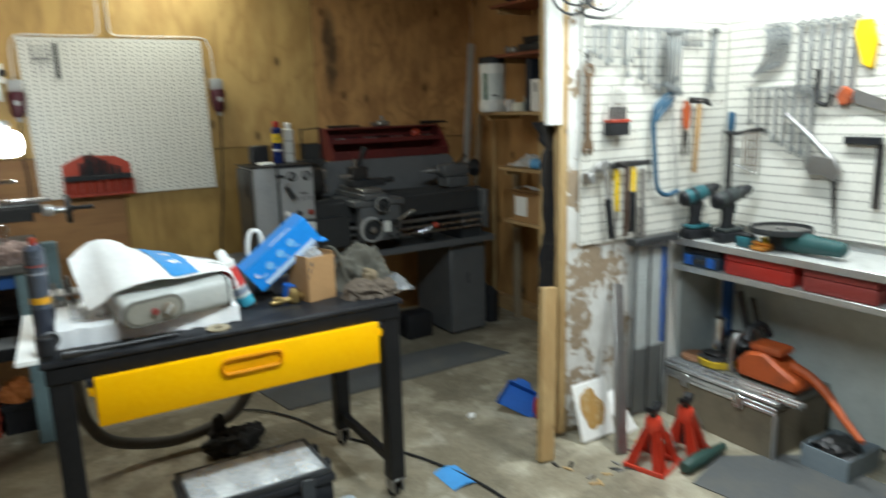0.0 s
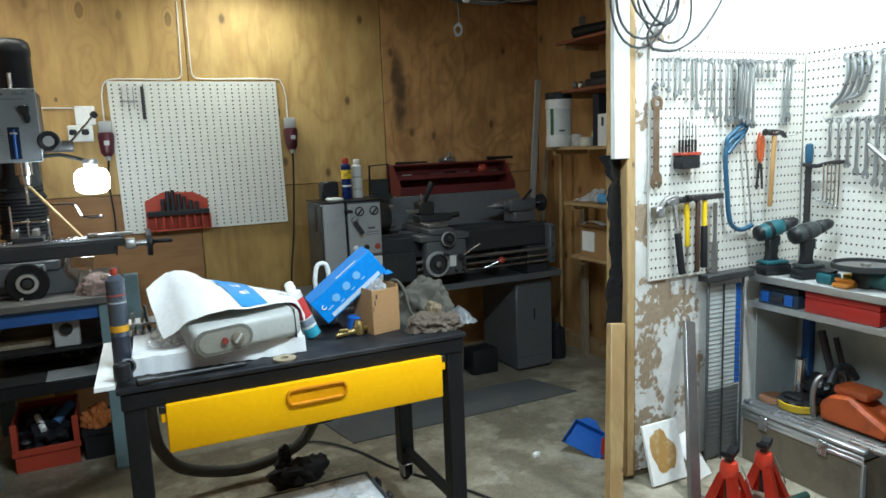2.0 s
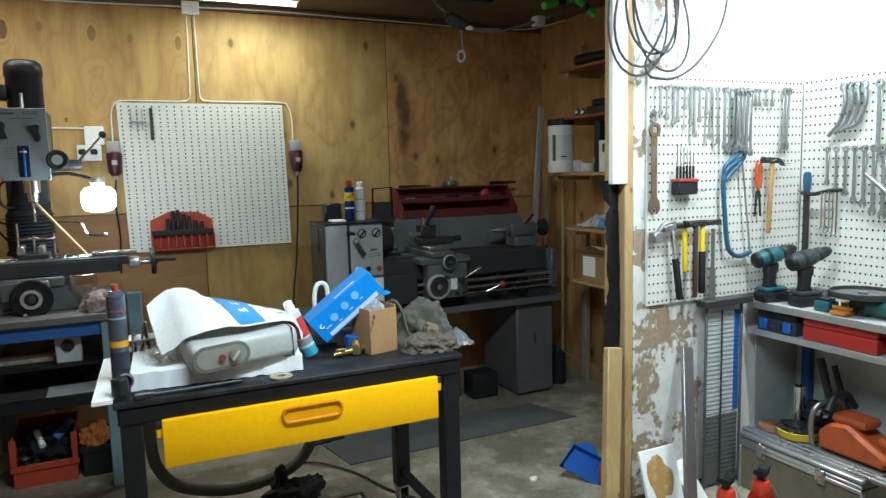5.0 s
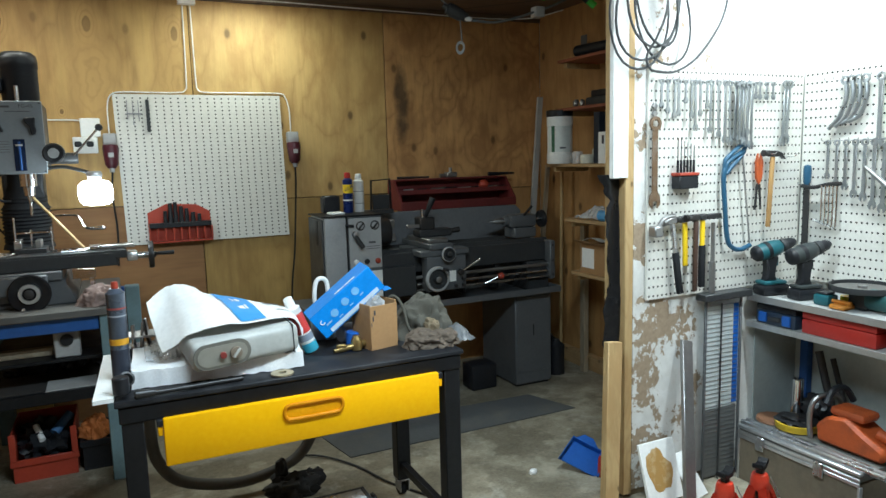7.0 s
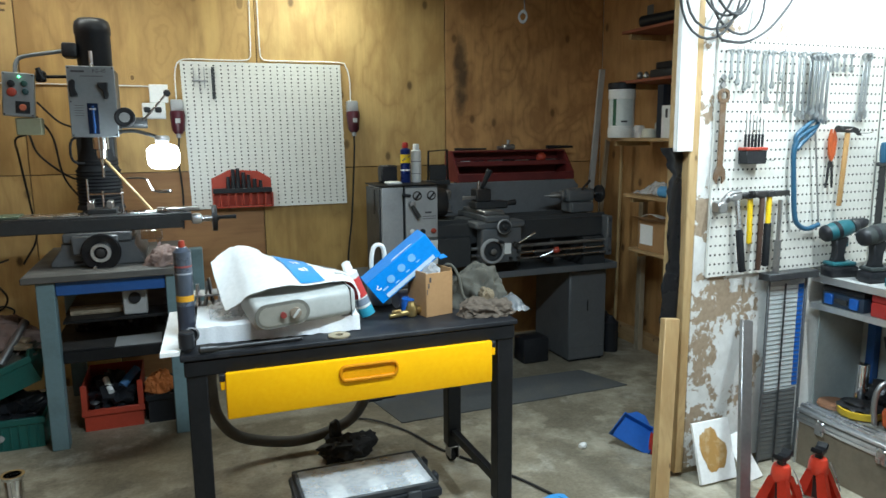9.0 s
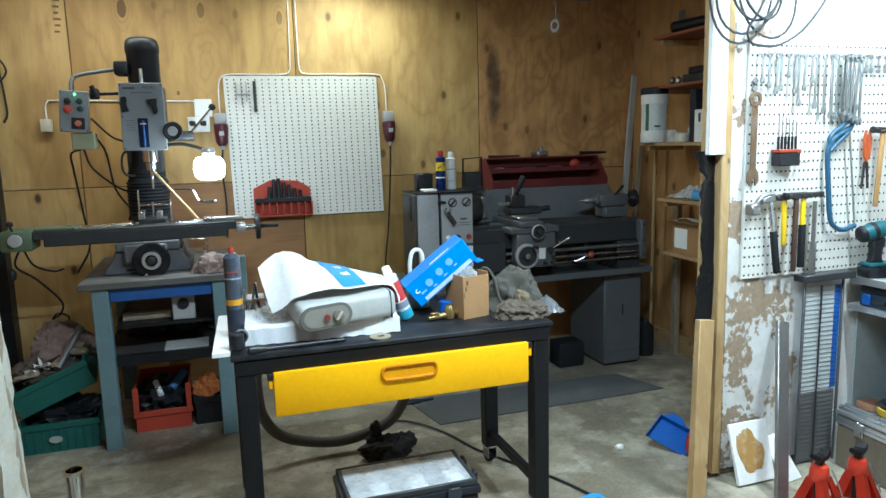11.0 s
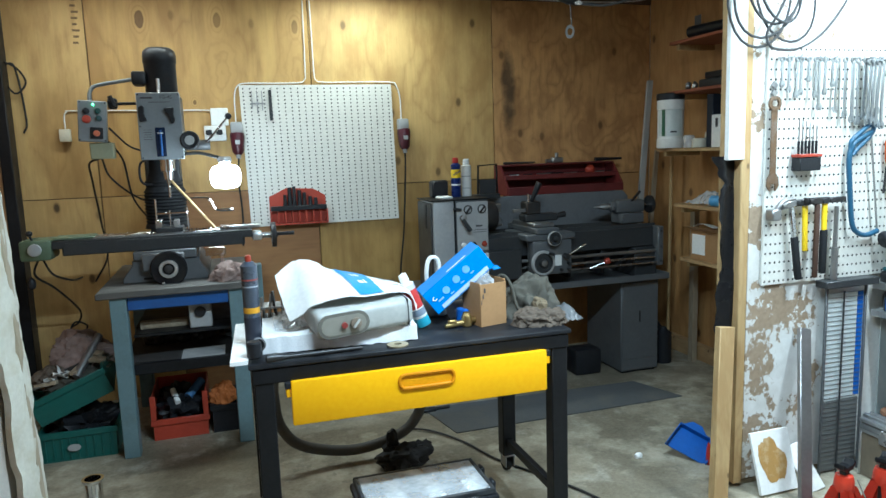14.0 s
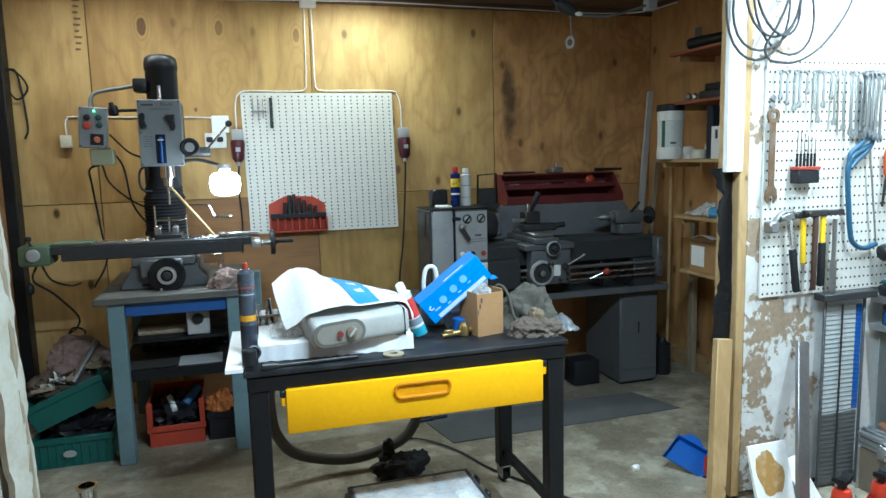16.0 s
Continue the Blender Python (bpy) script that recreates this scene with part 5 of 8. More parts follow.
# the sack: a front edge on the heater, a ridge, and a back edge on the foam
LINES = [
    [(-1.597, -2.150, 0.893), (-1.555, -2.175, 0.920), (-1.513, -2.185, 0.950), (-1.43, -2.20, 0.969), (-1.337, -2.20, 0.966), (-1.215, -2.18, 0.966), (-1.165, -2.16, 0.935), (-1.150, -2.15, 0.885)],
    [(-1.627, -1.985, 1.026), (-1.572, -1.95, 1.062), (-1.533, -1.945, 1.073), (-1.477, -1.95, 1.060), (-1.425, -1.95, 1.030), (-1.277, -1.95, 0.988), (-1.156, -1.96, 0.946), (-1.105, -1.985, 0.872)],
    [(-1.60, -1.88, 0.93), (-1.56, -1.87, 0.90), (-1.52, -1.865, 0.87), (-1.46, -1.865, 0.86), (-1.40, -1.865, 0.86), (-1.27, -1.865, 0.86), (-1.17, -1.87, 0.86), (-1.12, -1.90, 0.855)],
]
EDGES = [curve_points(line, 6) for line in LINES]


def along(line, u):
    k = min(max(u, 0), 1) * (len(line) - 1)
    i = min(int(k), len(line) - 2)
    return line[i].lerp(line[i + 1], k - i)


def sack(u, v):
    """v from 0 at the front edge over 1 at the ridge to 2 at the back edge."""
    a, b, c = (along(line, u) for line in EDGES)
    if v < 1:
        p = a.lerp(b, v)
        p.z -= 0.016 * math.sin(v * math.pi) * max(0, 1 - 2.2 * u)
        p.z += 0.010 * math.sin(v * math.pi) * min(1, 2 * u)
    else:
        p = b.lerp(c, v - 1)
        p.y += 0.03 * math.sin((v - 1) * math.pi)
    crease = noise.fractal(Vector((u * 5 + v * 2, v * 3 - u * 2, 1)), 0.8, 2, 3)
    p.z += 0.005 * crease
    p.y += 0.008 * math.sin(u * 9) + 0.006 * crease
    return p


bag = thing("paper_sack", (-1.37, -2.0, T + 0.05), "white paper sack with blue print draped over the heater", "paper sack")
part("sheet", cloth(64, 48, lambda u, v: sack(u, 2 * v), 0.002), PAPER, bag)


def patch_of(u0, u1, v0, v1, slant=0.0, lift=0.003):
    return cloth(16, 12, lambda u, v: sack(u0 + (u1 - u0) * u + slant * v, v0 + (v1 - v0) * v) + Vector((0, -lift * 0.5, lift)), 0)


part("print_panel", patch_of(0.545, 0.645, 0.03, 0.97, 0.025), PRINT_BLUE, bag, "blue printed panel")
for u0, u1, v0, v1 in ((0.605, 0.612, 0.60, 0.72), (0.618, 0.630, 0.60, 0.72), (0.600, 0.618, 0.36, 0.44), (0.622, 0.628, 0.36, 0.46)):
    part("print_mark", patch_of(u0, u1, v0, v1, 0.0, 0.0045), PAPER, bag)
GREY_PRINT = stuff("grey_print", (0.16, 0.15, 0.16), 0.5)
for u0, u1, v0, v1 in ((0.715, 0.745, 0.62, 0.82), (0.755, 0.79, 0.66, 0.84), (0.80, 0.825, 0.62, 0.78), (0.725, 0.77, 0.30, 0.34), (0.78, 0.82, 0.30, 0.33)):
    part("print_mark", patch_of(u0, u1, v0, v1), GREY_PRINT, bag)
crump = cloth(24, 18, lambda u, v: Vector((-1.645 + 0.16 * u, -2.09 + 0.2 * v, T + 0.062 + 0.045 * u * v + 0.022 * abs(noise.noise(Vector((u * 8, v * 8, 3)))))), 0.001)
single("clear_wrapping", crump, CLEAR, "crumpled clear plastic wrapping on the foam", "wrapping")

# white panel lying over the table edge
single("melamine_board", prism([(-1.80, -2.262), (-1.745, -2.262), (-1.70, -1.73), (-1.775, -1.73)], T + 0.001, T + 0.014, "z"), PAPER, "thin white panel lying on the table edge", "panel")
spray_can("spray_can", -1.717, -2.07, T + 0.0145, 0.028, 0.315, TIN_SLATE, RED_PLASTIC, "tall slate-blue foam can with an orange ring and red nozzle", [(0.115, 0.135, stuff("orange_band", (0.62, 0.3, 0.02), 0.4)), (0.228, 0.234, stuff("dull_red_band", (0.25, 0.05, 0.045), 0.4)), (0.205, 0.210, stuff("pale_band", (0.3, 0.32, 0.36), 0.4)), (0.0, 0.10, stuff("dark_can_base", (0.03, 0.035, 0.05), 0.35))], cap_h=0.07, cap_r=0.38)
cap = spin([(0, 0.02), (0.004, 0.024), (0.05, 0.024), (0.054, 0.02)], (-1.722, -2.235, T + 0.0145), seg=18)
single("small_pot", cap, BLACK_PLASTIC, "small dark plastic cap on the table corner", "cap")
cup = spin([(0, 0.012), (0.01, 0.02), (0.03, 0.024), (0.031, 0.018), (0.012, 0.008)], (-1.712, -2.165, T + 0.035), (0.2, -0.8, 0.3))
single("steel_socket", cup, IRON, "small bright steel socket on the table", "socket")
# rack of bits
rack = thing("bit_rack", (-1.60, -1.80, T), "dark rack of drill bits and taps", "bit rack")
part("rack_base", box(-1.71, -1.54, -1.84, -1.74, T, T + 0.05, 0.004), BLACK_PLASTIC, rack)
part("rack_plate", box(-1.71, -1.54, -1.84, -1.74, T + 0.085, T + 0.092, 0.001), STEEL_DULL, rack)
for i in range(7):
    for j in range(2):
        x, y = -1.70 + i * 0.025 + 0.006 * j, -1.825 + j * 0.06
        h = 0.12 + 0.03 * ((i * 5 + j * 3) % 4) / 3
        part("bit", cyl((x, y, T + 0.05), (x + 0.01 * ((i % 3) - 1), y, T + h), 0.005, 0.004, seg=8), [IRON, STEEL, STEEL_DULL][(i + j) % 3], rack)
# torch-like bar
bar = cyl((-1.67, -2.262, T + 0.012), (-1.37, -2.240, T + 0.009), 0.0085, 0.0065, seg=12)
spin([(0, 0.008), (0.006, 0.014), (0.05, 0.012), (0.06, 0.008)], (-1.69, -2.263, T + 0.0145), (1, 0, 0), 16, bar)
single("pry_bar", bar, IRON, "long worn dark steel bar lying along the table edge", "bar")
ring = spin([(0, 0.014), (0, 0.036), (0.005, 0.037), (0.006, 0.014)], (-1.245, -2.235, T + 0.0005), seg=28, hollow=True)
single("metal_disc", ring, stuff("tan_disc", (0.34, 0.28, 0.18), 0.5), "flat tan ring lying on the table", "disc")
# leaning spray can
spray_can("spray_can", -1.093, -2.035, T + 0.012, 0.027, 0.215, WHITE_PLASTIC, PAPER, "white and red spray can with a blue base leaning over", [(0.0, 0.035, stuff("cyan_base", (0.03, 0.3, 0.42), 0.4)), (0.075, 0.15, stuff("red_label", (0.5, 0.04, 0.035), 0.4)), (0.045, 0.07, stuff("slate_label", (0.2, 0.24, 0.3), 0.4))], rot(0, -22, 0), 0.16)
# blue carton leaning on the cardboard box
carton = thing("blue_carton", (-0.955, -2.0, T + 0.05), "blue product carton propped up at a slant", "carton")
cm = Matrix.Translation((-0.953, -2.0, 0.972)) @ rot(0, -38, 0) @ rot(0, 0, -4)
part("box", box(-0.148, 0.136, -0.055, 0.055, -0.056, 0.046, 0.002, m=cm), BLUE_CARTON, carton)
part("stripe", box(-0.115, 0.112, -0.0568, -0.0556, -0.050, -0.034, m=cm), stuff("pale_blue_print", (0.5, 0.62, 0.75), 0.4), carton)
for i, (u, w) in enumerate(((-0.065, 0.0), (-0.01, 0.006), (0.042, 0.01))):
    part("print_disc", put(bmesh.new(), cyl((u, -0.0556, w), (u, -0.0568, w), 0.015, seg=18), cm), stuff("sky_print", (0.17, 0.42, 0.72), 0.4), carton)
    part("caption", box(u + 0.004, u + 0.02, -0.0568, -0.0556, w - 0.027, w - 0.023, m=cm), stuff("sky_caption", (0.35, 0.55, 0.78), 0.4), carton)
part("caption", box(-0.115, -0.09, -0.0568, -0.0556, -0.018, -0.012, m=cm), stuff("sky_caption_b", (0.3, 0.5, 0.75), 0.4), carton)
part("logo", put(bmesh.new(), tube([(-0.118, -0.057, 0.012), (-0.128, -0.057, 0.005), (-0.122, -0.057, -0.004), (-0.112, -0.057, -0.002)], 0.0022, steps=3), cm), PAPER, carton)
part("top_print", box(-0.02, 0.075, -0.04, -0.032, 0.0465, 0.0472, m=cm), PAPER, carton)
part("end_print", box(0.1365, 0.1375, -0.035, 0.03, 0.0, 0.022, m=cm @ rot(20, 0, 0)), PAPER, carton)
flap = box(0.136, 0.164, -0.053, 0.0, -0.001, 0.001, m=cm @ Matrix.Translation((0, 0, -0.01)) @ rot(0, 25, 0))
part("flap", flap, BLUE_CARTON, carton)
bottle = spin([(0, 0.03), (0.005, 0.036), (0.06, 0.036), (0.075, 0.02), (0.09, 0.014)], (-0.965, -1.96, T + 0.036), (0.9, 0.25, 0.0))
single("blue_white_bottle", bottle, stuff("grey_bottle", (0.3, 0.33, 0.4), 0.4), "grey plastic bottle lying under the carton", "bottle")
single("blue_cup", spin([(0, 0.02), (0.004, 0.026), (0.05, 0.03), (0.055, 0.024)], (-0.935, -2.02, T + 0.001), (0.15, 0, 1)), BLUE_PLASTIC, "small blue plastic cup on the table", "cup")
carb = thing("cardboard_box", (-0.85, -2.06, T), "open brown cardboard box on the table", "cardboard box")
turn_box = Matrix.Translation((-0.855, -2.05, 0)) @ rot(0, 0, 14) @ Matrix.Translation((0.855, 2.05, 0))
for q in ((-0.915, -0.91, -2.109, -1.993, T, T + 0.165), (-0.915, -0.798, -2.114, -2.109, T, T + 0.162), (-0.803, -0.798, -2.109, -1.993, T, T + 0.172), (-0.915, -0.798, -1.993, -1.988, T, T + 0.165)):
    part("side", box(*q, 0.001, m=turn_box), CARDBOARD, carb)
part("bottom", box(-0.91, -0.803, -2.109, -1.993, T + 0.0005, T + 0.004, m=turn_box), CARDBOARD, carb)
for k in range(3):
    part("pen_mark", box(-0.912 + 0.006 * k, -0.909 + 0.008 * k, -2.1155, -2.1143, T + 0.085 + 0.022 * k, T + 0.103 + 0.022 * k, m=turn_box), PRINT_DARK, carb)
part("flap", box(-0.06, 0.0, -0.055, 0.055, -0.001, 0.001, m=Matrix.Translation((-0.80, -2.03, T + 0.17)) @ rot(0, -75, 14)), CARDBOARD, carb)
single("clear_bag", blob((-0.855, -2.05, T + 0.135), (0.042, 0.04, 0.055), 0.3, 4, 3, 3), CLEAR, "clear plastic bag stuffed in the cardboard box", "plastic bag")
valve = cyl((-1.03, -2.10, T + 0.012), (-0.955, -2.09, T + 0.018), 0.008, 0.012, seg=14)
spin([(0, 0.014), (0.004, 0.02), (0.035, 0.021), (0.045, 0.016), (0.055, 0.012)], (-0.942, -2.088, T + 0.0005), seg=16, bm=valve)
cyl((-0.925, -2.085, T + 0.022), (-0.885, -2.075, T + 0.022), 0.013, seg=12, bm=valve)
box(-1.02, -0.985, -2.105, -2.095, T + 0.018, T + 0.034, 0.003, valve)
single("brass_valve", valve, BRASS, "brass valve fitting lying on the table", "valve")


# rags and bits
def rag(c, size, seed, folds=5.0):
    return heap(c, (size[0], size[1], size[2] + 0.02), seed, 1.2 + 0.25 * folds)


single("grey_jacket", rag((-0.645, -2.0, T + 0.001), (0.095, 0.075, 0.115), 1.0, 3), RAG, "crumpled grey-green cloth heaped on the table", "cloth")
single("brown_rag", rag((-0.705, -2.155, T + 0.001), (0.062, 0.052, 0.035), 2.3, 4), RAG_BROWN, "dirty brown rag on the table edge", "rag")
single("brown_rag", rag((-0.63, -2.17, T + 0.001), (0.05, 0.05, 0.028), 5.3, 4), RAG_BROWN, "dirty brown rag on the table edge", "rag")
single("tan_glove", rag((-0.655, -2.12, T + 0.045), (0.026, 0.026, 0.022), 4.1, 4), stuff("tan_cloth", (0.17, 0.13, 0.08), 0.9, patch=20, grain=200, relief=0.6), "tan work glove lying on the rags", "glove")
loop = tube([(-0.80, -2.02, T + 0.10), (-0.79, -2.03, T + 0.165), (-0.765, -2.04, T + 0.17), (-0.745, -2.06, T + 0.13), (-0.735, -2.08, T + 0.06), (-0.71, -2.09, T + 0.02)], 0.006)
single("strap", loop, RAG, "grey fabric strap hanging over the cloth", "strap")
single("clear_pack", cloth(18, 14, lambda u, v: Vector((-0.60 + 0.095 * u, -2.19 + 0.13 * v, T + 0.006 + 0.05 * math.sin(u * 3.1) * math.sin(v * 3.1) + 0.01 * noise.noise(Vector((u * 9, v * 9, 2))))), 0.002), stuff("crinkled_film", (0.13, 0.135, 0.14), 0.22, amount=0.4, patch=30), "crinkled clear plastic pack on the table", "plastic pack")
# canister with a loop handle behind the carton
can = thing("plastic_canister", (-0.99, -1.85, T), "pale grey plastic canister with a white loop handle", "canister")
part("body", spin([(0, 0.045), (0.006, 0.05), (0.08, 0.05), (0.11, 0.042), (0.125, 0.03)], (-0.995, -1.85, T + 0.001), seg=24), stuff("grey_canister", (0.34, 0.38, 0.42), 0.4), can)
part("handle", tube([(-1.022, -1.85, T + 0.10), (-1.027, -1.85, T + 0.17), (-1.018, -1.85, T + 0.222), (-0.998, -1.85, T + 0.236), (-0.978, -1.85, T + 0.222), (-0.972, -1.85, T + 0.17), (-0.975, -1.85, T + 0.10)], 0.009, seg=10), WHITE_PLASTIC, can, "white loop handle")


# ---- tool bench along the side wall ----
SHIFT = Vector((-0.018, 0, 0))
BX, BY0, BY1 = 0.88, -3.75, -2.235
tbench = thing("tool_bench", (1.05, -3.0, 0), "narrow tool bench with grey shelves and blue steel legs", "bench")
part("bench_top", box(BX, ROOM_R - 0.012, BY0, BY1, 0.806, 0.830, 0.003), stuff("grey_bench_board", (0.42, 0.43, 0.42), 0.45, amount=0.5, patch=10), tbench)
part("edge_strip", box(BX - 0.004, BX - 0.0005, BY0, BY1, 0.802, 0.832, 0.001), ALU, tbench)
part("under_shelf", box(BX, ROOM_R - 0.012, BY0, BY1, 0.686, 0.704, 0.002), stuff("grey_shelf_board", (0.36, 0.37, 0.36), 0.5), tbench)
part("edge_strip", box(BX - 0.004, BX - 0.0005, BY0, BY1, 0.682, 0.708, 0.001), ALU, tbench)
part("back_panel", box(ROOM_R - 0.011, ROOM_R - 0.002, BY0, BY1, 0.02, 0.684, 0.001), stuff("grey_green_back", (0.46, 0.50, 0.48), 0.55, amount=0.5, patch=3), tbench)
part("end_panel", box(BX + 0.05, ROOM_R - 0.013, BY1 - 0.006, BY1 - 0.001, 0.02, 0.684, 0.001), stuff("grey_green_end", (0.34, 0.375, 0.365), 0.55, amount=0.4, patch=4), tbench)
for x, y in ((ROOM_R - 0.055, BY1 - 0.10), (BX + 0.005, -3.7), (ROOM_R - 0.055, -3.3)):
    part("leg", box(x, x + 0.04, y, y + 0.04, 0.0, 0.685, 0.003), BLUE_STEEL, tbench)
    part("leg_top", box(x, x + 0.04, y, y + 0.04, 0.7045, 0.8055, 0.003), BLUE_STEEL, tbench)

# cases on the under shelf
for y0, y1, mt, lab in ((-2.47, -2.27, stuff("navy_case", (0.02, 0.035, 0.06), 0.4), "dark blue tool case with blue latches"), (-2.82, -2.50, RED_PAINT, "red tool case on the under shelf"), (-3.15, -2.86, stuff("brick_red_case", (0.25, 0.035, 0.03), 0.45), "dull red tool case on the under shelf")):
    case = thing("tool_case", (1.0, (y0 + y1) / 2, 0.705), lab, "tool case", "cases under the bench top")
    part("case_body", box(BX + 0.02, 1.17, y0, y1, 0.705, 0.765, 0.006, seg=2), mt, case)
    if y0 > -2.5:
        part("handle", box(BX + 0.008, BX + 0.0195, y0 + 0.07, y1 - 0.07, 0.725, 0.745, 0.003), GREY_DARK, case)
    for y in (y0 + 0.02, y1 - 0.06) if y0 > -2.5 else ():
        part("latch", box(BX + 0.008, BX + 0.0195, y, y + 0.04, 0.715, 0.76, 0.003), BLUE_PLASTIC, case)
    part("case_lid", box(BX + 0.02, 1.17, y0, y1, 0.767, 0.795, 0.006, seg=2), mt if y0 < -2.5 else BLACK_PLASTIC, case)


# cordless drills
def drill(name, x, y, z, turn, body, label, chuck_turn=0):
    root = thing(name, (x, y, z), label, "drill", "cordless drills")
    m = Matrix.Translation((x, y, z)) @ rot(0, 0, turn)
    part("battery", box(-0.058, 0.078, -0.040, 0.040, 0.0, 0.048, 0.012, m=m, seg=2), BLACK_PLASTIC, root)
    part("battery_top", box(-0.050, 0.066, -0.036, 0.036, 0.0485, 0.066, 0.008, m=m, seg=2), body, root)
    grip = prism([(-0.036, 0.064), (0.030, 0.064), (0.018, 0.085), (0.022, 0.125), (0.034, 0.172), (-0.032, 0.172), (-0.024, 0.12), (-0.026, 0.085)], -0.020, 0.020, "y", bevel=0.006)
    part("grip", put(bmesh.new(), grip, m), BLACK_PLASTIC, root)
    part("trigger", box(0.024, 0.040, -0.008, 0.008, 0.128, 0.162, 0.004, m=m), body, root)
    way = (1, 0, 0.24)
    part("motor_housing", put(bmesh.new(), spin([(0, 0.022), (0.006, 0.033), (0.05, 0.039), (0.10, 0.037), (0.125, 0.032), (0.13, 0.026)], (-0.078, 0, 0.185), way), m), body, root)
    part("vent_band", put(bmesh.new(), spin([(0, 0.0395), (0.018, 0.0405)], (-0.032, 0, 0.196), way), m), BLACK_PLASTIC, root)
    part("clutch_ring", put(bmesh.new(), spin([(0, 0.029), (0.004, 0.031), (0.022, 0.030), (0.024, 0.026)], (0.050, 0, 0.2157), way), m), GREY_DARK, root)
    part("chuck", put(bmesh.new(), spin([(0, 0.024), (0.012, 0.025), (0.036, 0.022), (0.052, 0.013), (0.054, 0.005)], (0.073, 0, 0.2212), way), m), BLACK_PLASTIC, root)
    part("tail_cap", put(bmesh.new(), spin([(0, 0.024), (0.008, 0.034), (0.022, 0.037)], (-0.084, 0, 0.1836), way), m), BLACK_PLASTIC, root)
    return root


drill("cordless_drill", 0.94, -2.30, 0.8305, -12, TEAL, "teal and black cordless drill standing on its battery")
drill("cordless_drill", 0.978, -2.445, 0.8305, -10, stuff("dark_grey_plastic", (0.035, 0.042, 0.042), 0.5), "dark grey cordless drill standing on its battery")
spare = thing("battery_pack", (0.955, -2.575, 0.83), "teal battery pack lying on the bench", "battery")
part("pack", box(0.92, 0.99, -2.60, -2.53, 0.8305, 0.875, 0.010, seg=2), TEAL, spare)
part("terminal", box(0.93, 0.98, -2.59, -2.54, 0.8755, 0.885, 0.003), BLACK_PLASTIC, spare)
tp = spin([(0, 0.012), (0, 0.024), (0.03, 0.024), (0.03, 0.012)], (1.05, -2.59, 0.831), seg=20, hollow=True)
single("yellow_tape", tp, YELLOW_PRINT, "yellow tape measure on the bench", "tape measure")
cut = box(0.90, 0.97, -2.685, -2.615, 0.8305, 0.85, 0.006)
cyl((0.935, -2.69, 0.858), (0.935, -2.61, 0.858), 0.008, bm=cut)
single("orange_cutter", cut, stuff("orange_yellow_grip", (0.6, 0.22, 0.03), 0.45), "orange and yellow pliers lying on the bench", "pliers")
# angle grinder with a large disc
gr = thing("angle_grinder", (1.02, -2.80, 0.83), "green angle grinder with a worn cutting disc", "grinder")
part("grinder_body", spin([(0, 0.03), (0.01, 0.042), (0.1, 0.042), (0.15, 0.036), (0.25, 0.03), (0.26, 0.02)], (1.0, -2.72, 0.876), (-0.1, -1, 0)), stuff("grinder_green", (0.012, 0.065, 0.066), 0.5, worn=(0.02, 0.04, 0.04), amount=0.5), gr)
part("gear_head", box(0.965, 1.04, -2.735, -2.65, 0.8305, 0.905, 0.014, seg=2), GREY_DARK, gr)
part("disc", cyl((1.0, -2.69, 0.912), (1.0, -2.69, 0.916), 0.115, seg=36), stuff("worn_disc", (0.12, 0.115, 0.105), 0.7), gr)
part("guard", spin([(0, 0.122), (0.012, 0.124), (0.024, 0.122), (0.024, 0.118), (0.004, 0.118)], (1.0, -2.69, 0.906), seg=36, hollow=True), GREY_DARK, gr)
part("lock_nut", cyl((1.0, -2.69, 0.916), (1.0, -2.69, 0.926), 0.018, seg=12), STEEL_DULL, gr)


# ---- crate, chainsaw and the rest under the bench ----
crate = thing("transport_crate", (0.98, -2.58, 0), "wooden transport crate with aluminium edges and latches", "crate")
part("crate_body", box(0.785, 1.16, -2.86, -2.30, 0.0, 0.205, 0.002), stuff("grey_brown_ply", (0.18, 0.15, 0.105), 0.7, amount=0.6, patch=8), crate)
part("lid", box(0.783, 1.162, -2.862, -2.298, 0.214, 0.250, 0.002), stuff("grey_lid", (0.17, 0.17, 0.155), 0.6), crate)
for z in (0.196, 0.214):
    part("edge_profile", box(0.776, 0.784, -2.865, -2.296, z, z + 0.016, 0.002), ALU, crate)
part("edge_profile", box(0.774, 0.80, -2.868, -2.294, 0.241, 0.256, 0.003), ALU, crate)
for y in (-2.866, -2.304):
    part("corner_profile", box(0.778, 0.80, y, y + 0.01, 0.0, 0.196, 0.002), ALU, crate)
for y in (-2.44, -2.72):
    lt = part("latch", box(0.768, 0.7755, y, y + 0.045, 0.175, 0.235, 0.003), STEEL, crate)
    part("latch_loop", tube([(0.766, y + 0.01, 0.225), (0.762, y + 0.022, 0.242), (0.766, y + 0.035, 0.225)], 0.003, steps=4), STEEL, lt)
for i, (dx, z) in enumerate(((0.86, 0.262), (0.83, 0.262))):
    single("steel_tube", cyl((0.80 + 0.03 * i, -2.95, 0.264), (0.80 + 0.03 * i, -2.30, 0.264), 0.012, seg=14), STEEL, "bright steel tube lying on the crate", "tube", "tubes on the crate")
single("wooden_disc", spin([(0, 0.07), (0.004, 0.074), (0.016, 0.07)], (0.955, -2.335, 0.2505), seg=28), stuff("brown_disc", (0.2, 0.095, 0.05), 0.6), "reddish brown round disc on the crate", "disc")
tin = thing("yellow_pan", (0.97, -2.46, 0.25), "yellow round pan full of dark oily parts", "pan")
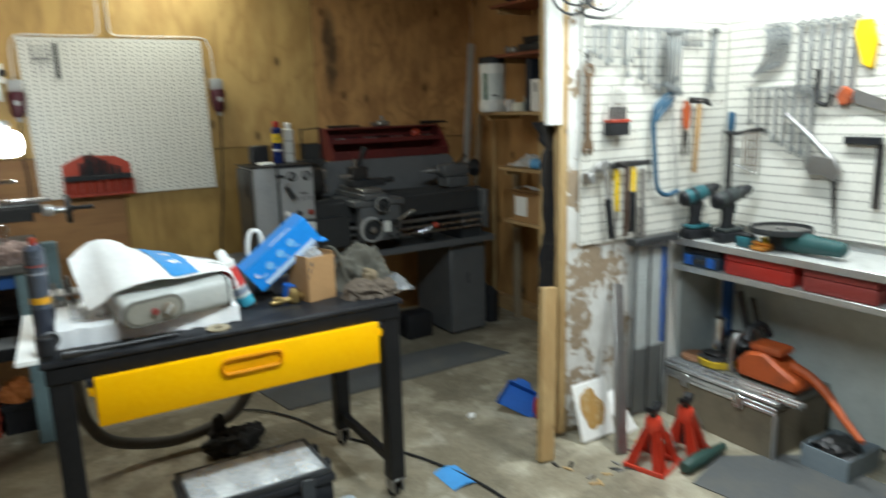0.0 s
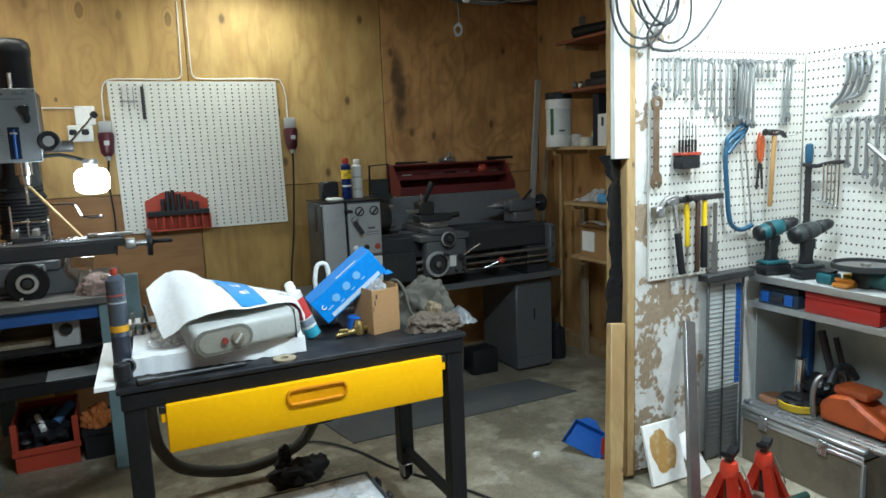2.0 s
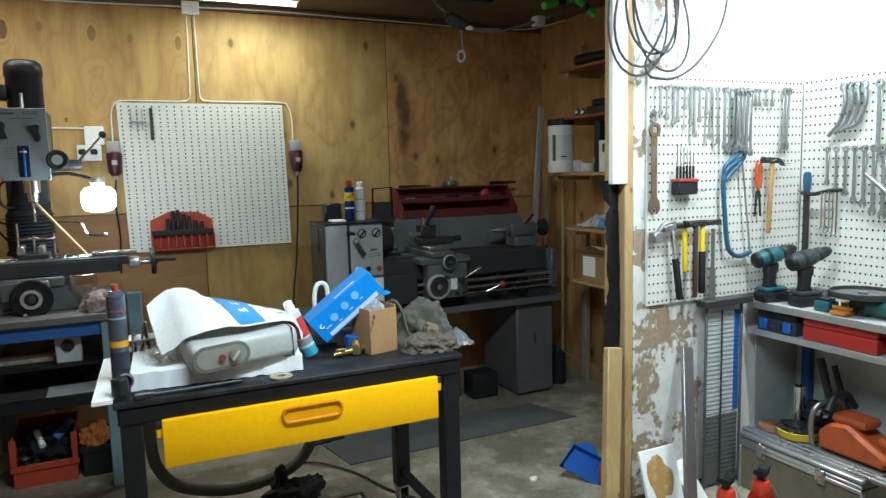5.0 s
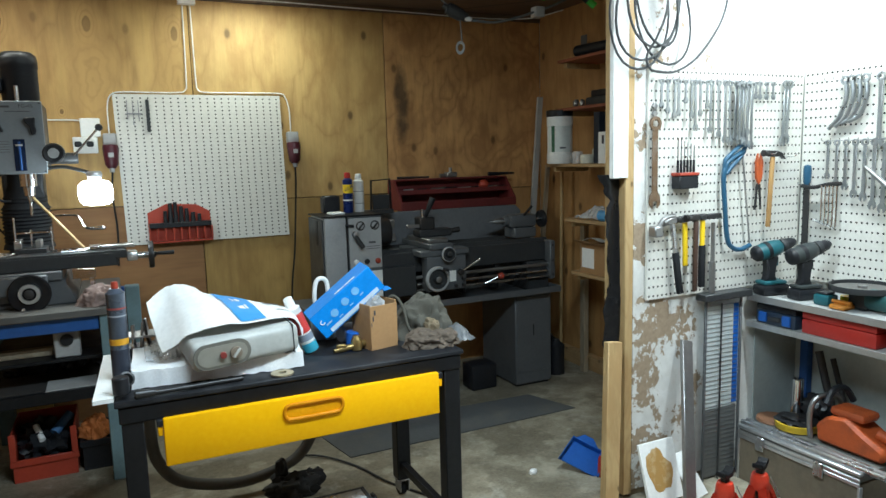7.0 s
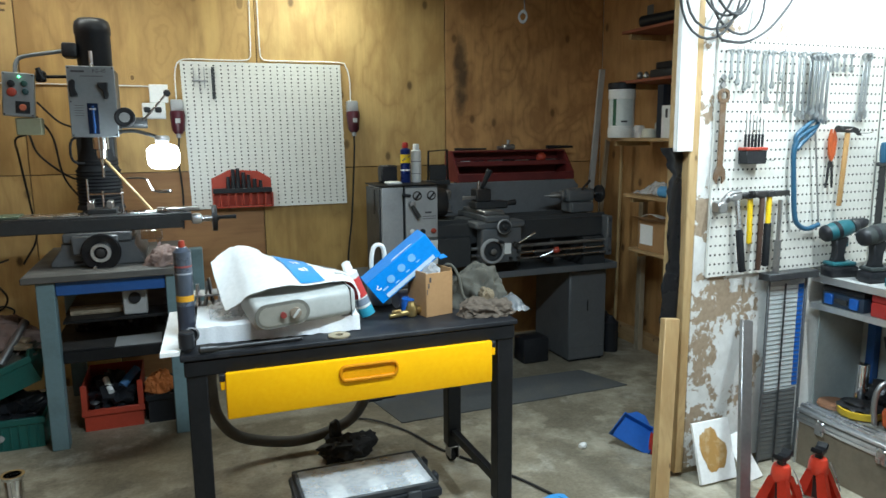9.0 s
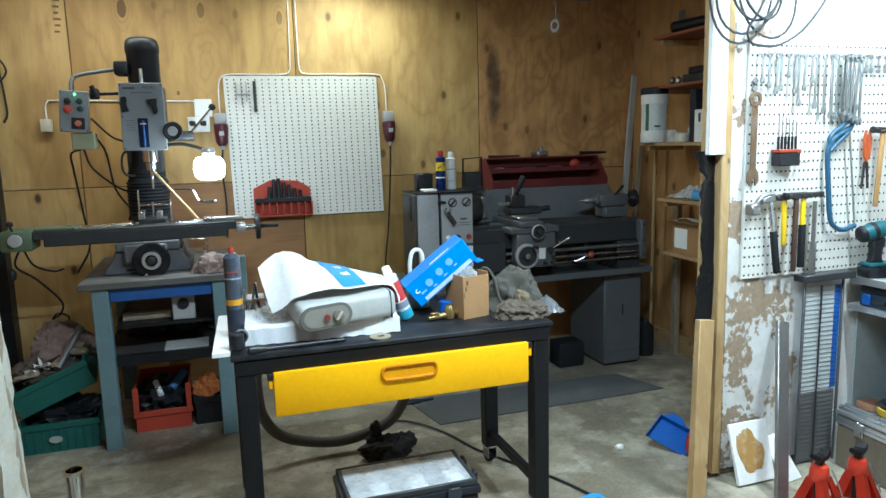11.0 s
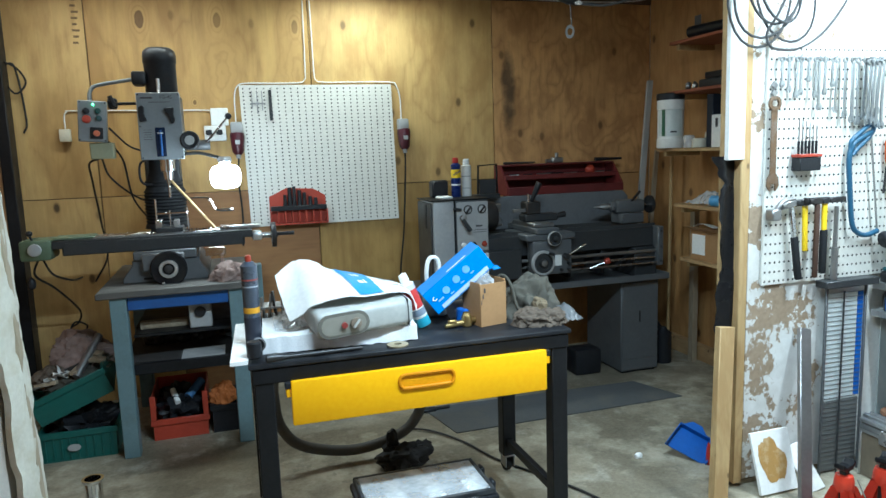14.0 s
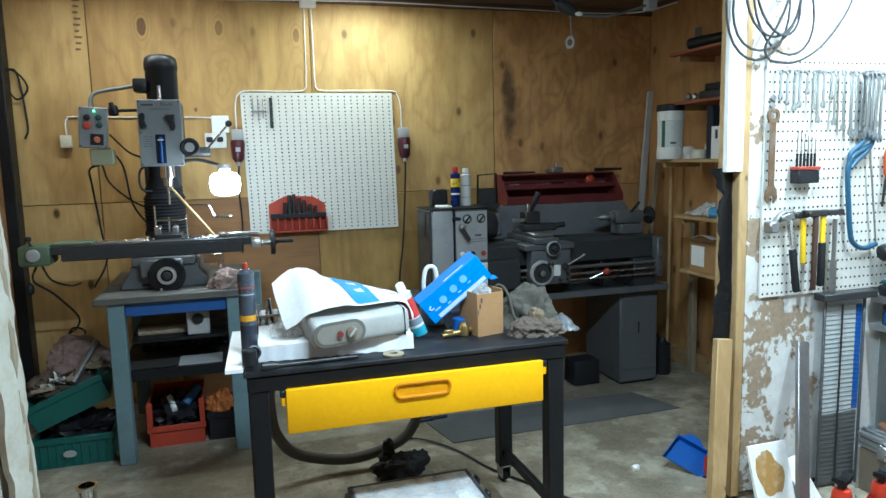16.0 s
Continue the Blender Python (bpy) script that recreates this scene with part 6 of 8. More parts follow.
part("pan", spin([(0, 0.075), (0.006, 0.088), (0.035, 0.092), (0.036, 0.084), (0.012, 0.075)], (0.965, -2.45, 0.251), seg=30), stuff("yellow_enamel", (0.62, 0.42, 0.03), 0.4), tin)
part("filling", put(bmesh.new(), blob((0.965, -2.45, 0.285), (0.075, 0.075, 0.03), 0.5, 4, 6, 3)), IRON, tin)
single("black_bag", blob((1.08, -2.46, 0.32), (0.06, 0.07, 0.07), 0.35, 3, 8, 3), BLACK_BAG, "dark plastic bundle behind the yellow pan", "bundle")
SHIFT = Vector((-0.018, -0.03, 0))
saw = thing("chainsaw", (0.97, -2.68, 0.25), "orange chainsaw lying on the crate", "chainsaw")
part("saw_body", prism([(-2.56, 0.262), (-2.55, 0.33), (-2.60, 0.38), (-2.68, 0.395), (-2.76, 0.35), (-2.84, 0.31), (-2.84, 0.262)], 0.90, 1.04, "x", bevel=0.012), ORANGE, saw)
part("top_cover", box(0.915, 1.025, -2.75, -2.60, 0.385, 0.425, 0.018, seg=2), ORANGE, saw)
part("front_handle", tube([(0.885, -2.545, 0.27), (0.88, -2.54, 0.36), (0.90, -2.545, 0.43), (0.96, -2.56, 0.45), (1.02, -2.57, 0.43), (1.05, -2.57, 0.33)], 0.011, seg=10), STEEL_DULL, saw)
part("rear_handle", tube([(0.97, -2.78, 0.35), (0.965, -2.86, 0.33), (0.95, -2.95, 0.28), (0.90, -3.04, 0.235), (0.85, -3.14, 0.195)], lambda k: 0.024 - 0.012 * k, seg=10), ORANGE, saw)
part("hand_guard", tube([(0.90, -2.60, 0.43), (0.94, -2.60, 0.485), (1.0, -2.61, 0.485), (1.04, -2.62, 0.43)], 0.014, seg=8), BLACK_PLASTIC, saw)
SHIFT = Vector((-0.018, 0, 0))
cylm = spin([(0, 0.026), (0.004, 0.028), (0.1, 0.028), (0.102, 0.025), (0.2, 0.025), (0.204, 0.02)], (1.03, -2.395, 0.2505), seg=22)
single("steel_sleeve", cylm, CHROME, "bright steel sleeve standing on the crate", "sleeve")
single("dark_pipe", cyl((1.10, -2.54, 0.252), (1.10, -2.44, 0.58), 0.017, seg=16), IRON, "dark pipe leaning on the back panel", "pipe")
single("dark_pipe", cyl((1.14, -2.58, 0.252), (1.14, -2.48, 0.55), 0.012, seg=16), IRON, "thin dark pipe leaning on the back panel", "pipe")


# ---- jack stands ----
def jack(x, y, turn, tall):
    root = thing("jack_stand", (x, y, 0), "red steel jack stand with a black saddle", "jack stand", "jack stands")
    m = Matrix.Translation((x, y, 0)) @ rot(0, 0, turn)
    hz = 0.165
    for sx, sy in ((-1, -1), (1, -1), (1, 1), (-1, 1)):
        b = bmesh.new()
        lo = [(sx * 0.085, sy * 0.085), (sx * 0.085, sy * 0.04), (sx * 0.04, sy * 0.085)]
        hi = [(sx * 0.032, sy * 0.032), (sx * 0.032, sy * 0.001), (sx * 0.001, sy * 0.032)]
        for i, j in ((0, 1), (0, 2)):
            q = [b.verts.new((*lo[i], 0.002)), b.verts.new((*lo[j], 0.002)), b.verts.new((*hi[j], hz)), b.verts.new((*hi[i], hz))]
            b.faces.new(q)
        bmesh.ops.solidify(b, geom=b.faces[:], thickness=0.004)
        part("leg", put(bmesh.new(), b, m), JACK_RED, root)
    fr = box(-0.088, 0.088, -0.088, -0.080, 0.0, 0.02, 0.002)
    box(-0.088, 0.088, 0.080, 0.088, 0.0, 0.02, 0.002, fr)
    box(-0.088, -0.080, -0.08, 0.08, 0.0, 0.02, 0.002, fr)
    box(0.080, 0.088, -0.08, 0.08, 0.0, 0.02, 0.002, fr)
    part("foot_frame", put(bmesh.new(), fr, m), JACK_RED, root)
    part("collar", put(bmesh.new(), spin([(0.15, 0.034), (0.155, 0.037), (0.195, 0.034), (0.21, 0.029), (0.215, 0.02)], (0, 0, 0), seg=20), m), JACK_RED, root)
    part("ratchet_post", put(bmesh.new(), box(-0.016, 0.016, -0.012, 0.012, 0.05, tall - 0.02, 0.003), m), IRON, root)
    sad = prism([(-0.045, tall - 0.005), (-0.04, tall + 0.012), (-0.02, tall - 0.004), (0.02, tall - 0.004), (0.04, tall + 0.012), (0.045, tall - 0.005), (0.02, tall - 0.022), (-0.02, tall - 0.022)], -0.02, 0.02, "y", bevel=0.003)
    part("saddle", put(bmesh.new(), sad, m), BLACK_STEEL, root)
    part("pin_chain", put(bmesh.new(), tube([(0.035, -0.03, 0.19), (0.045, -0.055, 0.13), (0.05, -0.07, 0.08)], 0.003), m), STEEL, root)
    return root


jack(0.362, -2.61, 18, 0.252)
jack(0.539, -2.62, 24, 0.252)
tool = spin([(0, 0.02), (0.01, 0.028), (0.12, 0.03), (0.16, 0.024), (0.28, 0.018), (0.29, 0.01)], (0.40, -2.735, 0.031), (1, 0.1, 0))
single("green_power_tool", tool, stuff("dark_green_tool", (0.02, 0.06, 0.05), 0.5), "dark green corded power tool on the floor", "power tool")
bn = thing("grey_bin", (0.93, -3.05, 0), "grey plastic bin with tools on the floor", "bin")
bb = box(0.85, 1.08, -3.13, -2.94, 0.0, 0.006)
for a, b_, c_, d_ in ((0.85, 1.08, -3.13, -3.124), (0.85, 1.08, -2.946, -2.94), (0.85, 0.856, -3.124, -2.946), (1.074, 1.08, -3.124, -2.946)):
    box(a, b_, c_, d_, 0.006, 0.095, 0.001, bb)
part("tub", bb, stuff("blue_grey_tub", (0.2, 0.245, 0.275), 0.5), bn)
part("filling", blob((0.965, -3.035, 0.065), (0.095, 0.075, 0.045), 0.5, 3, 5, 3), IRON, bn)


# ---- things leaning on the partition ----
def plank(name, foot, head, w, t, material, label, category, bevel=0.003):
    """A board from foot to head, its wide face to the front."""
    f, h = Vector(foot), Vector(head)
    d = h - f
    m = Matrix.Translation(f) @ Matrix(((1, 0, 0, 0), (0, 1, 0, 0), (0, 0, 1, 0), (0, 0, 0, 1)))
    ax = d.normalized()
    side = Vector((1, 0, 0))
    side = (side - ax * side.dot(ax)).normalized()
    nrm = ax.cross(side)
    r = Matrix((side, nrm, ax)).transposed().to_4x4()
    b = box(-w / 2, w / 2, -t / 2, t / 2, 0, d.length, bevel, m=Matrix.Translation(f) @ r)
    return single(name, b, material, label, category)


plank("plank", (0.018, -2.345, 0.004), (0.100, -2.262, 0.72), 0.070, 0.035, PINE, "pale sawn pine plank leaning on the wall end", "plank")
plank("plank", (0.105, -2.25, 0.0), (0.118, -2.235, 0.66), 0.028, 0.02, PINE_GREY, "thin grey batten beside the pine plank", "batten")
plank("steel_profile", (0.318, -2.48, 0.004), (0.508, -2.245, 0.665), 0.055, 0.022, STEEL_DULL, "dull grey steel channel leaning on the wall", "channel")
wb = thing("white_board", (0.26, -2.34, 0.0), "white board with a yellow glue stain leaning on the wall", "board")
wm = Matrix.Translation((0.335, -2.295, 0.105)) @ rot(-17, 0, 1)
part("board", box(-0.095, 0.095, -0.008, 0.008, -0.100, 0.150, 0.002, m=wm), PAPER, wb)
st_pts = []
for i in range(40):
    a = 2 * math.pi * i / 40
    k = 1 + 0.35 * noise.noise(Vector((1.6 * math.cos(a), 1.6 * math.sin(a), 4))) + 0.12 * noise.noise(Vector((5 * math.cos(a), 5 * math.sin(a), 2)))
    st_pts.append((0.062 * k * math.cos(a) - 0.012 * math.sin(a), 0.098 * k * math.sin(a)))
part("glue_stain", put(bmesh.new(), prism(st_pts, -0.0095, -0.0082, "y"), wm @ Matrix.Translation((-0.015, 0, 0.03))), stuff("yellow_glue", (0.42, 0.24, 0.075), 0.5, worn=(0.66, 0.52, 0.32), patch=22, amount=0.9), wb)
plank("white_offcut", (0.50, -2.36, 0.002), (0.47, -2.24, 0.16), 0.09, 0.008, PAPER, "white sheet offcut leaning behind the channel", "offcut")

# wire mesh racks standing against the wall
SHIFT = Vector((-0.07, 0, 0))
mesh_rack = thing("wire_rack", (0.76, -2.25, 0), "grey wire shelf racks with a blue edge standing on end", "wire rack")
fr = box(0.655, 0.665, -2.262, -2.25, 0.0, 0.83, 0.002)
box(0.865, 0.875, -2.262, -2.25, 0.0, 0.83, 0.002, fr)
part("side_bar", fr, GREY_PAINT, mesh_rack)
for i in range(40):
    z = 0.02 + i * 0.02
    part("wire", box(0.665, 0.865, -2.2515, -2.2498, z, z + 0.0018), STEEL_DULL if i > 16 else GREY_PAINT, mesh_rack)
for x in (0.745,):
    part("upright", box(x, x + 0.006, -2.264, -2.2586, 0.0, 0.81), GREY_DARK, mesh_rack)
part("blue_edge", box(0.835, 0.866, -2.250, -2.244, 0.34, 0.80, 0.001), BLUE_PLASTIC, mesh_rack)
part("backing", box(0.668, 0.834, -2.2495, -2.2445, 0.33, 0.80, 0.001), stuff("pale_backing", (0.55, 0.6, 0.6), 0.5), mesh_rack)
part("backing", box(0.668, 0.862, -2.2495, -2.2445, 0.01, 0.33, 0.001), stuff("dark_backing", (0.12, 0.125, 0.12), 0.6), mesh_rack)
single("steel_channel", box(0.625, 0.905, -2.29, -2.228, 0.832, 0.862, 0.003), GREY_DARK, "dark steel channel lying over the racks", "channel")


# ---- hand tools on the boards ----
SHIFT = Vector((-0.018, 0, 0))
def spanner(x, y, z_top, length, w, out, material, label, group, both_open=True, lean=0.0):
    """A double-ended spanner hanging on a hook; out: which way the board faces."""
    m = Matrix.Translation((x, y, z_top)) @ (Matrix() if out == "y" else rot(0, 0, -90)) @ rot(0, lean, 0)
    b = box(-w * 0.28, w * 0.28, -0.006, -0.001, -length + w * 0.5, -w * 0.4, 0.001)
    jaw = [(-0.5, -0.2), (-0.55, 0.35), (-0.25, 0.75), (-0.2, 0.2), (0.2, 0.2), (0.25, 0.75), (0.55, 0.35), (0.5, -0.2), (0.25, -0.6), (-0.25, -0.6)]
    prism([(u * w, v * w - length + w * 0.2) for u, v in [(a, -c) for a, c in jaw]], -0.008, 0.0, "y", b)
    spin([(0, w * 0.32), (0, w * 0.56), (0.009, w * 0.56), (0.009, w * 0.32)], (0, 0.0, -w * 0.2), (0, -1, 0), 14, b, True)
    return single("spanner", put(bmesh.new(), b, m), material, label, "spanner", group)


def hook(x, y, z, out, length=0.05):
    m = Matrix.Translation((x, y, z)) @ (Matrix() if out == "y" else rot(0, 0, -90))
    return single("peg_hook", put(bmesh.new(), tube([(0, 0, 0), (0, -length * 0.5, -0.001), (0, -length * 0.9, 0.001), (0, -length, 0.012)], 0.002, steps=3, seg=6), m), CHROME, "thin bright wire hook in the tool board", "hook", "hooks on the tool boards")


YB = -2.2278
random.seed(11)
row = [(0.345, 0.10), (0.375, 0.12), (0.41, 0.14), (0.435, 0.13), (0.47, 0.08), (0.50, 0.14), (0.525, 0.19), (0.55, 0.13), (0.585, 0.10), (0.615, 0.20), (0.65, 0.22), (0.685, 0.24), (0.72, 0.25), (0.755, 0.23), (0.775, 0.25), (0.80, 0.22), (0.83, 0.21), (0.865, 0.06), (0.90, 0.06), (0.935, 0.06), (0.97, 0.06)]
for i, (x, L) in enumerate(row):
    hook(x, YB, 1.765 - 0.002 * (i % 2), "y", 0.055)
    spanner(x, YB - 0.02 - 0.004 * (i % 3), 1.760, L, 0.016 + 0.03 * L, "y", TOOL_STEEL, "bright open-ended spanner hanging on the tool board", "spanners on the tool board", lean=random.uniform(-2, 2))
for i, x in enumerate((0.76, 0.775, 0.79, 0.81)):
    spanner(x, YB - 0.04 - 0.006 * i, 1.750, 0.23 + 0.01 * i, 0.024, "y", TOOL_STEEL, "bright open-ended spanner hanging on the tool board", "spanners on the tool board")
for x, L in ((1.062, 0.26), (1.085, 0.25)):
    hook(x, YB, 1.765, "y", 0.05)
    spanner(x, YB - 0.02, 1.765, L, 0.032, "y", TOOL_STEEL, "large bright combination spanner on the tool board", "spanners on the tool board", lean=3)
big = spanner(0.322, YB - 0.012, 1.60, 0.325, 0.052, "y", stuff("rusty_steel", (0.17, 0.105, 0.06), 0.5, 0.5, worn=(0.33, 0.31, 0.29), amount=0.8, patch=9), "large rusty combination spanner on the tool board", "")
for z in (1.63, 1.66):
    single("steel_square", box(-0.011, 0.011, -0.012, -0.001, -0.011, 0.011, 0.001, m=Matrix.Translation((0.325, YB, z)) @ rot(0, 40, 0)), STEEL_DULL, "small square steel bit on the tool board", "bit", "bits on the tool board")
# driver set in its holder
ds = thing("driver_set", (0.475, YB - 0.03, 1.32), "black and red holder with thin drivers", "driver set")
part("holder", box(0.425, 0.528, YB - 0.05, YB - 0.001, 1.322, 1.375, 0.003), BLACK_PLASTIC, ds)
part("red_band", box(0.422, 0.531, YB - 0.053, YB - 0.001, 1.376, 1.388, 0.002), RED_PLASTIC, ds)
for i in range(6):
    x = 0.433 + i * 0.0175
    d = part("driver", cyl((x, YB - 0.028, 1.389), (x, YB - 0.028, 1.44), 0.0052, seg=10), BLACK_PLASTIC, ds)
    part("blade", cyl((x, YB - 0.028, 1.44), (x, YB - 0.028, 1.53 - 0.006 * i), 0.0024, seg=8), STEEL, d)
hook(0.55, YB, 1.335, "y", 0.07)


# hammers
def hammer(x, z_top, length, handle, head, label, grip=None, grip_len=0.12, claw=True, lean=0.0, y=YB - 0.03, wide=0.10):
    root = thing("hammer", (x, y, z_top - length), label, "hammer", "hammers on the tool board")
    m = Matrix.Translation((x, y, z_top)) @ rot(0, lean, 0)
    part("handle", put(bmesh.new(), box(-0.011, 0.011, -0.007, 0.007, -length, -0.012, 0.005, seg=2), m), handle, root)
    if grip:
        part("grip", put(bmesh.new(), box(-0.0135, 0.0135, -0.0105, 0.0105, -length - 0.002, -length + grip_len, 0.006, seg=2), m), grip, root)
    hd = cyl((-wide * 0.5, 0, 0), (-wide * 0.32, 0, 0), 0.015, 0.013, seg=14)
    box(-wide * 0.32, 0.018, -0.011, 0.011, -0.013, 0.013, 0.003, hd)
    if claw:
        prism([(0.018, 0.013), (wide * 0.4, 0.006), (wide * 0.62, -0.022), (wide * 0.55, -0.02), (wide * 0.35, -0.006), (0.018, -0.012)], -0.010, 0.010, "y", hd)
    else:
        box(0.018, wide * 0.5, -0.011, 0.011, -0.011, 0.011, 0.003, hd)
    part("head", put(bmesh.new(), hd, m), head, root)
    return root


hammer(0.405, 1.192, 0.315, STEEL, STEEL_DULL, "steel claw hammer with a dark rubber grip", BLACK_RUBBER, 0.18, lean=-9)
hammer(0.475, 1.195, 0.20, YELLOW_PRINT, IRON, "small hammer with a yellow handle", None, lean=-2)
hammer(0.518, 1.20, 0.315, stuff("dark_brown_handle", (0.06, 0.03, 0.02), 0.5), IRON, "hammer with a dark brown wooden handle", None, claw=False, y=YB - 0.05)
hammer(0.56, 1.20, 0.30, YELLOW_PRINT, IRON, "hammer with a yellow shaft and black grip", BLACK_RUBBER, 0.18, claw=False, y=YB - 0.045, wide=0.2)
single("steel_bar_tool", put(cyl((0.637, YB - 0.03, 0.863), (0.637, YB - 0.03, 1.17), 0.009, seg=12), cyl((0.637, YB - 0.03, 0.865), (0.637, YB - 0.03, 1.0), 0.014, seg=12)), STEEL_DULL, "dull steel bar with a ribbed grip on the board", "bar")
single("claw_head", put(box(0.30, 0.345, YB - 0.05, YB - 0.005, 1.13, 1.175, 0.005), tube([(0.31, YB - 0.03, 1.14), (0.36, YB - 0.03, 1.20), (0.42, YB - 0.03, 1.212)], 0.01)), STEEL_DULL, "bright curved claw tool on the board", "claw")
hammer(0.973, 1.455, 0.325, HANDLE_WOOD, IRON, "claw hammer with a pale wooden handle", None, lean=3, y=YB - 0.04, wide=0.12)
snip = thing("tin_snips", (0.905, YB - 0.03, 1.22), "shears with orange plastic grips", "shears")
for s in (-1, 1):
    part("grip", put(bmesh.new(), prism([(0, 0), (0.018 * s, 0.03), (0.022 * s, 0.10), (0.010 * s, 0.14), (0.002 * s, 0.10)], -0.012, 0.0, "y", bevel=0.002), Matrix.Translation((0.905, YB - 0.02, 1.32))), ORANGE, snip)
    part("blade", put(bmesh.new(), prism([(0, 0.01), (0.012 * s, 0), (0.022 * s, -0.11), (0.014 * s, -0.11)], -0.008, -0.002, "y"), Matrix.Translation((0.905, YB - 0.02, 1.32))), IRON, snip)
hook(0.94, YB, 1.455, "y", 0.09)
hook(1.06, YB, 1.44, "y", 0.09)
# hacksaw
hs = thing("hacksaw", (0.74, YB - 0.03, 1.04), "blue bow hacksaw hanging on the tool board", "hacksaw")
part("bow", tube([(0.805, YB - 0.03, 1.47), (0.75, YB - 0.03, 1.445), (0.705, YB - 0.03, 1.415), (0.69, YB - 0.03, 1.36), (0.70, YB - 0.03, 1.25), (0.72, YB - 0.03, 1.10), (0.75, YB - 0.03, 1.055), (0.80, YB - 0.03, 1.04), (0.86, YB - 0.03, 1.055)], 0.0105, seg=10), BLUE_SAW, hs)
part("handle", tube([(0.705, YB - 0.03, 1.375), (0.735, YB - 0.03, 1.405), (0.785, YB - 0.03, 1.445), (0.812, YB - 0.03, 1.485), (0.79, YB - 0.03, 1.495), (0.74, YB - 0.03, 1.465), (0.70, YB - 0.03, 1.435), (0.695, YB - 0.03, 1.40)], 0.0095, seg=10), BLUE_SAW, hs)
part("saw_blade", prism([(0.795, 1.45), (0.805, 1.45), (0.862, 1.06), (0.852, 1.06)], YB - 0.031, YB - 0.0295, "y"), STEEL_DULL, hs)

# side wall board: spanners, curved tools, dark file with a blue grip
XB = ROOM_R - 0.0108
for i in range(8):
    y = -2.365 - i * 0.042
    hook(XB, y, 1.765, "x", 0.055)
    hook(XB, y, 1.505, "x", 0.055)
    spanner(XB - 0.02, y - 0.012, 1.50, 0.15 + 0.022 * i + 0.01 * (i % 2), 0.022 + 0.0015 * i, "x", TOOL_STEEL, "bright open-ended spanner hanging on the tool board", "spanners on the tool board")
for i in range(4):
    y = -2.45 - i * 0.03
    b = tube([(XB - 0.03, y, 1.755), (XB - 0.03, y - 0.005, 1.69), (XB - 0.03, y + 0.02, 1.61), (XB - 0.03, y + 0.07, 1.555 + 0.01 * i)], 0.009, seg=8)
    spin([(0, 0.012), (0, 0.02), (0.008, 0.02), (0.008, 0.012)], (XB - 0.03, y, 1.758), (-1, 0, 0), 12, b, True)
    single("curved_spanner", b, TOOL_STEEL, "bright half-moon ring spanner on the tool board", "spanner", "curved spanners")
for i in range(6):
    y = -2.60 - i * 0.045
    spanner(XB - 0.02, y, 1.765, 0.28 + 0.01 * (i % 3), 0.034, "x", TOOL_STEEL, "large bright combination spanner on the tool board", "spanners on the tool board")
fl = thing("flat_file", (XB - 0.03, -2.285, 1.03), "dark flat bar with a blue plastic grip", "file")
part("bar", box(XB - 0.035, XB - 0.027, -2.30, -2.27, 1.02, 1.32, 0.001), IRON, fl)
part("grip", spin([(0, 0.012), (0.01, 0.016), (0.06, 0.018), (0.085, 0.015), (0.09, 0.008)], (XB - 0.03, -2.285, 1.31), seg=14), BLUE_SAW, fl)
hook(XB, -2.26, 1.31, "x", 0.06)
al = tube([(XB - 0.045, -2.27, 1.305), (XB - 0.045, -2.33, 1.30), (XB - 0.045, -2.40, 1.315), (XB - 0.045, -2.46, 1.32)], 0.009)
single("rail", al, IRON, "dark tool rail on the board", "rail")
for i in range(5):
    y = -2.375 - i * 0.018
    single("hex_key", tube([(XB - 0.05, y, 1.31), (XB - 0.05, y, 1.25), (XB - 0.05, y, 1.16 - 0.006 * i), (XB - 0.05, y + 0.012, 1.15 - 0.006 * i), (XB - 0.05, y + 0.035, 1.155 - 0.006 * i)], 0.005, steps=3), CHROME, "bright bent hex key on the board", "hex key", "hex keys")
wr = thing("pipe_wrench", (XB - 0.03, -2.78, 0.89), "dull pipe wrench hanging slantwise on the board", "wrench")
part("bar", tube([(XB - 0.03, -2.555, 1.39), (XB - 0.03, -2.66, 1.305), (XB - 0.03, -2.79, 1.19)], lambda k: 0.008 + 0.006 * k, seg=10), STEEL_DULL, wr)
part("jaw", prism([(-2.66, 1.165), (-2.70, 1.215), (-2.79, 1.21), (-2.825, 1.15), (-2.80, 1.11), (-2.74, 1.14), (-2.69, 1.13)], XB - 0.045, XB - 0.018, "x", bevel=0.004), STEEL_DULL, wr)
part("tail", tube([(XB - 0.03, -2.79, 1.14), (XB - 0.03, -2.80, 1.02), (XB - 0.03, -2.815, 0.895)], lambda k: 0.013 - 0.008 * k, seg=10), IRON, wr)
sq = thing("try_square", (XB - 0.02, -2.89, 1.01), "black carpenter's square hanging on the board", "square")
part("stock", box(XB - 0.03, XB - 0.008, -2.965, -2.815, 1.268, 1.298, 0.003), BLACK_PLASTIC, sq)
part("blade", box(XB - 0.022, XB - 0.019, -2.975, -2.945, 1.015, 1.268, 0.0005), IRON, sq)
hsaw = thing("hand_saw", (XB - 0.02, -2.9, 1.40), "hand saw with an orange grip on the board", "saw")
part("grip", prism([(-2.80, 1.50), (-2.77, 1.46), (-2.79, 1.42), (-2.83, 1.43), (-2.84, 1.48)], XB - 0.035, XB - 0.010, "x", bevel=0.004), ORANGE, hsaw)
part("blade", prism([(-2.83, 1.49), (-2.84, 1.43), (-3.18, 1.34), (-3.18, 1.36)], XB - 0.023, XB - 0.021, "x"), STEEL_DULL, hsaw)
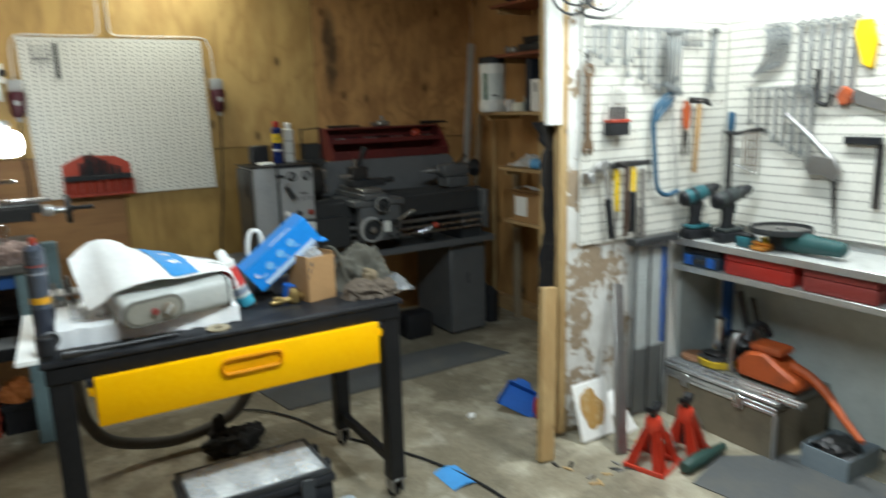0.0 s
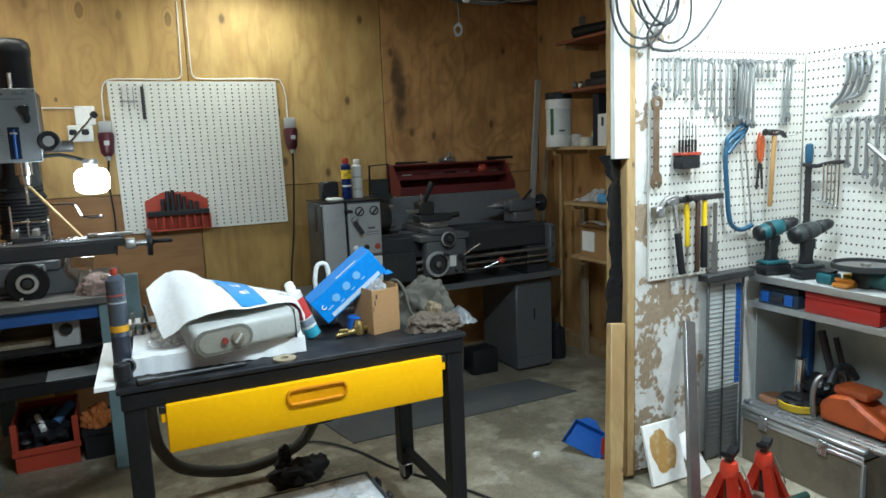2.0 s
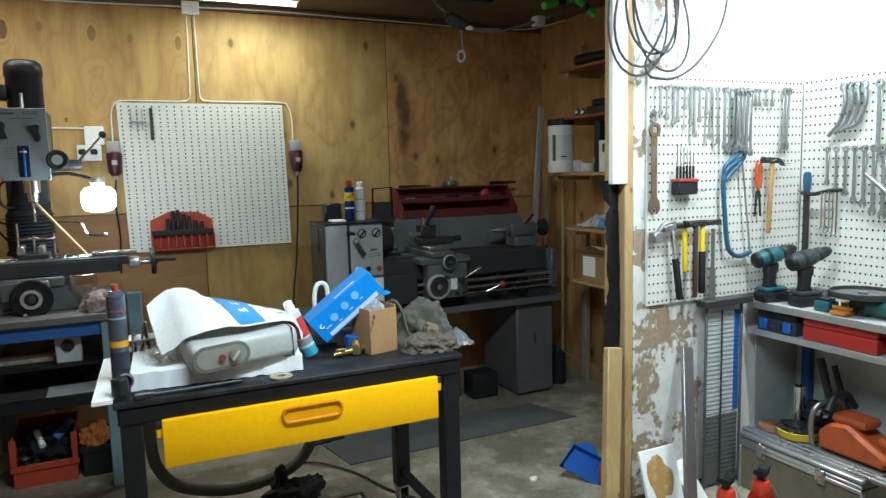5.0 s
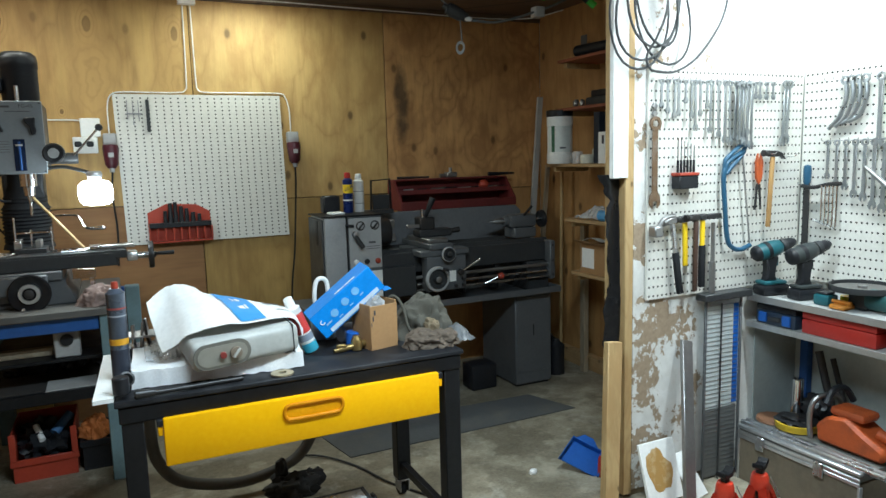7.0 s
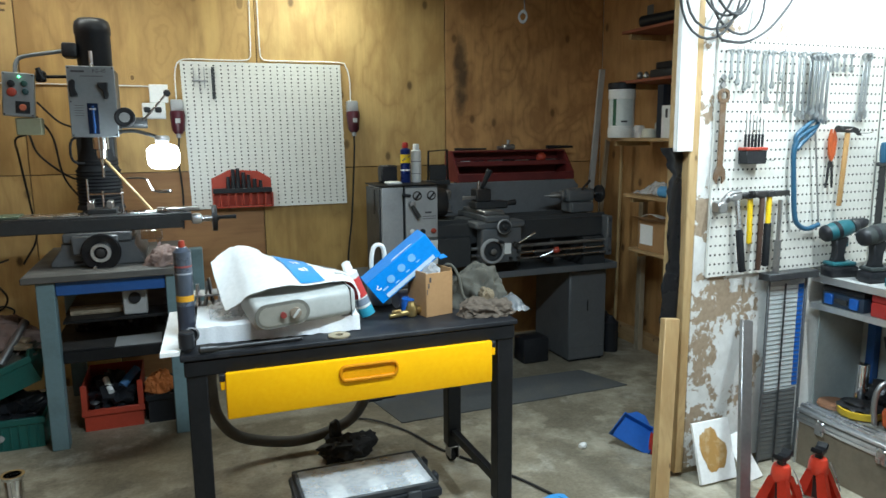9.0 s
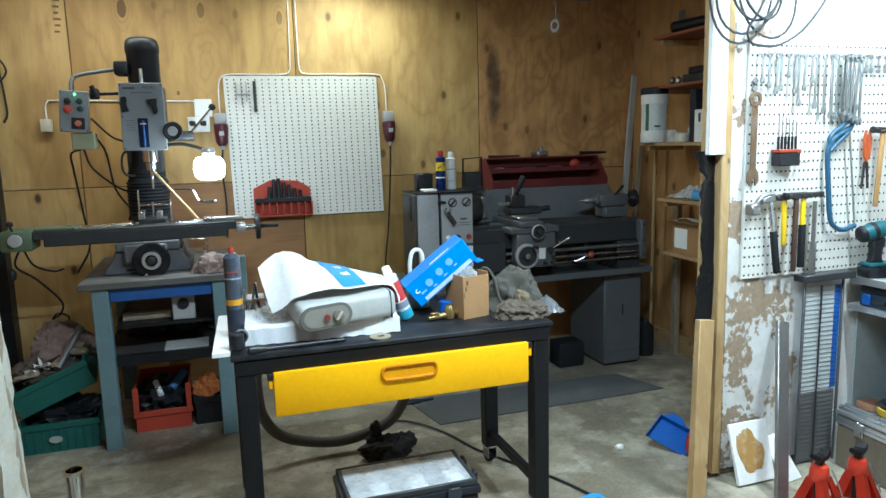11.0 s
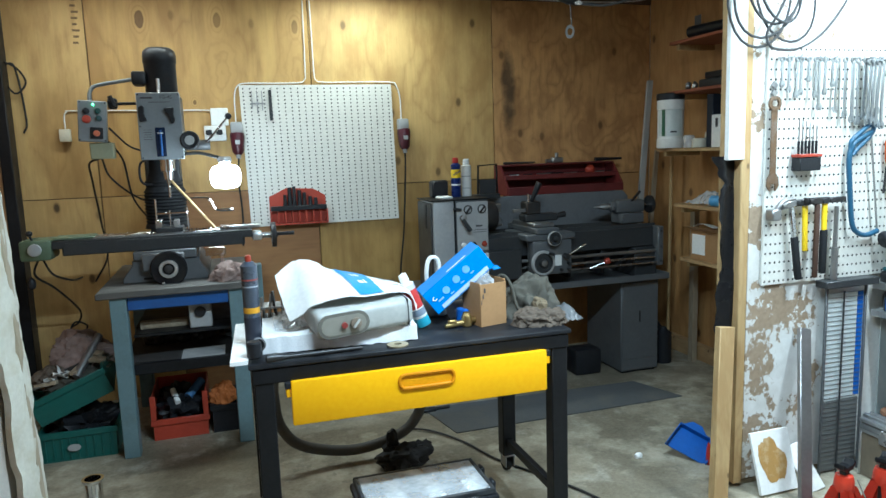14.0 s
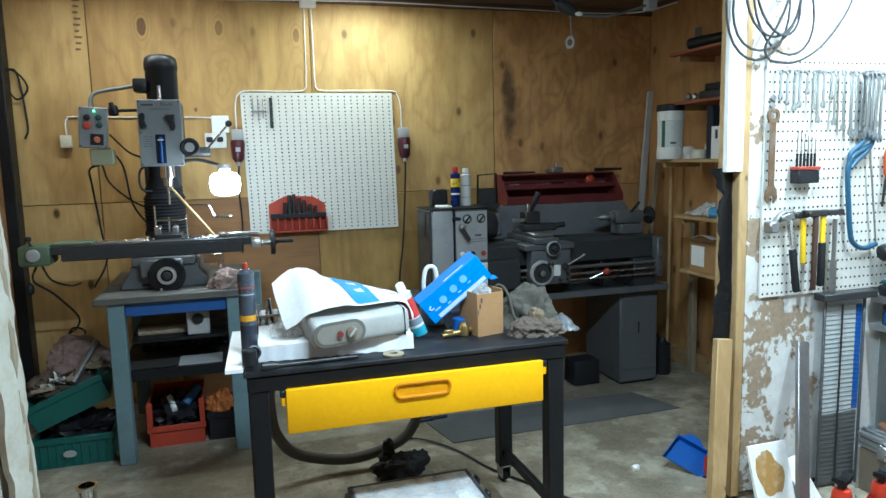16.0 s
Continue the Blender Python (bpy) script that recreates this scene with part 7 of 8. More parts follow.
cl = thing("screw_clamp", (XB - 0.03, -2.72, 1.41), "small dark screw clamp hanging on the board", "clamp")
part("frame", tube([(XB - 0.03, -2.69, 1.57), (XB - 0.03, -2.69, 1.46), (XB - 0.03, -2.71, 1.43), (XB - 0.03, -2.74, 1.43), (XB - 0.03, -2.75, 1.47)], 0.010, seg=8), IRON, cl)
part("screw", cyl((XB - 0.03, -2.745, 1.47), (XB - 0.03, -2.745, 1.56), 0.007, seg=10), STEEL_DULL, cl)
single("yellow_tool", prism([(-2.90, 1.56), (-2.86, 1.58), (-2.82, 1.70), (-2.83, 1.75), (-2.885, 1.75), (-2.91, 1.66)], XB - 0.03, XB - 0.003, "x", bevel=0.004), YELLOW_PRINT, "yellow plastic tool hanging on the board", "tool")

# coil of cable on the partition
CABLE_DARK = stuff("dark_cable", (0.045, 0.048, 0.05), 0.5)
coil = thing("cable_coil", (0.30, -2.27, 1.75), "loose coil of dark grey cable hanging on the partition", "cable")
random.seed(5)
for i in range(5):
    rx, rz = random.uniform(0.10, 0.155), random.uniform(0.205, 0.268)
    c0 = Vector((0.262 + random.uniform(-0.045, 0.045), -2.258 - 0.006 * i, 2.325 - rz))
    lean = random.uniform(-0.12, 0.12)
    part("loop", tube([c0 + Vector((rx * math.sin(a) * (1 - 0.22 * math.cos(a)) + lean * (1 - math.cos(a)) * 0.4, 0.004 * math.sin(2 * a + i), rz * math.cos(a))) for a in [2 * math.pi * k / 28 for k in range(29)]], 0.0052, seg=6, raw=True), CABLE_DARK, coil)
part("cable_end", tube([(0.30, -2.27, 1.79), (0.40, -2.27, 1.795), (0.52, -2.27, 1.86), (0.64, -2.268, 2.0), (0.685, -2.265, 2.14), (0.69, -2.26, 2.30), (0.66, -2.25, 2.46)], 0.0052, seg=6), CABLE_DARK, coil)
part("cable_end", tube([(0.335, -2.275, 2.27), (0.345, -2.278, 2.05), (0.30, -2.275, 1.93), (0.25, -2.27, 1.85), (0.27, -2.27, 1.80), (0.33, -2.27, 1.79)], 0.0052, seg=6), CABLE_DARK, coil)
single("coil_nail", cyl((0.30, -2.216, 2.315), (0.30, -2.30, 2.325), 0.004, seg=8), STEEL_DULL, "nail in the partition holding the cable", "nail")

# black torn sheet between the boards of the wall end
def torn(u, v):
    z = 0.60 + v * 0.79
    edge = 0.045 * noise.noise(Vector((z * 9, 2, 0))) + 0.02 * noise.noise(Vector((z * 30, 5, 0)))
    return Vector((0.212 - u * (0.088 + 0.015 * math.sin(z * 5) + edge), -2.195 + 0.02 * u - 0.008 * math.sin(u * 6 + z * 7), z))


single("black_sheet", cloth(10, 60, torn, 0.004), BLACK_BAG, "torn black plastic sheet hanging from the wall end", "plastic sheet")


# ---- shelves beside the lathe ----
SHIFT = Vector((0, 0, 0))
SX = 0.88
shelves = thing("wall_shelves", (1.05, -1.4, 0), "open wooden wall shelves on timber uprights", "shelves")
for z, y0, mt, t in ((2.055, -0.72, SHELF_RED, 0.018), (1.76, -0.71, SHELF_RED, 0.018), (1.415, -0.60, SHELF_WOOD, 0.020), (1.075, -0.79, SHELF_WOOD, 0.022), (0.745, -0.86, SHELF_WOOD, 0.022)):
    part("shelf", box(SX, ROOM_R - 0.052, -2.02, y0, z - t, z, 0.002), mt, shelves)
    part("batten", box(SX + 0.03, ROOM_R - 0.052, y0 - 0.06, y0 - 0.03, z - t - 0.032, z - t, 0.002), PINE, shelves)
part("upright", box(0.895, 0.93, -1.33, -1.285, 0.0, 2.035, 0.003), PINE_GREY, shelves)
part("upright", box(1.10, 1.14, -0.70, -0.655, 0.0, 1.05, 0.003), PINE_GREY, shelves)
SHIFT = Vector((-0.024, 0, 0))
tub = thing("white_tub", (0.935, -0.70, 1.415), "white plastic tub with a black lid and green label", "tub")
part("tub_body", spin([(0, 0.078), (0.006, 0.083), (0.06, 0.083), (0.064, 0.079), (0.235, 0.079), (0.239, 0.083), (0.295, 0.082)], (0.935, -0.70, 1.4155), seg=32), WHITE_PLASTIC, tub)
part("lid", spin([(0, 0.084), (0.003, 0.087), (0.035, 0.087), (0.04, 0.082)], (0.935, -0.70, 1.711), seg=32), BLACK_PLASTIC, tub)
SHIFT = Vector((0, 0, 0))


def wrapped(c, r, a0, a1, z0, z1):
    return cloth(14, 2, lambda u, v: Vector((c[0] + r * math.cos(radians(a0 + (a1 - a0) * u)), c[1] + r * math.sin(radians(a0 + (a1 - a0) * u)), z0 + (z1 - z0) * v)), 0)


part("label", wrapped((0.935, -0.70), 0.0798, 175, 290, 1.49, 1.66), stuff("pale_label", (0.62, 0.66, 0.64), 0.5), tub)
part("label_stripe", wrapped((0.935, -0.70), 0.0804, 195, 212, 1.49, 1.66), stuff("dark_green_stripe", (0.02, 0.1, 0.045), 0.5), tub)
part("label_print", wrapped((0.935, -0.70), 0.0804, 235, 262, 1.51, 1.52), PRINT_DARK, tub)
for x, y, r, h, mt, lab in ((0.93, -0.86, 0.035, 0.075, CLEAR, "small clear jar on the shelf"), (0.935, -0.955, 0.045, 0.055, CREAM, "low cream pot on the shelf"), (1.05, -0.90, 0.03, 0.09, CREAM, "small cream bottle on the shelf")):
    single("jar", spin([(0, r * 0.9), (0.004, r), (h - 0.01, r), (h, r * 0.8)], (x, y, 1.4155)), mt, lab, "jar", "jars on the shelf")
bk = box(0.93, 1.12, -1.075, -1.02, 1.4155, 1.72, 0.003)
single("dark_folder", bk, stuff("navy_folder", (0.015, 0.022, 0.035), 0.4), "tall dark blue folder standing on the shelf", "folder")
wbx = thing("white_carton", (0.99, -1.13, 1.4155), "white carton with dark print standing on the shelf", "carton")
part("carton", box(0.915, 1.08, -1.18, -1.085, 1.4155, 1.60, 0.002), PAPER, wbx)
part("print", box(0.9138, 0.9148, -1.14, -1.12, 1.53, 1.58), PRINT_DARK, wbx)
dev = thing("black_device", (0.98, -1.07, 1.76), "black power tool charger on the shelf", "charger")
part("body", box(0.92, 1.07, -1.20, -0.95, 1.7605, 1.81, 0.012, seg=2), GREY_DARK, dev)
part("top", box(0.94, 1.05, -1.17, -0.98, 1.8105, 1.85, 0.008, seg=2), BLACK_PLASTIC, dev)
for i, y in enumerate((-0.82, -0.86, -0.90)):
    single("small_part", blob((0.95 + 0.02 * i, y, 1.785), (0.018, 0.02, 0.024), 0.3, 3, i, 2), STEEL_DULL, "small steel part lying on the shelf", "part", "parts on the shelf")
tl = cyl((0.93, -0.86, 2.095), (0.97, -1.30, 2.095), 0.034, 0.028, seg=20)
single("black_torch", tl, BLACK_PLASTIC, "black tube-shaped tool lying on the top shelf", "tool")
single("bracket_plate", box(1.0, 1.004, -0.86, -0.80, 2.0555, 2.20, 0.001), GREY_PAINT, "grey metal plate standing on the top shelf", "plate")
single("yellow_bag", blob((1.03, -1.32, 2.15), (0.06, 0.07, 0.11), 0.2, 3, 4, 3), YELLOW_PRINT, "yellow packet on the top shelf", "packet")
single("plastic_bags", cloth(26, 16, lambda u, v: Vector((0.90 + 0.16 * v, -0.86 - 0.30 * u, 1.079 + 0.07 * math.sin(u * 3.0) * math.sin(v * 3.1) + 0.025 * abs(noise.noise(Vector((u * 9, v * 7, 4)))))), 0.002), CLEAR, "crumpled clear plastic bags on the shelf", "plastic bag")
single("blue_roll", spin([(0, 0.02), (0.004, 0.032), (0.08, 0.032), (0.084, 0.02)], (0.905, -1.12, 1.108), (0.1, -1, 0)), stuff("light_blue_roll", (0.1, 0.33, 0.6), 0.5), "light blue roll on the shelf", "roll")
single("blue_wrap", blob((0.95, -1.23, 1.115), (0.05, 0.06, 0.055), 0.25, 4, 2, 3), stuff("pale_blue_wrap", (0.16, 0.4, 0.62), 0.45), "light blue wrapped bundle on the shelf", "bundle")
pb = thing("paper_box", (1.02, -1.2, 1.0755), "dark box with papers on the shelf", "box")
part("box", box(0.98, 1.15, -1.33, -1.10, 1.0755, 1.17, 0.003), stuff("navy_box", (0.03, 0.045, 0.07), 0.5), pb)
part("paper", box(0.97, 1.12, -1.32, -1.12, 1.171, 1.176, 0.0, m=Matrix.Translation((1.05, -1.2, 1.17)) @ rot(0, -8, 6) @ Matrix.Translation((-1.05, 1.2, -1.17))), PAPER, pb)
sb = thing("shelf_carton", (1.0, -1.07, 0.7455), "brown cardboard carton with a white label and papers", "carton")
part("carton", box(0.90, 1.10, -1.25, -0.93, 0.7455, 0.925, 0.003), CARDBOARD, sb)
part("label", box(0.8985, 0.8995, -1.07, -0.95, 0.78, 0.90), PAPER, sb)
part("flap", box(-0.06, 0.0, -0.15, 0.15, -0.001, 0.001, m=Matrix.Translation((0.90, -1.09, 0.926)) @ rot(0, 25, 0)), CARDBOARD, sb)
part("paper", cloth(10, 8, lambda u, v: Vector((0.88 + 0.18 * v, -0.96 - 0.24 * u, 0.935 + 0.045 * u + 0.02 * math.sin(u * 5 + v * 3))), 0.001), PAPER, sb)
single("yellow_foam_lump", box(1.085, 1.16, -1.30, -1.21, 0.1005, 0.36, 0.02, seg=2), stuff("pale_yellow_foam", (0.5, 0.4, 0.16), 0.8), "pale yellow foam block beside the studs", "foam")

# ---- electrics on the plywood ----
def conduit(points, label="white cable conduit clipped to the plywood", r=0.0038):
    return single("cable_conduit", tube(points, r, seg=8, steps=5), WHITE_PLASTIC, label, "conduit", "conduits on the wall")


YW = -0.009
conduit([(-1.248, YW, 2.39), (-1.25, YW, 2.2), (-1.254, YW, 1.96), (-1.262, YW, 1.91), (-1.30, YW, 1.894), (-1.45, YW, 1.892), (-1.62, YW, 1.892), (-1.67, YW, 1.87), (-1.688, YW, 1.81), (-1.69, YW, 1.70), (-1.69, YW, 1.655)])
conduit([(-1.205, YW, 2.39), (-1.203, YW, 2.2), (-1.20, YW, 1.96), (-1.19, YW, 1.91), (-1.15, YW, 1.897), (-1.0, YW, 1.896), (-0.72, YW, 1.896), (-0.675, YW, 1.87), (-0.655, YW, 1.80), (-0.652, YW, 1.70), (-0.652, YW, 1.66)])
conduit([(-2.63, YW, 1.64), (-2.63, YW, 1.71), (-2.615, YW, 1.736), (-2.58, YW, 1.742), (-2.2, YW, 1.738), (-1.88, YW, 1.735), (-1.83, YW, 1.73)])
jb = thing("junction_box", (-1.226, -0.03, 2.39), "white junction box at the top of the wall", "junction box")
part("box", box(-1.275, -1.178, -0.058, -0.013, 2.392, 2.466, 0.004), WHITE_PLASTIC, jb)
single("socket_box", box(-2.66, -2.603, -0.045, -0.001, 1.567, 1.638, 0.005, seg=2), CREAM, "white surface box on the plywood", "socket box")
sk = thing("wall_sockets", (-1.80, -0.02, 1.55), "white wall switch and socket boxes with plugs", "socket")
part("upper_box", box(-1.834, -1.733, -0.04, -0.001, 1.641, 1.744, 0.004), WHITE_PLASTIC, sk)
part("lower_box", box(-1.877, -1.752, -0.045, -0.001, 1.549, 1.640, 0.004), WHITE_PLASTIC, sk)
for x in (-1.85, -1.79):
    part("plug", box(x - 0.018, x + 0.018, -0.085, -0.0455, 1.585, 1.615, 0.006), BLACK_PLASTIC, sk)
for cx in (-1.69, -0.648):
    pg = thing("power_plug", (cx, -0.05, 1.46), "maroon industrial plug in a grey wall socket", "plug", "three-phase plugs")
    part("socket", box(cx - 0.035, cx + 0.035, -0.06, -0.001, 1.585, 1.66, 0.010, seg=2), GREY_LIGHT, pg)
    part("plug_body", spin([(0, 0.02), (0.02, 0.034), (0.08, 0.04), (0.11, 0.043), (0.13, 0.04)], (cx - 0.0, -0.065, 1.462), (0, 0.12, 1)), MAROON, pg)
    part("plug_label", box(cx - 0.014, cx + 0.014, -0.1045, -0.1025, 1.525, 1.55), GREY_LIGHT, pg)
    part("gland", cyl((cx, -0.068, 1.44), (cx, -0.066, 1.465), 0.014), GREY_LIGHT, pg)
CABLE = stuff("black_cable", (0.016, 0.016, 0.017), 0.5)
for nm, pts in (("plug lead", [(-0.648, -0.068, 1.445), (-0.645, -0.05, 1.35), (-0.652, -0.03, 1.15), (-0.67, -0.025, 0.9), (-0.70, -0.025, 0.65), (-0.71, -0.03, 0.3), (-0.70, -0.1, 0.008), (-0.62, -0.3, 0.008)]),
                ("plug lead", [(-1.69, -0.068, 1.445), (-1.70, -0.05, 1.3), (-1.69, -0.03, 1.1), (-1.70, -0.03, 0.9)]),
                ("box lead", [(-2.39, -0.5, 1.465), (-2.45, -0.45, 1.44), (-2.47, -0.30, 1.35), (-2.475, -0.12, 1.1), (-2.47, -0.06, 0.9), (-2.55, -0.04, 0.75)]),
                ("box lead", [(-2.34, -0.5, 1.55), (-2.29, -0.42, 1.45), (-2.27, -0.33, 1.25), (-2.20, -0.28, 1.12), (-2.12, -0.26, 1.02)]),
                ("box lead", [(-2.38, -0.5, 1.462), (-2.36, -0.4, 1.36), (-2.25, -0.25, 1.24), (-2.12, -0.22, 1.2)]),
                ("motor lead", [(-2.33, -0.52, 1.62), (-2.25, -0.5, 1.53), (-2.19, -0.5, 1.50)]),
                ("feed lead", [(-2.68, -0.70, 0.985), (-2.71, -0.66, 0.90), (-2.66, -0.5, 0.80), (-2.62, -0.2, 0.62), (-2.66, -0.05, 0.52), (-2.71, -0.04, 0.48), (-2.66, -0.04, 0.44), (-2.62, -0.04, 0.49), (-2.68, -0.05, 0.52), (-2.72, -0.05, 0.46)]),
                ("feed lead", [(-2.66, -0.70, 0.985), (-2.63, -0.66, 0.90), (-2.58, -0.5, 0.84), (-2.57, -0.3, 0.82)]),
                ("wall lead", [(-2.93, -0.06, 2.02), (-2.84, -0.05, 1.98), (-2.80, -0.03, 1.90), (-2.86, -0.03, 1.84), (-2.92, -0.03, 1.95), (-2.85, -0.03, 1.99), (-2.82, -0.02, 1.7), (-2.84, -0.02, 1.62)])):
    single("power_cable", tube(pts, 0.0055, seg=6), CABLE, "thin black cable hanging against the plywood", "cable", "cables on the wall")
single("feed_plug", blob((-2.72, -0.70, 0.865), (0.02, 0.02, 0.035), 0.1, 3, 3, 2), BLACK_PLASTIC, "black cable plug hanging under the feed box", "plug")
hk = thing("board_hooks", (-1.55, -0.03, 1.67), "bunch of steel keys on the white board", "hooks")
for x, L in ((-1.59, 0.11), (-1.56, 0.14), (-1.53, 0.12)):
    part("key", box(x, x + 0.005, -0.035, -0.030, 1.845 - L, 1.845, 0.001), STEEL_DULL, hk)
part("cross_bar", box(-1.595, -1.51, -0.029, -0.0235, 1.765, 1.773, 0.001), STEEL_DULL, hk)
part("black_bar", box(-1.488, -1.470, -0.036, -0.0235, 1.665, 1.85, 0.002), GREY_DARK, hk)
# red holder with black bits
rh = thing("socket_holder", (-1.35, -0.05, 1.02), "red plastic tool holder with black tools", "tool holder")
part("back", prism([(-1.525, 1.025), (-1.525, 1.195), (-1.42, 1.245), (-1.25, 1.235), (-1.175, 1.19), (-1.17, 1.025)], -0.03, -0.024, "y", bevel=0.002), RED_PLASTIC, rh)
for i in range(9):
    x = -1.520 + i * 0.0435
    part("rib", box(x - 0.004, x + 0.004, -0.075, -0.031, 1.025, 1.105, 0.001), RED_PLASTIC, rh)
part("ledge", box(-1.525, -1.17, -0.076, -0.031, 1.018, 1.0245, 0.001), RED_PLASTIC, rh)
part("tool_strip", box(-1.52, -1.175, -0.075, -0.031, 1.106, 1.135, 0.003), BLACK_PLASTIC, rh)
for i, (x, h, w) in enumerate(((-1.43, 0.07, 0.012), (-1.40, 0.115, 0.014), (-1.372, 0.12, 0.013), (-1.34, 0.095, 0.014), (-1.31, 0.08, 0.013), (-1.275, 0.055, 0.014), (-1.24, 0.045, 0.012))):
    part("tool", cyl((x, -0.055, 1.1355), (x, -0.055, 1.135 + h), w, w * 0.8, seg=12), BLACK_PLASTIC, rh)

# ---- ceiling cables ----
single("ceiling_cable", tube([(-2.9, -0.03, 2.43), (-2.0, -0.03, 2.42), (-1.27, -0.03, 2.435), (-0.8, -0.03, 2.445), (-0.3, -0.03, 2.44), (0.2, -0.03, 2.435), (0.7, -0.05, 2.425), (1.05, -0.12, 2.43), (1.15, -0.4, 2.44)], 0.004, seg=6), WHITE_PLASTIC, "white cable running along the top of the wall", "cable")
single("ceiling_cable", tube([(-0.18, -1.0, 2.465), (-0.12, -1.05, 2.33), (-0.06, -1.1, 2.255)], 0.005, seg=6), CABLE_GREY, "grey cable dropping from the ceiling", "cable")
plug = thing("hanging_plug", (-0.02, -1.12, 2.19), "dark coupling plug hanging on the ceiling cable", "plug")
part("coupling", spin([(0, 0.012), (0.02, 0.016), (0.025, 0.03), (0.06, 0.034), (0.10, 0.032), (0.14, 0.02), (0.16, 0.008)], (-0.085, -1.1, 2.25), (0.75, -0.1, -0.35)), GREY_DARK, plug)
part("cap_strap", tube([(0.0, -1.12, 2.19), (0.005, -1.12, 2.14), (0.01, -1.12, 2.07)], 0.003, seg=6), CABLE_GREY, plug)
part("cap_ring", put(bmesh.new(), spin([(-0.004, 0.018), (-0.004, 0.032), (0.004, 0.032), (0.004, 0.018)], (0, 0, 0), seg=20, hollow=True), Matrix.Translation((0.0, -1.12, 2.04)) @ rot(80, 0, -35) @ Matrix.Diagonal((0.75, 1.1, 1, 1))), GREY_LIGHT, plug)
part("white_tag", blob((0.045, -1.13, 2.185), (0.024, 0.012, 0.014), 0.2, 4, 1, 2), PAPER, plug)
single("ceiling_cable", tube([(0.06, -1.13, 2.18), (0.22, -1.13, 2.18), (0.42, -1.12, 2.235), (0.60, -1.12, 2.30), (0.85, -1.15, 2.42), (0.92, -1.16, 2.468)], 0.007, seg=6), CABLE_GREY, "grey cable slung under the ceiling", "cable")
single("cable_box", box(0.45, 0.505, -1.15, -1.09, 2.22, 2.275, 0.004), GREY_LIGHT, "small grey junction box on the slung cable", "junction box")
single("ceiling_panel", box(-0.15, 0.35, -0.85, -0.68, 2.40, 2.469, 0.004), GREY_DARK, "dark unlit lamp housing under the ceiling", "lamp housing")
for p0, p1, bl in (((0.43, -1.25, 2.30), (0.66, -1.2, 2.37), True), ((0.66, -1.22, 2.36), (0.755, -1.26, 2.27), False)):
    gp = thing("green_tube", p0, "bright green plastic tube with a black joint", "tube", "green tubes")
    a, b_ = Vector(p0), Vector(p1)
    part("tube", cyl(a, a.lerp(b_, 0.4), 0.02, seg=14), GREEN_BRIGHT, gp)
    part("joint", cyl(a.lerp(b_, 0.4), a.lerp(b_, 0.65), 0.022, seg=14), BLACK_PLASTIC, gp)
    part("tube", cyl(a.lerp(b_, 0.65), b_, 0.02, seg=14), GREEN_BRIGHT, gp)
single("hanger_wire", cyl((0.66, -1.21, 2.37), (0.66, -1.21, 2.469), 0.004, seg=8), CABLE_GREY, "thin hanger wire for the green tubes", "wire")

# ---- floor things ----
matt = prism([(-0.73, -1.25), (0.645, -1.225), (0.53, -0.90), (-0.80, -0.86)], 0.001, 0.006, "z")
single("floor_mat", matt, MAT, "worn grey rubber mat on the concrete", "mat")
single("floor_mat", prism([(0.36, -2.80), (0.62, -2.72), (0.95, -2.93), (0.95, -3.3), (0.45, -3.3)], 0.001, 0.005, "z"), MAT, "dark grey mat before the tool bench", "mat")
hose = tube([(-1.60, -1.38, 0.56), (-1.632, -1.38, 0.45), (-1.636, -1.38, 0.361), (-1.614, -1.38, 0.224), (-1.518, -1.38, 0.115), (-1.284, -1.38, 0.059), (-1.063, -1.38, 0.102), (-0.968, -1.38, 0.188), (-0.94, -1.37, 0.30), (-0.96, -1.36, 0.50)], 0.025, seg=14, steps=16)
single("suction_hose", hose, HOSE, "thick grey suction hose hanging under the table", "hose")
single("floor_cable", tube([(-0.98, -1.10, 0.008), (-0.86, -1.18, 0.012), (-0.74, -1.36, 0.008), (-0.66, -1.60, 0.008), (-0.55, -1.80, 0.008), (-0.42, -2.05, 0.008), (-0.33, -2.35, 0.008), (-0.3, -2.7, 0.008)], 0.0055, seg=6), CABLE, "black cable lying across the concrete floor", "cable")
single("black_clamp", put(box(-0.84, -0.74, -0.93, -0.89, 0.006, 0.024, 0.005), cyl((-0.76, -0.91, 0.016), (-0.66, -0.905, 0.016), 0.009, seg=8)), BLACK_PLASTIC, "small black clamp on the rubber mat", "clamp")
gl = blob((-1.085, -1.52, 0.05), (0.105, 0.065, 0.065), 0.35, 2.2, 5, 4)
put(gl, blob((-1.125, -1.50, 0.125), (0.028, 0.026, 0.06), 0.3, 2.5, 3, 3))
put(gl, blob((-0.985, -1.50, 0.06), (0.055, 0.04, 0.045), 0.3, 2.5, 7, 3))
single("black_glove", gl, stuff("black_cloth", (0.012, 0.012, 0.013), 0.7, grain=200, relief=0.4), "black leather glove lying on the concrete", "glove")
org = thing("organizer_case", (-1.16, -2.17, 0), "black organizer case with a clear scratched lid", "organizer")
part("base", box(-1.405, -0.925, -2.33, -2.06, 0.0, 0.20, 0.014, seg=2), BLACK_PLASTIC, org)
part("rim", box(-1.412, -0.918, -2.337, -2.053, 0.2005, 0.232, 0.010, seg=2), BLACK_PLASTIC, org)
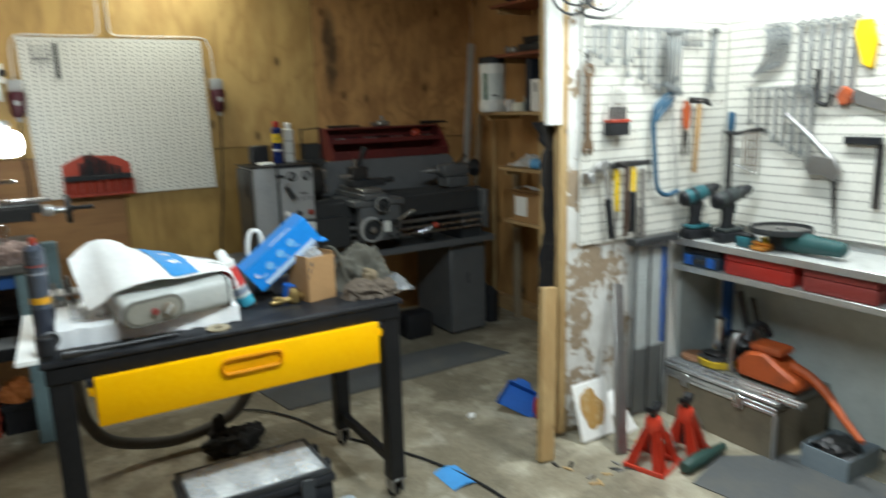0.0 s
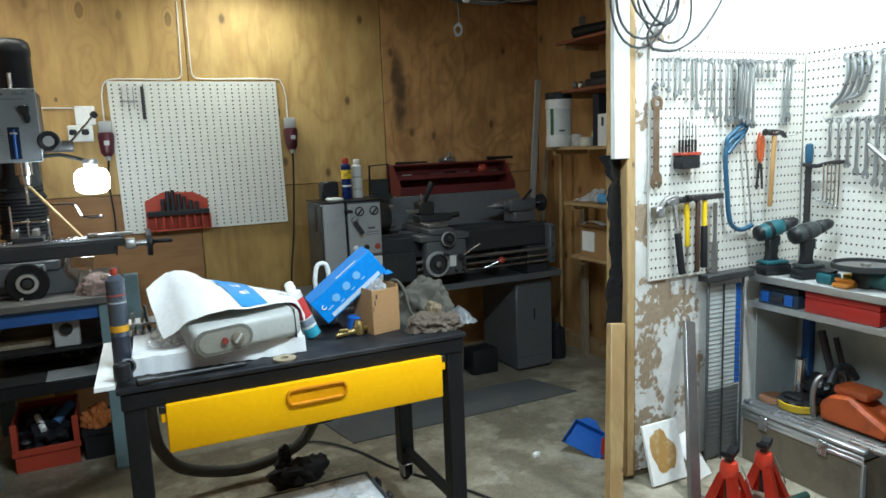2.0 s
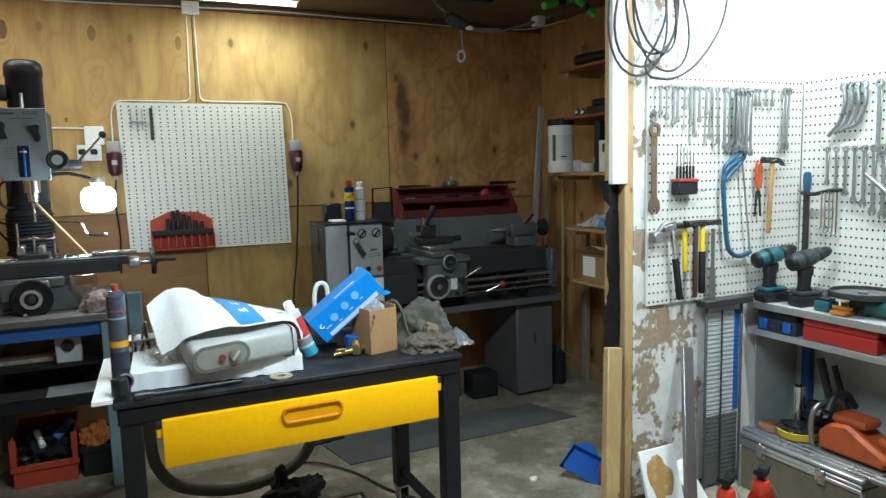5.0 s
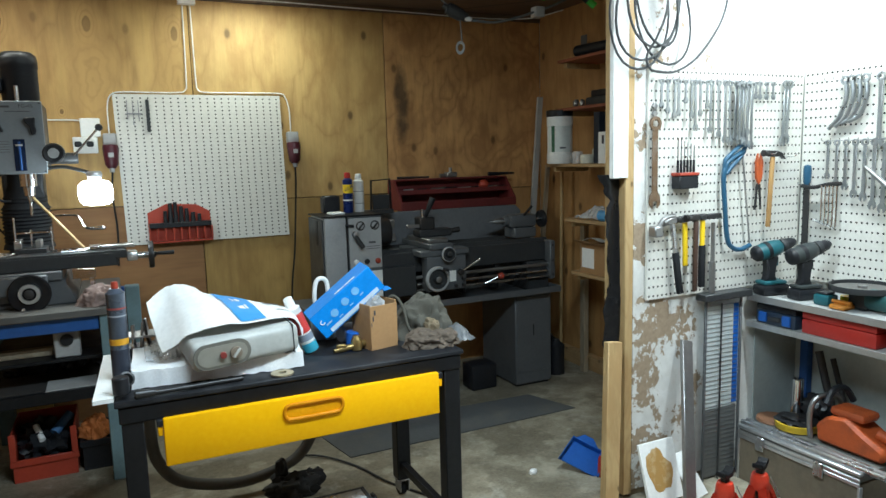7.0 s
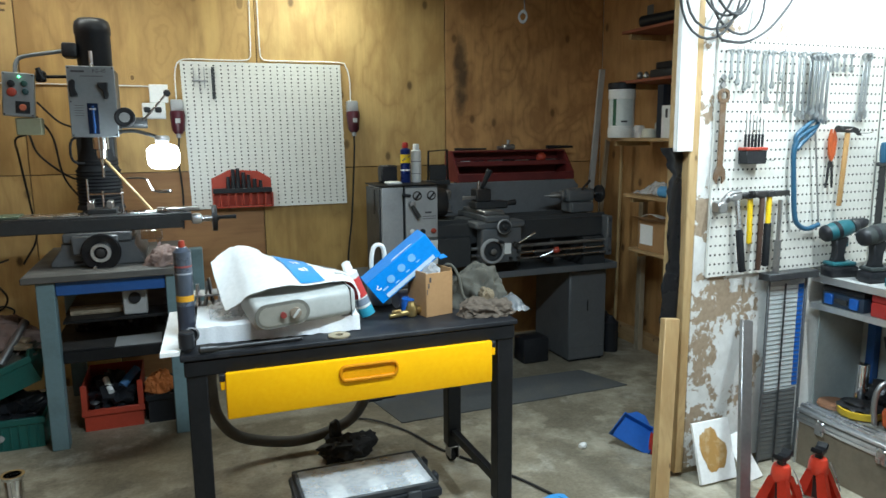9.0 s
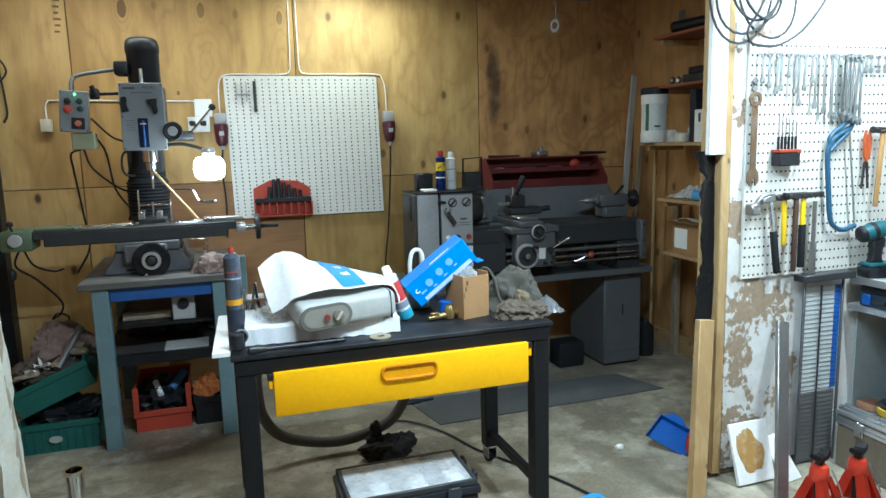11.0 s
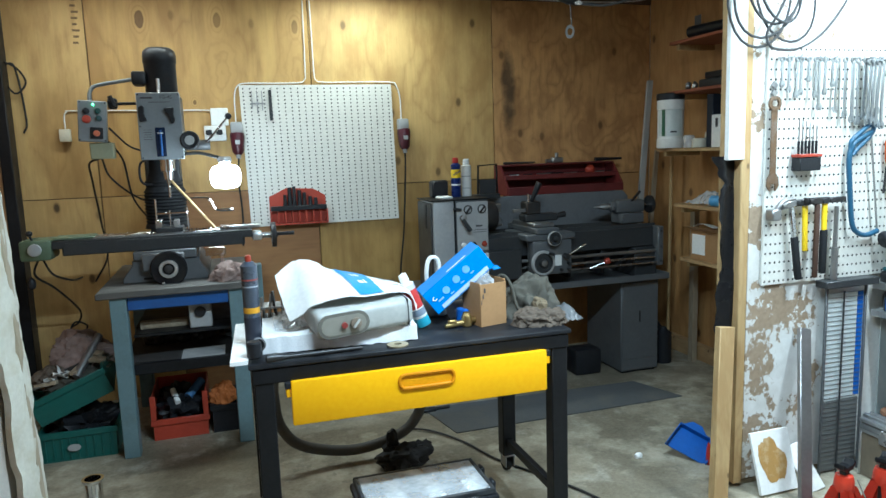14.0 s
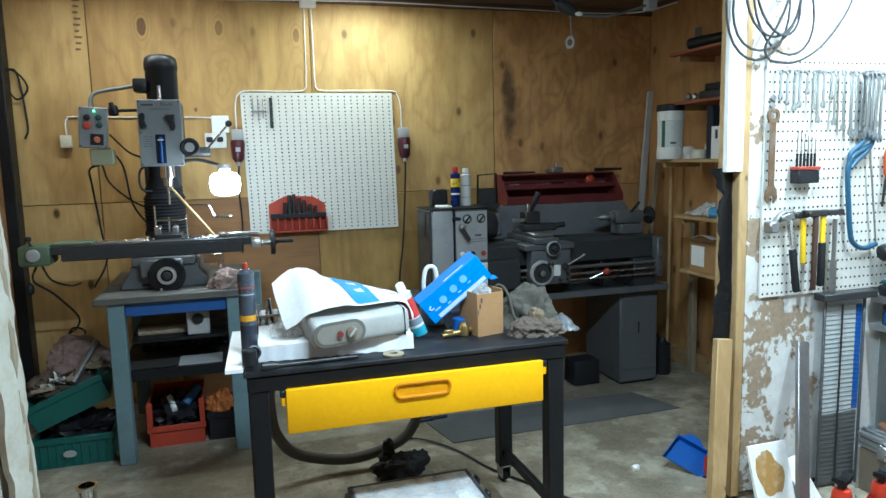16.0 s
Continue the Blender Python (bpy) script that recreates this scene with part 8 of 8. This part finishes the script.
for i in range(6):
    for j in range(2):
        x, y = -1.375 + i * 0.07, -2.30 + j * 0.11
        part("bin", box(x, x + 0.064, y, y + 0.10, 0.2325, 0.243, 0.003), [stuff("bin_grey", (0.2, 0.2, 0.2), 0.5), stuff("bin_tan", (0.3, 0.22, 0.16), 0.6), PAPER, STEEL_DULL][(i * 2 + j * 3) % 4], org)
part("lid", box(-1.385, -0.945, -2.315, -2.075, 0.245, 0.254, 0.003), CLEAR_LID, org, "clear scratched lid")
fr = box(-1.40, -0.93, -2.328, -2.315, 0.232, 0.256, 0.004)
box(-1.40, -0.93, -2.075, -2.062, 0.232, 0.256, 0.004, fr)
box(-1.40, -1.386, -2.314, -2.076, 0.232, 0.256, 0.004, fr)
box(-0.944, -0.93, -2.314, -2.076, 0.232, 0.256, 0.004, fr)
part("lid_frame", fr, GREY_DARK, org)
for x in (-1.29, -1.05):
    part("latch", box(x, x + 0.05, -2.35, -2.3375, 0.15, 0.245, 0.004), GREY_DARK, org)
for y in (-2.22, -2.10):
    part("handle", box(-0.917, -0.895, y - 0.02, y + 0.02, 0.19, 0.235, 0.008), BLACK_PLASTIC, org)
low = box(-1.09, -0.87, -2.52, -2.36, 0.0, 0.16, 0.02, seg=2)
single("grey_plastic_tub", low, stuff("blue_grey_plastic", (0.36, 0.42, 0.47), 0.4), "pale blue-grey plastic box on the floor", "plastic box")
single("blue_paper", cloth(8, 6, lambda u, v: Vector((-0.44 + 0.11 * u, -2.33 + 0.16 * v, 0.002 + 0.012 * math.sin(u * 3))), 0.001), stuff("light_blue_paper", (0.05, 0.28, 0.62), 0.5), "light blue paper wrapper on the floor", "wrapper")
# blue dustpan behind the plank
dp = thing("dustpan", (0.19, -1.88, 0), "blue plastic dustpan standing by the wall end", "dustpan")
dm = Matrix.Translation((0.20, -1.90, 0.075)) @ rot(0, 0, -40) @ Matrix.Diagonal((0.75, 0.75, 0.75, 1))
pan_b = prism([(-0.13, -0.10), (0.13, -0.10), (0.10, 0.06), (0.03, 0.13), (-0.03, 0.13), (-0.10, 0.06)], -0.004, 0.004, "y")
for s in (-1, 1):
    prism([(s * 0.13, -0.10), (s * 0.10, 0.06), (s * 0.094, 0.06), (s * 0.124, -0.10)], -0.05, 0.0, "y", pan_b)
box(-0.10, 0.10, -0.05, 0.0, 0.055, 0.062, 0.0, pan_b)
part("pan", put(bmesh.new(), pan_b, dm @ rot(-50, 25, 0)), BLUE_PLASTIC, dp)
single("red_brush", blob((0.225, -2.0, 0.045), (0.012, 0.012, 0.06), 0.15, 4, 4, 3), RED_PAINT, "red brush behind the dustpan", "brush")
single("paper_scrap", blob((-0.03, -1.83, 0.012), (0.02, 0.016, 0.016), 0.4, 4, 4, 2), PAPER, "crumpled scrap on the floor", "scrap")
random.seed(21)
for i in range(14):
    x, y = random.uniform(-0.05, 0.45), random.uniform(-2.6, -2.38)
    single("wood_chip", box(-0.02, 0.02, -0.006, 0.006, 0, 0.006, 0.001, m=Matrix.Translation((x, y, 0.0005)) @ rot(0, 0, random.uniform(0, 180))), [PINE, IRON, STEEL_DULL][i % 3], "small offcut lying on the concrete", "offcut", "offcuts on the floor")

# ---- bins beside and under the mill bench ----
def bin_box(name, x0, x1, y0, y1, z0, h, mt, label, lean=None, cut=0.0, ribs=True):
    root = thing(name, ((x0 + x1) / 2, (y0 + y1) / 2, z0), label, "crate")
    m = (Matrix.Translation(((x0 + x1) / 2, (y0 + y1) / 2, z0)) @ (lean or Matrix()))
    w, d, t = (x1 - x0) / 2, (y1 - y0) / 2, 0.006
    b = box(-w, w, -d, d, 0, 0.006)
    box(-w, w, d - t, d, 0.006, h, 0.001, b)
    box(-w, -w + t, -d + t, d - t, 0.006, h, 0.001, b)
    box(w - t, w, -d + t, d - t, 0.006, h, 0.001, b)
    box(-w, w, -d, -d + t, 0.006, h - cut, 0.001, b)
    part("crate_body", put(bmesh.new(), b, m), mt, root)
    rim = box(-w - 0.01, w + 0.01, -d - 0.01, -d, h - cut - 0.03, h - cut, 0.002)
    if not cut:
        box(-w - 0.01, -w, -d, d, h - 0.03, h, 0.002, rim)
        box(w, w + 0.01, -d, d, h - 0.03, h, 0.002, rim)
    part("rim", put(bmesh.new(), rim, m), mt, root)
    if ribs:
        for i in range(9):
            x = -w + 0.03 + i * (2 * w - 0.06) / 8
            part("rib", box(x - 0.003, x + 0.003, -d - 0.006, -d, 0.01, h - cut - 0.03, 0.001, m=m), mt, root)
    return root


g1 = bin_box("green_crate", -2.735, -2.385, -0.86, -0.50, 0.0, 0.150, GREEN_CRATE, "green slatted plastic crate on the floor")
part("crate_label", put(bmesh.new(), spin([(0, 0.03), (0.001, 0.03)], (0, 0, 0), (0, -1, 0), 20), Matrix.Translation((-2.575, -0.877, 0.07)) @ Matrix.Diagonal((1, 1, 0.6, 1))), GREY_LIGHT, g1)
part("filling", blob((-2.56, -0.68, 0.12), (0.15, 0.14, 0.09), 0.5, 3, 5, 4), BLACK_PLASTIC, g1)
g2 = bin_box("green_crate", -2.745, -2.385, -0.84, -0.48, 0.268, 0.135, GREEN_CRATE, "green crate tilted on top of another, full of rags", rot(6, -22, 4), 0.0, False)
part("filling", put(bmesh.new(), blob((0, 0, 0), (0.16, 0.15, 0.05), 0.45, 3, 2, 4), Matrix.Translation((-2.585, -0.66, 0.37)) @ rot(6, -22, 4)), RAG, g2)
single("pink_rag", rag((-2.55, -0.60, 0.42), (0.13, 0.09, 0.13), 1.7, 6), RAG_PINK, "pinkish rag heaped in the crate", "rag")
single("brown_rag", rag((-2.68, -0.70, 0.34), (0.07, 0.06, 0.07), 3.3, 6), RAG_BROWN, "brown cloth heaped in the crate", "rag")
single("steel_pipe_piece", cyl((-2.55, -0.80, 0.40), (-2.46, -0.62, 0.56), 0.02, seg=12), STEEL_DULL, "short steel pipe sticking out of the crate", "pipe")
r1 = bin_box("red_bin", -2.225, -1.955, -0.76, -0.42, 0.0, 0.24, RED_PLASTIC, "red open-fronted plastic bin full of odds and ends", None, 0.13, False)
part("front_post", box(-2.232, -2.205, -0.772, -0.7605, 0.11, 0.24, 0.002), RED_PLASTIC, r1)
part("front_post", box(-1.975, -1.948, -0.772, -0.7605, 0.11, 0.24, 0.002), RED_PLASTIC, r1)
part("filling", blob((-2.09, -0.58, 0.12), (0.12, 0.14, 0.10), 0.55, 3, 7, 4), BLACK_PLASTIC, r1)
single("blue_bottle", cyl((-2.05, -0.68, 0.19), (-1.98, -0.60, 0.25), 0.022, seg=14), stuff("bottle_blue", (0.06, 0.15, 0.3), 0.4), "small blue bottle in the red bin", "bottle")
single("white_bottle", cyl((-2.10, -0.70, 0.17), (-2.13, -0.62, 0.22), 0.015, seg=12), PAPER, "small white tube in the red bin", "tube")
d1 = bin_box("dark_bin", -1.93, -1.80, -0.76, -0.45, 0.0, 0.15, BLACK_PLASTIC, "black plastic bin with tools under the bench", None, 0.0, False)
part("filling", blob((-1.865, -0.6, 0.13), (0.055, 0.13, 0.05), 0.4, 4, 3, 3), GREY_DARK, d1)
single("orange_rag", rag((-1.87, -0.69, 0.15), (0.06, 0.05, 0.07), 2.0, 5), stuff("orange_cloth", (0.5, 0.16, 0.04), 0.9, patch=20), "bright orange cloth on the black bin", "cloth")
tm = thing("wall_timer", (-1.95, -0.80, 0.57), "grey box with a round black dial under the bench", "timer")
part("timer_body", box(-2.00, -1.89, -0.86, -0.80, 0.601, 0.735, 0.006), GREY_LIGHT, tm)
part("dial", cyl((-1.945, -0.86, 0.685), (-1.945, -0.872, 0.685), 0.028, bevel=0.003), BLACK_PLASTIC, tm)
single("timer_tray", box(-2.26, -1.70, -0.875, -0.705, 0.585, 0.60, 0.002), BLACK_STEEL, "dark steel ledge under the bench", "ledge")
lv = bmesh.new()
box(-2.24, -2.01, -0.78, -0.74, 0.601, 0.64, 0.003, lv)
for i in range(4):
    box(-2.22 + i * 0.05, -2.19 + i * 0.05, -0.785, -0.7801, 0.61, 0.625, 0.0, lv)
single("wooden_batten", lv, PINE_GREY, "short wooden batten on the ledge under the bench", "batten")
single("white_paper_sheet", box(-2.05, -1.84, -0.88, -0.70, 0.456, 0.459), stuff("grey_paper", (0.45, 0.45, 0.44), 0.6), "sheet of paper on the lower bench shelf", "paper")
for i, (x, s) in enumerate(((-2.20, 0.05), (-2.10, 0.06), (-1.78, 0.07), (-1.95, 0.05))):
    single("shelf_lump", blob((x, -0.5, 0.456 + s * 0.74), (s * 1.3, s * 1.3, s), 0.35, 3, i + 3, 3), BLACK_PLASTIC, "dark machine part on the lower bench shelf", "part", "parts on the bench shelf")
single("mill_rag", rag((-1.79, -0.86, 0.839), (0.075, 0.06, 0.06), 2.9, 4), RAG_PINK, "dirty pinkish rag on the machine bench", "rag")
single("steel_angle", put(box(-1.90, -1.80, -0.80, -0.79, 0.955, 1.0, 0.002), box(-1.83, -1.81, -0.80, -0.72, 0.839, 0.955, 0.002)), CHROME, "bright steel clamp piece on the machine bench", "clamp")
# chromed pipe and hose in the near corner
cp = thing("chrome_pipe", (-2.31, -1.87, 0), "bright chromed pipe standing upright on the floor", "pipe")
b = spin([(0, 0.03), (0.004, 0.03), (0.29, 0.03), (0.296, 0.036), (0.306, 0.038), (0.306, 0.028), (0.02, 0.026)], (-2.315, -1.83, 0.0), seg=24)
part("pipe", b, CHROME, cp)
single("garden_hose", tube([(-2.66, -2.42, 0.55), (-2.56, -2.44, 0.32), (-2.46, -2.42, 0.22), (-2.36, -2.34, 0.20), (-2.24, -2.26, 0.20), (-2.1, -2.24, 0.10), (-2.0, -2.3, 0.02)], 0.014, seg=10), HOSE, "dark hose hanging beside the door jamb", "hose")
# under the lathe
for x, y, s, mt, lab in ((-0.15, -0.55, 0.12, BLACK_PLASTIC, "dark box under the lathe"), (0.12, -0.5, 0.10, stuff("dark_brown_box", (0.06, 0.035, 0.02), 0.7), "brown box under the lathe"), (0.35, -0.6, 0.09, BLACK_PLASTIC, "black case under the lathe")):
    single("stored_box", box(x - s, x + s, y - s * 0.8, y + s * 0.8, 0.0, s * 1.8, 0.012, seg=2), mt, lab, "box", "boxes under the lathe")
for x, y in ((0.93, -0.62), (0.97, -0.48)):
    single("black_can", spin([(0, 0.05), (0.004, 0.055), (0.2, 0.055), (0.22, 0.03), (0.24, 0.02)], (x, y, 0.0), seg=20), BLACK_PLASTIC, "black oil can standing by the lathe", "oil can", "oil cans")

# odds and ends heaped in the tilted crate
random.seed(31)
for i in range(16):
    x, y = random.uniform(-2.70, -2.46), random.uniform(-0.79, -0.62)
    kind_of = i % 4
    turn = Matrix.Translation((x, y, 0.42 + 0.40 * (x + 2.585) + random.uniform(-0.01, 0.02))) @ rot(random.uniform(-25, 25), random.uniform(-25, 25), random.uniform(0, 180))
    if kind_of == 0:
        single("steel_offcut", box(-0.06, 0.06, -0.012, 0.012, -0.004, 0.004, 0.001, m=turn), STEEL_DULL, "flat steel offcut lying in the green crate", "offcut", "things in the crate")
    elif kind_of == 1:
        single("paper_scrap", put(bmesh.new(), cloth(8, 8, lambda u, v: Vector((0.07 * u - 0.035, 0.05 * v - 0.025, 0.012 * math.sin(u * 5 + v * 3))), 0.001), turn), PAPER, "crumpled white paper scrap in the green crate", "scrap", "things in the crate")
    elif kind_of == 2:
        single("dark_pipe", put(bmesh.new(), cyl((-0.05, 0, 0), (0.05, 0, 0), 0.012, seg=12, bevel=0.002), turn), IRON, "short dark pipe lying in the green crate", "pipe", "things in the crate")
    else:
        single("wood_block", box(-0.05, 0.05, -0.02, 0.02, -0.01, 0.01, 0.002, m=turn), PINE_GREY, "weathered wood offcut in the green crate", "offcut", "things in the crate")
